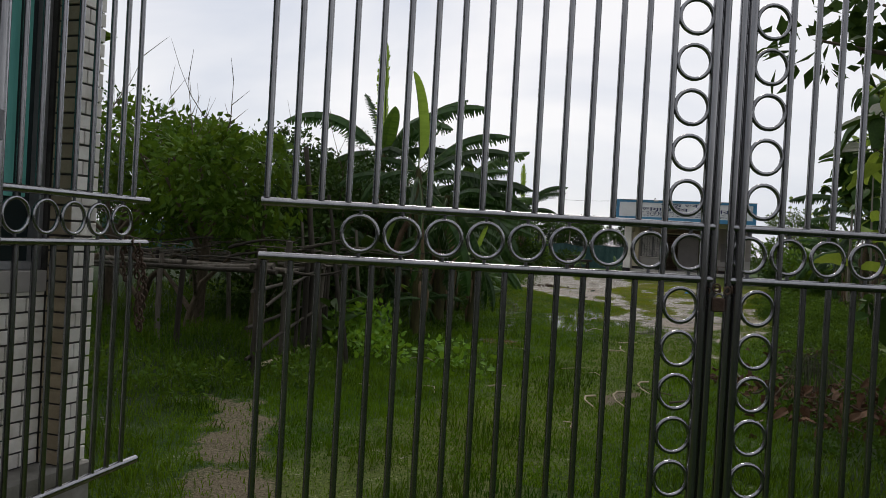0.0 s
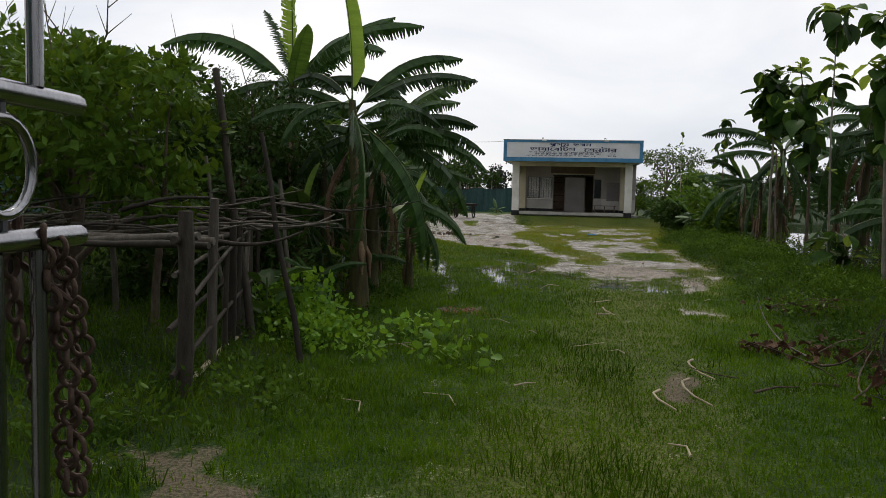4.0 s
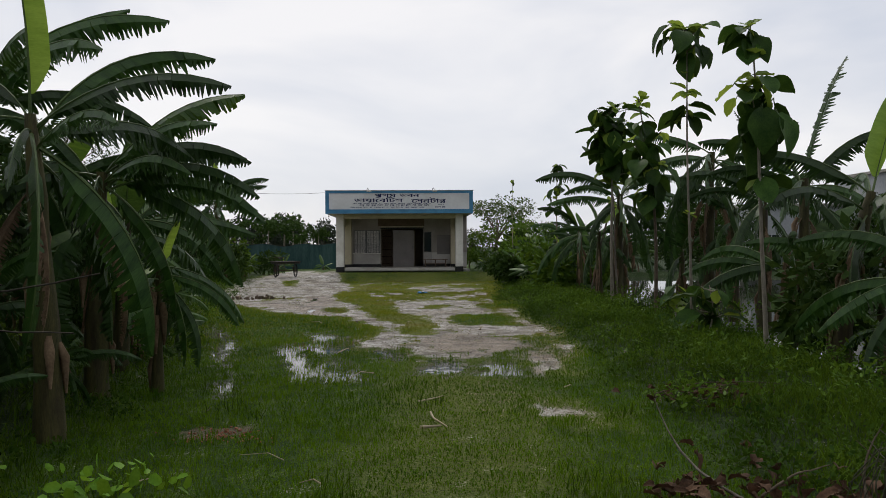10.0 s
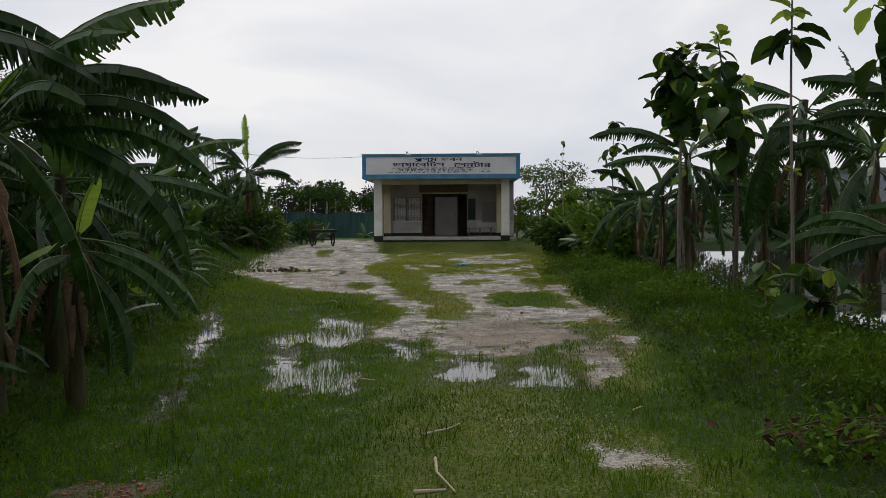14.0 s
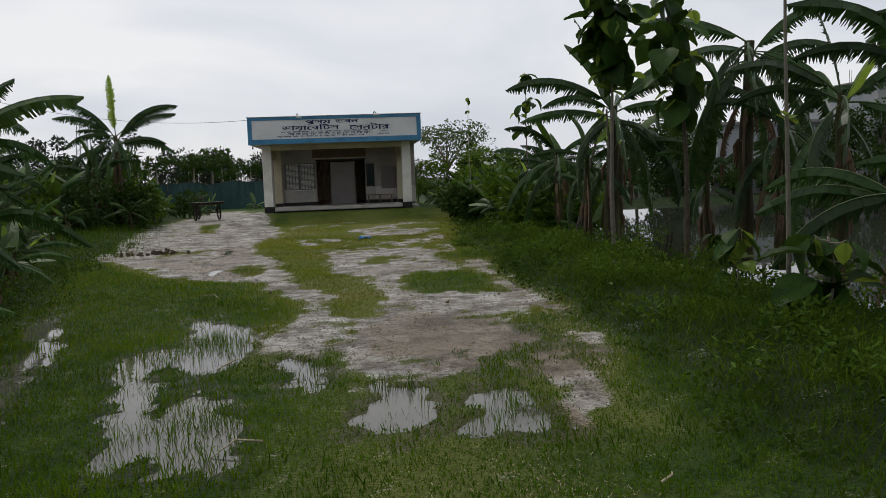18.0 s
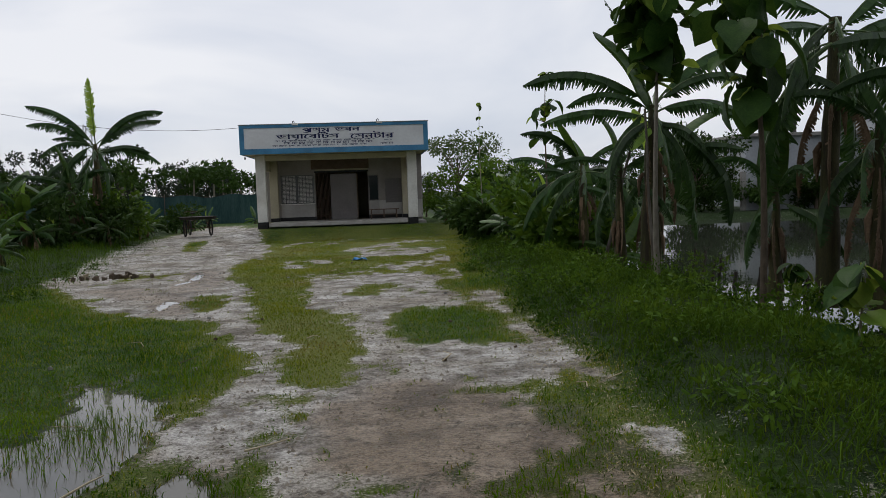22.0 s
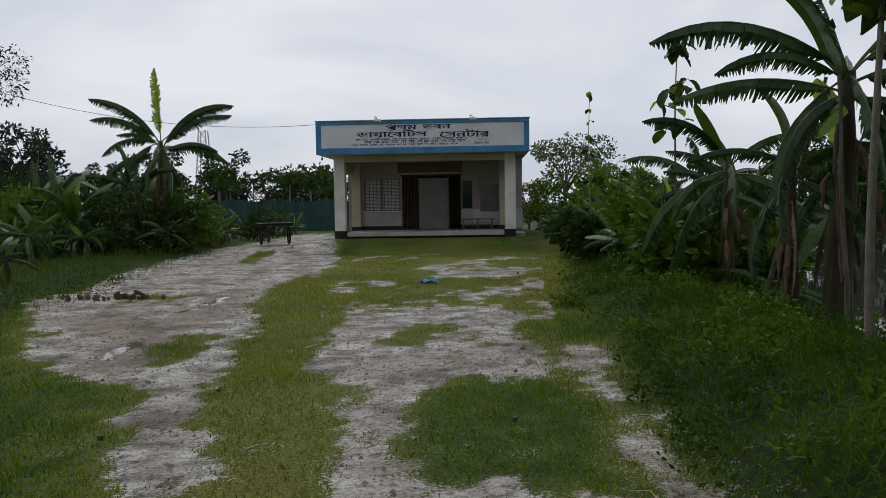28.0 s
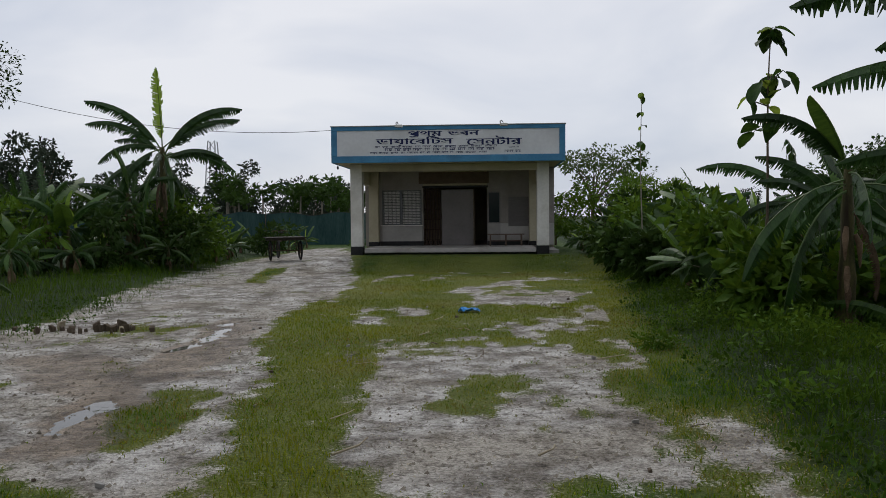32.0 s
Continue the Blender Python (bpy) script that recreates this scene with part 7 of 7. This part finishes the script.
stick("curved pale peeled stick lying on the grass", [(1.44, 9.45, 0.05), (1.37, 9.25, 0.07), (1.36, 9.05, 0.08), (1.42, 8.88, 0.06), (1.52, 8.75, 0.04)], 0.012, M_STRAW)
stick("curved pale peeled stick lying on the grass", [(1.30, 8.65, 0.05), (1.21, 8.4, 0.08), (1.20, 8.2, 0.08), (1.25, 8.02, 0.06), (1.36, 7.85, 0.04)], 0.013, M_STRAW)
stick("curved pale peeled stick lying on the grass", [(1.02, 8.2, 0.05), (0.95, 8.0, 0.07), (0.97, 7.82, 0.07), (1.08, 7.66, 0.04)], 0.012, M_STRAW)
stick("thin dark stick lying in the grass", [(1.75, 8.35, 0.04), (1.95, 8.5, 0.06), (2.15, 8.6, 0.05)], 0.012, M_BARK)
stick("thin stick lying on the grass", [(0.72, 12.7, 0.04), (0.74, 12.4, 0.05), (0.85, 12.1, 0.04)], 0.012, M_STRAW)
stick("thin pale stick lying on the grass", [(0.62, 12.08, 0.04), (0.8, 12.1, 0.05)], 0.016, M_STRAW)
for i in range(46):
    x, y, a, ln = rr.uniform(-1.5, 3.2), rr.uniform(6.5, 33), rr.uniform(0, 3.14), rr.uniform(0.12, 0.45)
    stick("thin dry twig on the ground", [(x, y, 0.03), (x + 0.5 * ln * math.cos(a), y + 0.5 * ln * math.sin(a), 0.05), (x + ln * math.cos(a + 0.4), y + ln * math.sin(a + 0.4), 0.03)], rr.uniform(0.004, 0.009), rr.choice((M_STRAW, M_BARK, M_STRAW)))


def lump(r, mat, name, parent, at, flat=0.6, seed=0):
    """A rough broken piece."""
    q = random.Random(seed)
    g = Geo().box(-r, r, -r * 0.7, r * 0.7, 0, r * flat * 1.6)
    g.v = [(x * q.uniform(0.6, 1.1), y * q.uniform(0.6, 1.1), z * q.uniform(0.6, 1.1)) for x, y, z in g.v]
    o = part(name, g, mat, parent, bevel=r * 0.12)
    o.matrix_basis = pose(*at, q.uniform(-15, 15), q.uniform(-15, 15), q.uniform(0, 360))
    return o


rub = thing("rubble_heap", "low heap of broken stumps and rubble on the track", "rubble", at=(-4.2, 29.9, 0))
for i in range(26):
    lump(rr.uniform(0.022, 0.062), M_BARK if i % 9 else M_STRAW, "lump", rub, (rr.gauss(0, 0.5), rr.gauss(0, 0.12), -0.01), 1.5, 500 + i)
bricks = thing("brick_rubble", "scatter of broken red brick chips in the grass", "rubble", at=(-1.1, 12.05, 0))
for i in range(90):
    x, y = rr.gauss(0, 0.2), rr.gauss(0, 0.16)
    lump(rr.uniform(0.007, 0.02), M_BRICK, "chip", bricks, (x, y, 0.0), 0.6, 540 + i)
bag = thing("plastic_bag", "crumpled blue plastic sheet on the ground", "litter", at=(0.92, 32.0, 0.0))
bg = Geo()
bv = [(-0.18 + 0.045 * i, -0.1 + 0.05 * j, 0.02 + rr.uniform(0, 0.065) * (0 < i < 8)) for j in range(5) for i in range(9)]
bg.add(bv, [(j * 9 + i, j * 9 + i + 1, (j + 1) * 9 + i + 1, (j + 1) * 9 + i) for j in range(4) for i in range(8)])
o = part("sheet", bg, M_BAG, bag)
for i in range(30):
    x, y = rr.uniform(-2.5, 3), rr.uniform(20, 36)
    ob = thing("clod", "small clod of soil on the yard", "clod", "clods and stones", (x, y, height(x, y)))
    lump(rr.uniform(0.012, 0.03), rr.choice((M_CONC, M_BARK)), "lump", ob, (0, 0, 0), 0.8, 620 + i)

# ---- flatbed cart ----
cart = thing("flatbed_cart", "wooden flatbed cycle cart with spoked wheels, parked", "cart", at=(-6.1, 47.4, 0.02), rz=24)
cart.scale = (0.96, 0.96, 1.04)
for i in range(8):
    part("deck_plank", Geo().box(-0.72, 0.72, -0.62 + i * 0.16, -0.47 + i * 0.16, 0.78, 0.81), M_BAMBOO2, cart, bevel=0.004)
for x in (-0.62, 0.62):
    part("side_rail", Geo().box(x - 0.03, x + 0.03, -0.6, 0.66, 0.69, 0.778), M_BAMBOO2, cart, bevel=0.004)
for y in (-0.55, 0.6):
    part("cross_rail", Geo().box(-0.585, 0.585, y - 0.03, y + 0.03, 0.70, 0.775), M_BAMBOO2, cart, bevel=0.004)
part("axle", Geo().tube([(-0.6, 0, 0.34), (0.6, 0, 0.34)], 0.018, 8), M_RUST, cart)
for x in (-0.42, 0.42):
    for y in (-0.3, 0.3):
        part("spring_strut", Geo().tube([(x, 0, 0.34), (x, y, 0.7)], 0.016, 6), M_RUST, cart)
for x in (-0.56, 0.56):
    wheel = part("wheel", Geo().tube([(x - 0.05, 0, 0.34), (x + 0.05, 0, 0.34)], 0.035, 10), M_RUST, cart)
    part("tyre", Geo().ring((x, 0, 0.34), (0, 1, 0), (0, 0, 1), 0.31, 0.036, 32, 8), M_RUBBER, wheel, smooth=True)
    part("rim", Geo().ring((x, 0, 0.34), (0, 1, 0), (0, 0, 1), 0.288, 0.012, 32, 6), M_RUST, wheel, smooth=True)
    for k_ in range(14):
        a = 2 * math.pi * k_ / 14
        part("spoke", Geo().tube([(x, 0, 0.34), (x, 0.285 * math.cos(a), 0.34 + 0.285 * math.sin(a))], 0.004, 4), M_RUST, wheel)
part("front_frame", Geo().tube([(0, 0.6, 0.70), (0, 1.1, 0.62), (0, 1.6, 0.68), (0, 1.75, 0.36)], 0.022, 7), M_RUST, cart, smooth=True)
part("front_wheel", Geo().ring((0, 1.75, 0.34), (0, 1, 0), (0, 0, 1), 0.31, 0.036, 32, 8), M_RUBBER, cart, smooth=True)
part("handlebar", Geo().tube([(-0.3, 1.3, 0.98), (-0.1, 1.5, 1.02), (0, 1.58, 0.98), (0.1, 1.5, 1.02), (0.3, 1.3, 0.98)], 0.014, 6), M_RUST, cart, smooth=True)
part("saddle", Geo().box(-0.09, 0.09, 0.85, 1.08, 0.92, 0.98), M_BLACK, cart, bevel=0.02)
part("seat_post", Geo().tube([(0, 0.97, 0.92), (0, 1.0, 0.62)], 0.014, 6), M_RUST, cart)

# ---- green net fence ----
net = thing("net_fence", "sagging dark green net fence on bamboo stakes", "fence")
xs = np.linspace(-34, -4.6, 22)
for i, x in enumerate(xs):
    part("stake", Geo().tube([(x, 64, -0.2), (x + 0.03, 64, 2.0)], 0.03, 6), M_BAMBOO, net)
nxs = np.linspace(-34, -4.6, 240)
nv = [(x, 63.96 + 0.07 * math.sin(x * 2.1) + 0.04 * math.sin(x * 5.3), z * (1 + 0.04 * math.sin(x * 2.3) + 0.03 * math.sin(x * 0.9))) for z in (0.0, 0.45, 0.9, 1.35, 1.8) for x in nxs]
ng = Geo().add(nv, [(j * 240 + i, j * 240 + i + 1, (j + 1) * 240 + i + 1, (j + 1) * 240 + i) for j in range(4) for i in range(239)])
part("net", ng, M_NET, net, smooth=True)
part("top_cord", Geo().tube([(x, 63.95, 1.8 * (1 + 0.04 * math.sin(x * 2.3) + 0.03 * math.sin(x * 0.9))) for x in nxs], 0.012, 4), M_CABLE, net)
net2 = thing("net_fence", "side run of the dark green net fence", "fence")
nys = np.linspace(30, 64, 200)
nv = [(-17.5 - 0.25 * (64 - y) + 0.06 * math.sin(y * 2.2), y, z * (1 + 0.05 * math.sin(y * 1.7))) for z in (0.0, 0.6, 1.2, 1.75) for y in nys]
part("net", Geo().add(nv, [(j * 200 + i, j * 200 + i + 1, (j + 1) * 200 + i + 1, (j + 1) * 200 + i) for j in range(3) for i in range(199)]), M_NET, net2, smooth=True)
for y in np.linspace(30, 64, 16):
    part("stake", Geo().tube([(-17.5 - 0.25 * (64 - y), y, -0.2), (-17.5 - 0.25 * (64 - y), y, 1.95)], 0.03, 6), M_BAMBOO, net2)

# ---- pylon, far houses, pond wall ----
pyl = thing("lattice_pylon", "thin distant steel lattice mast", "pylon", at=(-38, 130, 0))
for sx in (-1, 1):
    for sy in (-1, 1):
        part("leg", Geo().tube([(sx * 1.2, sy * 1.2, 0), (sx * 0.5, sy * 0.5, 12.5)], 0.09, 4), M_ALU, pyl)
for j in range(9):
    z0, z1 = j * 1.4, (j + 1) * 1.4
    w0, w1 = 1.2 - 0.7 * z0 / 12.5, 1.2 - 0.7 * z1 / 12.5
    part("brace", Geo().tube([(-w0, -w0, z0), (w1, -w1, z1)], 0.05, 4), M_ALU, pyl)
    part("brace", Geo().tube([(w0, -w0, z0), (-w1, -w1, z1)], 0.05, 4), M_ALU, pyl)


def far_house(label, at, w, d, h_, seed):
    ob = thing("far_house", label, "house", "houses beyond the pond", at)
    part("wall", Geo().box(-w / 2, w / 2, 0, d, -0.3, h_), M_HOUSE, ob)
    part("roof", Geo().box(-w / 2 - 0.3, w / 2 + 0.3, -0.3, d + 0.3, h_ + 0.002, h_ + 0.2), M_CONC, ob)
    for j in range(int(h_ // 3)):
        for i in range(int(w // 3)):
            x = -w / 2 + 1.5 + i * 3
            wd = part("window", Geo().box(x - 0.55, x + 0.55, -0.03, -0.004, 1.0 + 3 * j, 2.3 + 3 * j), M_GLASS, ob)
            part("frame", Geo().box(x - 0.03, x + 0.03, -0.05, -0.031, 1.0 + 3 * j, 2.3 + 3 * j), M_ALU, wd)
            part("sill", Geo().box(x - 0.65, x + 0.65, -0.12, -0.004, 0.9 + 3 * j, 0.996 + 3 * j), M_CONC, wd)
    for i in range(int(w // 3) + 1):
        x = -w / 2 + 0.2 + i * 3 * (w - 0.4) / max(3 * int(w // 3), 1)
        st = part("roof_stub", Geo().box(x - 0.09, x + 0.09, 0.05, 0.23, h_ + 0.202, h_ + 1.9), M_DARKWALL, ob, "bare concrete column stub")
        for q in (-0.06, 0.06):
            part("rebar", Geo().tube([(x + q, 0.15, h_ + 1.9), (x + q * 1.4, 0.15, h_ + 3.4)], 0.018, 4), M_RUST, st)
    return ob


far_house("unfinished white house with column stubs on the roof", (29.2, 60, 0), 9.5, 8, 4.3, 1)
far_house("white two-storey house beyond the pond", (38, 57, 0), 9, 8, 6.6, 2)
pw = thing("pond_wall", "grey panelled boundary wall along the far bank", "wall")
for i in range(11):
    x = 21.4 + i * 1.5
    part("panel", Geo().box(x, x + 1.42, 54.0, 54.12, -0.2, 1.95), M_HOUSE, pw)
    part("pier", Geo().box(x - 0.16, x + 0.08 - 0.002, 53.9, 54.2, -0.2, 2.1), M_CONC, pw, bevel=0.01)


# ---- grass ----
def blades(name, label, x, y, h_, width, lean, mat, seed):
    """Curved three-sided blades of grass at the places x, y, in one mesh."""
    r = np.random.default_rng(seed)
    m = len(x)
    z = ground_z(x, y) - 0.004
    a, t = r.uniform(0, 2 * np.pi, m), r.uniform(0, 2 * np.pi, m)
    ln = h_ * lean * r.uniform(0.1, 1.0, m)
    wx, wy = np.cos(a) * width / 2, np.sin(a) * width / 2
    lx, ly = np.cos(t) * ln, np.sin(t) * ln
    base = np.stack([x, y, z], 1)
    wv = np.stack([wx, wy, 0 * wx], 1)
    mid = base + np.stack([lx * 0.3, ly * 0.3, h_ * 0.6], 1)
    tip = base + np.stack([lx, ly, h_ * (1 - 0.35 * (ln / (h_ + 1e-6)) ** 2)], 1)
    v = np.stack([base - wv, base + wv, mid + wv * 0.75, mid - wv * 0.75, tip], 1).reshape(-1, 3)
    k = np.arange(m) * 5
    me = bulk(name, v, np.stack([k, k + 1, k + 2, k + 3], 1), mat, np.stack([k + 3, k + 2, k + 4], 1))
    tagged(new(name, me), label, "grass", kind="stuff")


def scatter(n, x0, x1, y0, y1, seed, power=1.0):
    r = np.random.default_rng(seed)
    return r.uniform(x0, x1, n), y0 + (y1 - y0) * r.uniform(0, 1, n) ** power, r


x, y, r_ = scatter(370000, -6, 5, 2.0, 43, 1, 1.6)
inside = (x > left_edge(y) - 0.6) & (x < right_edge(y) + 0.6)
bare = np.maximum(np.maximum(mud_at(x, y) * 1.15, 0.85 * earth_at(x, y)), pool_at(x, y) * (0.3 + 0.75 * smooth01(fbm(x * 2.6, y * 1.6, 95, 3), 0.4, 0.62)))
patch = fbm(x * 1.1, y * 1.1, 21)
tufted = smooth01(fbm(x * 2.6, y * 2.6, 91, 3), 0.55, 0.75) * 0.5
inside &= r_.uniform(0, 1, len(x)) > 0.75 * shaded_lush_at(x, y)
keep = inside & (r_.uniform(0, 1, len(x)) > bare * (1.1 - tufted) * 0.88 + 0.35 * smooth01(mud_raw(x, y), -0.3, 0.05)) & (r_.uniform(0, 1, len(x)) < 0.35 + 1.1 * patch)
x, y = x[keep], y[keep]
tuft = 0.024 + 0.06 * fbm(x * 0.9, y * 0.9, 33) ** 1.3 + 0.05 * smooth01(fbm(x * 2.2, y * 2.2, 34), 0.56, 0.72)
trod = smooth01(1.1 - np.abs(x - np.interp(y, [4, 10, 16, 24], [0.2, 0.9, 1.1, 1.1])), 0, 0.9)
edge_ = 1 - 0.6 * smooth01(mud_raw(x, y), -0.25, 0.1)
rise = tuft * edge_ * (1 + 0.9 * pool_at(x, y)) * np.random.default_rng(2).uniform(0.5, 1.4, len(x)) * (1 - 0.5 * trod)
yel = smooth01(y, 15.5, 20.5) * (0.35 + 0.9 * worn_at(x, y)) > np.random.default_rng(4).uniform(0, 1, len(x))
blades("lawn_grass", "short green lawn grass", x[~yel], y[~yel], rise[~yel], 0.0075, 1.1, M_GRASS, 3)
blades("worn_grass", "short worn yellow-green grass", x[yel], y[yel], rise[yel] * 0.8, 0.0075, 1.2, M_GRASS_Y, 9)

# thin grass standing in the pools
x, y, r_ = scatter(90000, -4.0, 2.3, 13.5, 22, 35, 1.1)
keep = (pool_at(x, y) > 0.2) & (r_.uniform(0, 1, len(x)) < 0.4 * smooth01(fbm(x * 2.8, y * 1.4, 96, 3), 0.48, 0.7) + 0.02)
x, y = x[keep], y[keep]
blades("pool_grass", "thin green grass standing in the puddles", x, y, r_.uniform(0.07, 0.19, len(x)), 0.006, 0.7, M_GRASS, 36)

# fine short turf between the longer blades
x, y, r_ = scatter(240000, -4.5, 3.6, 5.0, 34, 31, 1.3)
keep = (x > left_edge(y)) & (x < right_edge(y) + 0.3) & (r_.uniform(0, 1, len(x)) > 1.05 * mud_at(x, y)) & (pool_at(x, y) < 0.3) & (r_.uniform(0, 1, len(x)) > earth_at(x, y)) & (r_.uniform(0, 1, len(x)) < 0.45 + 0.8 * fbm(x * 2.4, y * 2.4, 97, 3))
x, y = x[keep], y[keep]
short = r_.uniform(0.012, 0.04, len(x)) * (0.6 + 0.9 * fbm(x * 3, y * 3, 98, 2))
yel = smooth01(y, 15.5, 20.5) * (0.2 + 0.8 * worn_at(x, y)) > r_.uniform(0, 1, len(x))
blades("turf", "fine short green turf of the yard", x[~yel], y[~yel], short[~yel], 0.009, 1.6, M_GRASS, 32)
blades("worn_turf", "fine short yellowed turf of the yard", x[yel], y[yel], short[yel], 0.009, 1.6, M_GRASS_Y, 33)

x, y, r_ = scatter(60000, -5, 5, 3.0, 15, 15, 1.3)
clump = smooth01(fbm(x * 1.6, y * 1.6, 51, 3), 0.46, 0.66)
keep = (r_.uniform(0, 1, len(x)) < clump * (1 - 0.8 * smooth01(y, 9, 15))) & (r_.uniform(0, 1, len(x)) > 1.2 * earth_at(x, y)) & (np.abs(x - 1.2) > 0.35) & (x > left_edge(y) - 1.5) & (x < right_edge(y) + 1)
x, y = x[keep], y[keep]
blades("lawn_tufts", "longer arching green tufts in the lawn", x, y, r_.uniform(0.06, 0.17, len(x)), 0.0085, 1.3, M_VERGE, 16)

x, y, r_ = scatter(110000, 2.4, 7.6, 3.4, 46, 5, 1.25)
keep = (r_.uniform(0, 1, len(x)) < (shaded_lush_at(x, y) + 0.04) * smooth01(y, 2.0, 4.5) * smooth01(46 - y, 0, 3)) & (pond_at(x, y) < 0.45) & (r_.uniform(0, 1, len(x)) > 1.3 * mud_at(x, y))
x, y = x[keep], y[keep]
hh = (0.05 + 0.30 * fbm(x * 0.8, y * 0.8, 41) ** 1.3 + 0.22 * smooth01(fbm(x * 1.5, y * 1.5, 46, 2), 0.5, 0.7)) * smooth01(x - right_edge(y), -0.2, 1.6) * smooth01(6.1 - x, 0, 1.5) * (0.55 + 0.9 * fbm(x * 2.6, y * 2.6, 43, 2)) + 0.04
blades("tall_grass", "tall lush green verge grass toward the pond", x, y, 0.72 * hh * r_.uniform(0.5, 1.3, len(x)), 0.009, 1.7, M_VERGE, 6)

x, y, r_ = scatter(75000, -11, -0.4, 2.0, 50, 7, 1.3)
keep = (x < left_edge(y) + 0.3 + 0.25 * r_.normal(size=len(x))) & (r_.uniform(0, 1, len(x)) < smooth01(x, -11, -8) * smooth01(y, 2.0, 4.5) * smooth01(50 - y, 0, 4)) & (r_.uniform(0, 1, len(x)) > earth_at(x, y))
x, y = x[keep], y[keep]
hh = (0.08 + 0.26 * fbm(x * 0.8, y * 0.8, 44) ** 1.2) * smooth01(left_edge(y) - x, -0.4, 1.2) + 0.07
blades("tall_grass", "tall green verge grass under the banana plants", x, y, hh * r_.uniform(0.5, 1.25, len(x)), 0.009, 1.4, M_VERGE, 8)


# dry straw lying along the path by the verge and on the worn ground
x, y, r_ = scatter(80000, -1.0, 3.6, 11.5, 33, 41, 1.2)
strewn = smooth01(inside_of(x, y, [BARE_PATH]), -0.25, 0.1) + 0.10 * smooth01(mud_raw(x, y), -0.3, 0.0) + 0.7 * smooth01(1.0 - np.hypot((x - 1.6) / 0.7, (y - 13.7) / 1.3), 0, 0.6)
keep = r_.uniform(0, 1, len(x)) < 0.8 * strewn * (0.4 + fbm(x * 3, y * 3, 99, 2)) * (pool_at(x, y) < 0.3)
x, y = x[keep], y[keep]
blades("straw_litter", "dry pale straw strewn along the path", x, y, r_.uniform(0.012, 0.03, len(x)), 0.006, 5.0, M_STRAW, 42)

# low leafy weeds creeping through the verges
def creepers(name, label, x0, x1, y0, y1, count, seed, test):
    r = np.random.default_rng(seed)
    px, py = r.uniform(x0, x1, count), y0 + (y1 - y0) * r.uniform(0, 1, count) ** 1.25
    ok = test(px, py) * (0.25 + 1.3 * smooth01(fbm(px * 1.3, py * 1.3, seed, 3), 0.4, 0.65)) > r.uniform(0, 1, count)
    px, py = px[ok], py[ok]
    pz, rad = ground_z(px, py), r.uniform(0.07, 0.2, len(px))
    cl = [(a, c, z + q * 0.6, q, 26) for a, c, z, q in zip(px, py, pz, rad)]
    tagged(new(name, leaf_cloud(name, cl, 0.055, seed, M_CREEPER, 0.5, -0.2)), label, "weeds", kind="stuff")


M_CREEPER = surface("creeping_weed_leaf", (0.012, 0.042, 0.004), (0.062, 0.125, 0.012), 1.3, 0.6, 0, 0, 0.1, thin=0.25, spec=0.05)
creepers("verge_weeds", "low leafy weeds on the grassy verge", 2.6, 6.2, 6.5, 44, 2500, 301, lambda a, c: shaded_lush_at(a, c) * (pond_at(a, c) < 0.3))
creepers("verge_weeds", "low leafy weeds under the banana plants", -6.5, -1.0, 4.5, 34, 1500, 302, lambda a, c: smooth01(left_edge(c) + 0.5 - a, 0, 0.8) * (1 - earth_at(a, c)))

# crumbs of soil and dry bits on the bare ground
x, y, r_ = scatter(60000, -6, 4, 5, 42, 11, 1.3)
keep = mud_at(x, y) > r_.uniform(0.3, 1, len(x))
x, y = x[keep], y[keep]
m_ = len(x)
sz = 0.006 + 0.02 * r_.uniform(0, 1, m_) ** 4
c_ = np.stack([x, y, ground_z(x, y)], 1)
th = r_.uniform(0, 6.28, m_)
vs = [c_ + np.stack([np.cos(th + q) * sz * w, np.sin(th + q) * sz, 0 * sz - 0.002], 1) for q, w in ((0, 1.3), (2.1, 0.8), (4.2, 1.0))] + [c_ + np.stack([sz * 0.2, sz * 0.1, sz * 0.9], 1)]
v = np.stack(vs, 1).reshape(-1, 3)
k = np.arange(m_) * 4
tr = np.concatenate([np.stack([k, k + 1, k + 3], 1), np.stack([k + 1, k + 2, k + 3], 1), np.stack([k + 2, k, k + 3], 1)])
M_CRUMB = surface("soil_crumb", (0.07, 0.055, 0.04), (0.30, 0.27, 0.22), 1.2, 0.95, 0, 0, 0.0, spec=0.1)
tagged(new("soil_crumbs", bulk("soil_crumbs", v, np.zeros((0, 4), int), M_CRUMB, tr, smooth=False)), "crumbs of soil and dry bits on bare silt", "soil", kind="stuff")
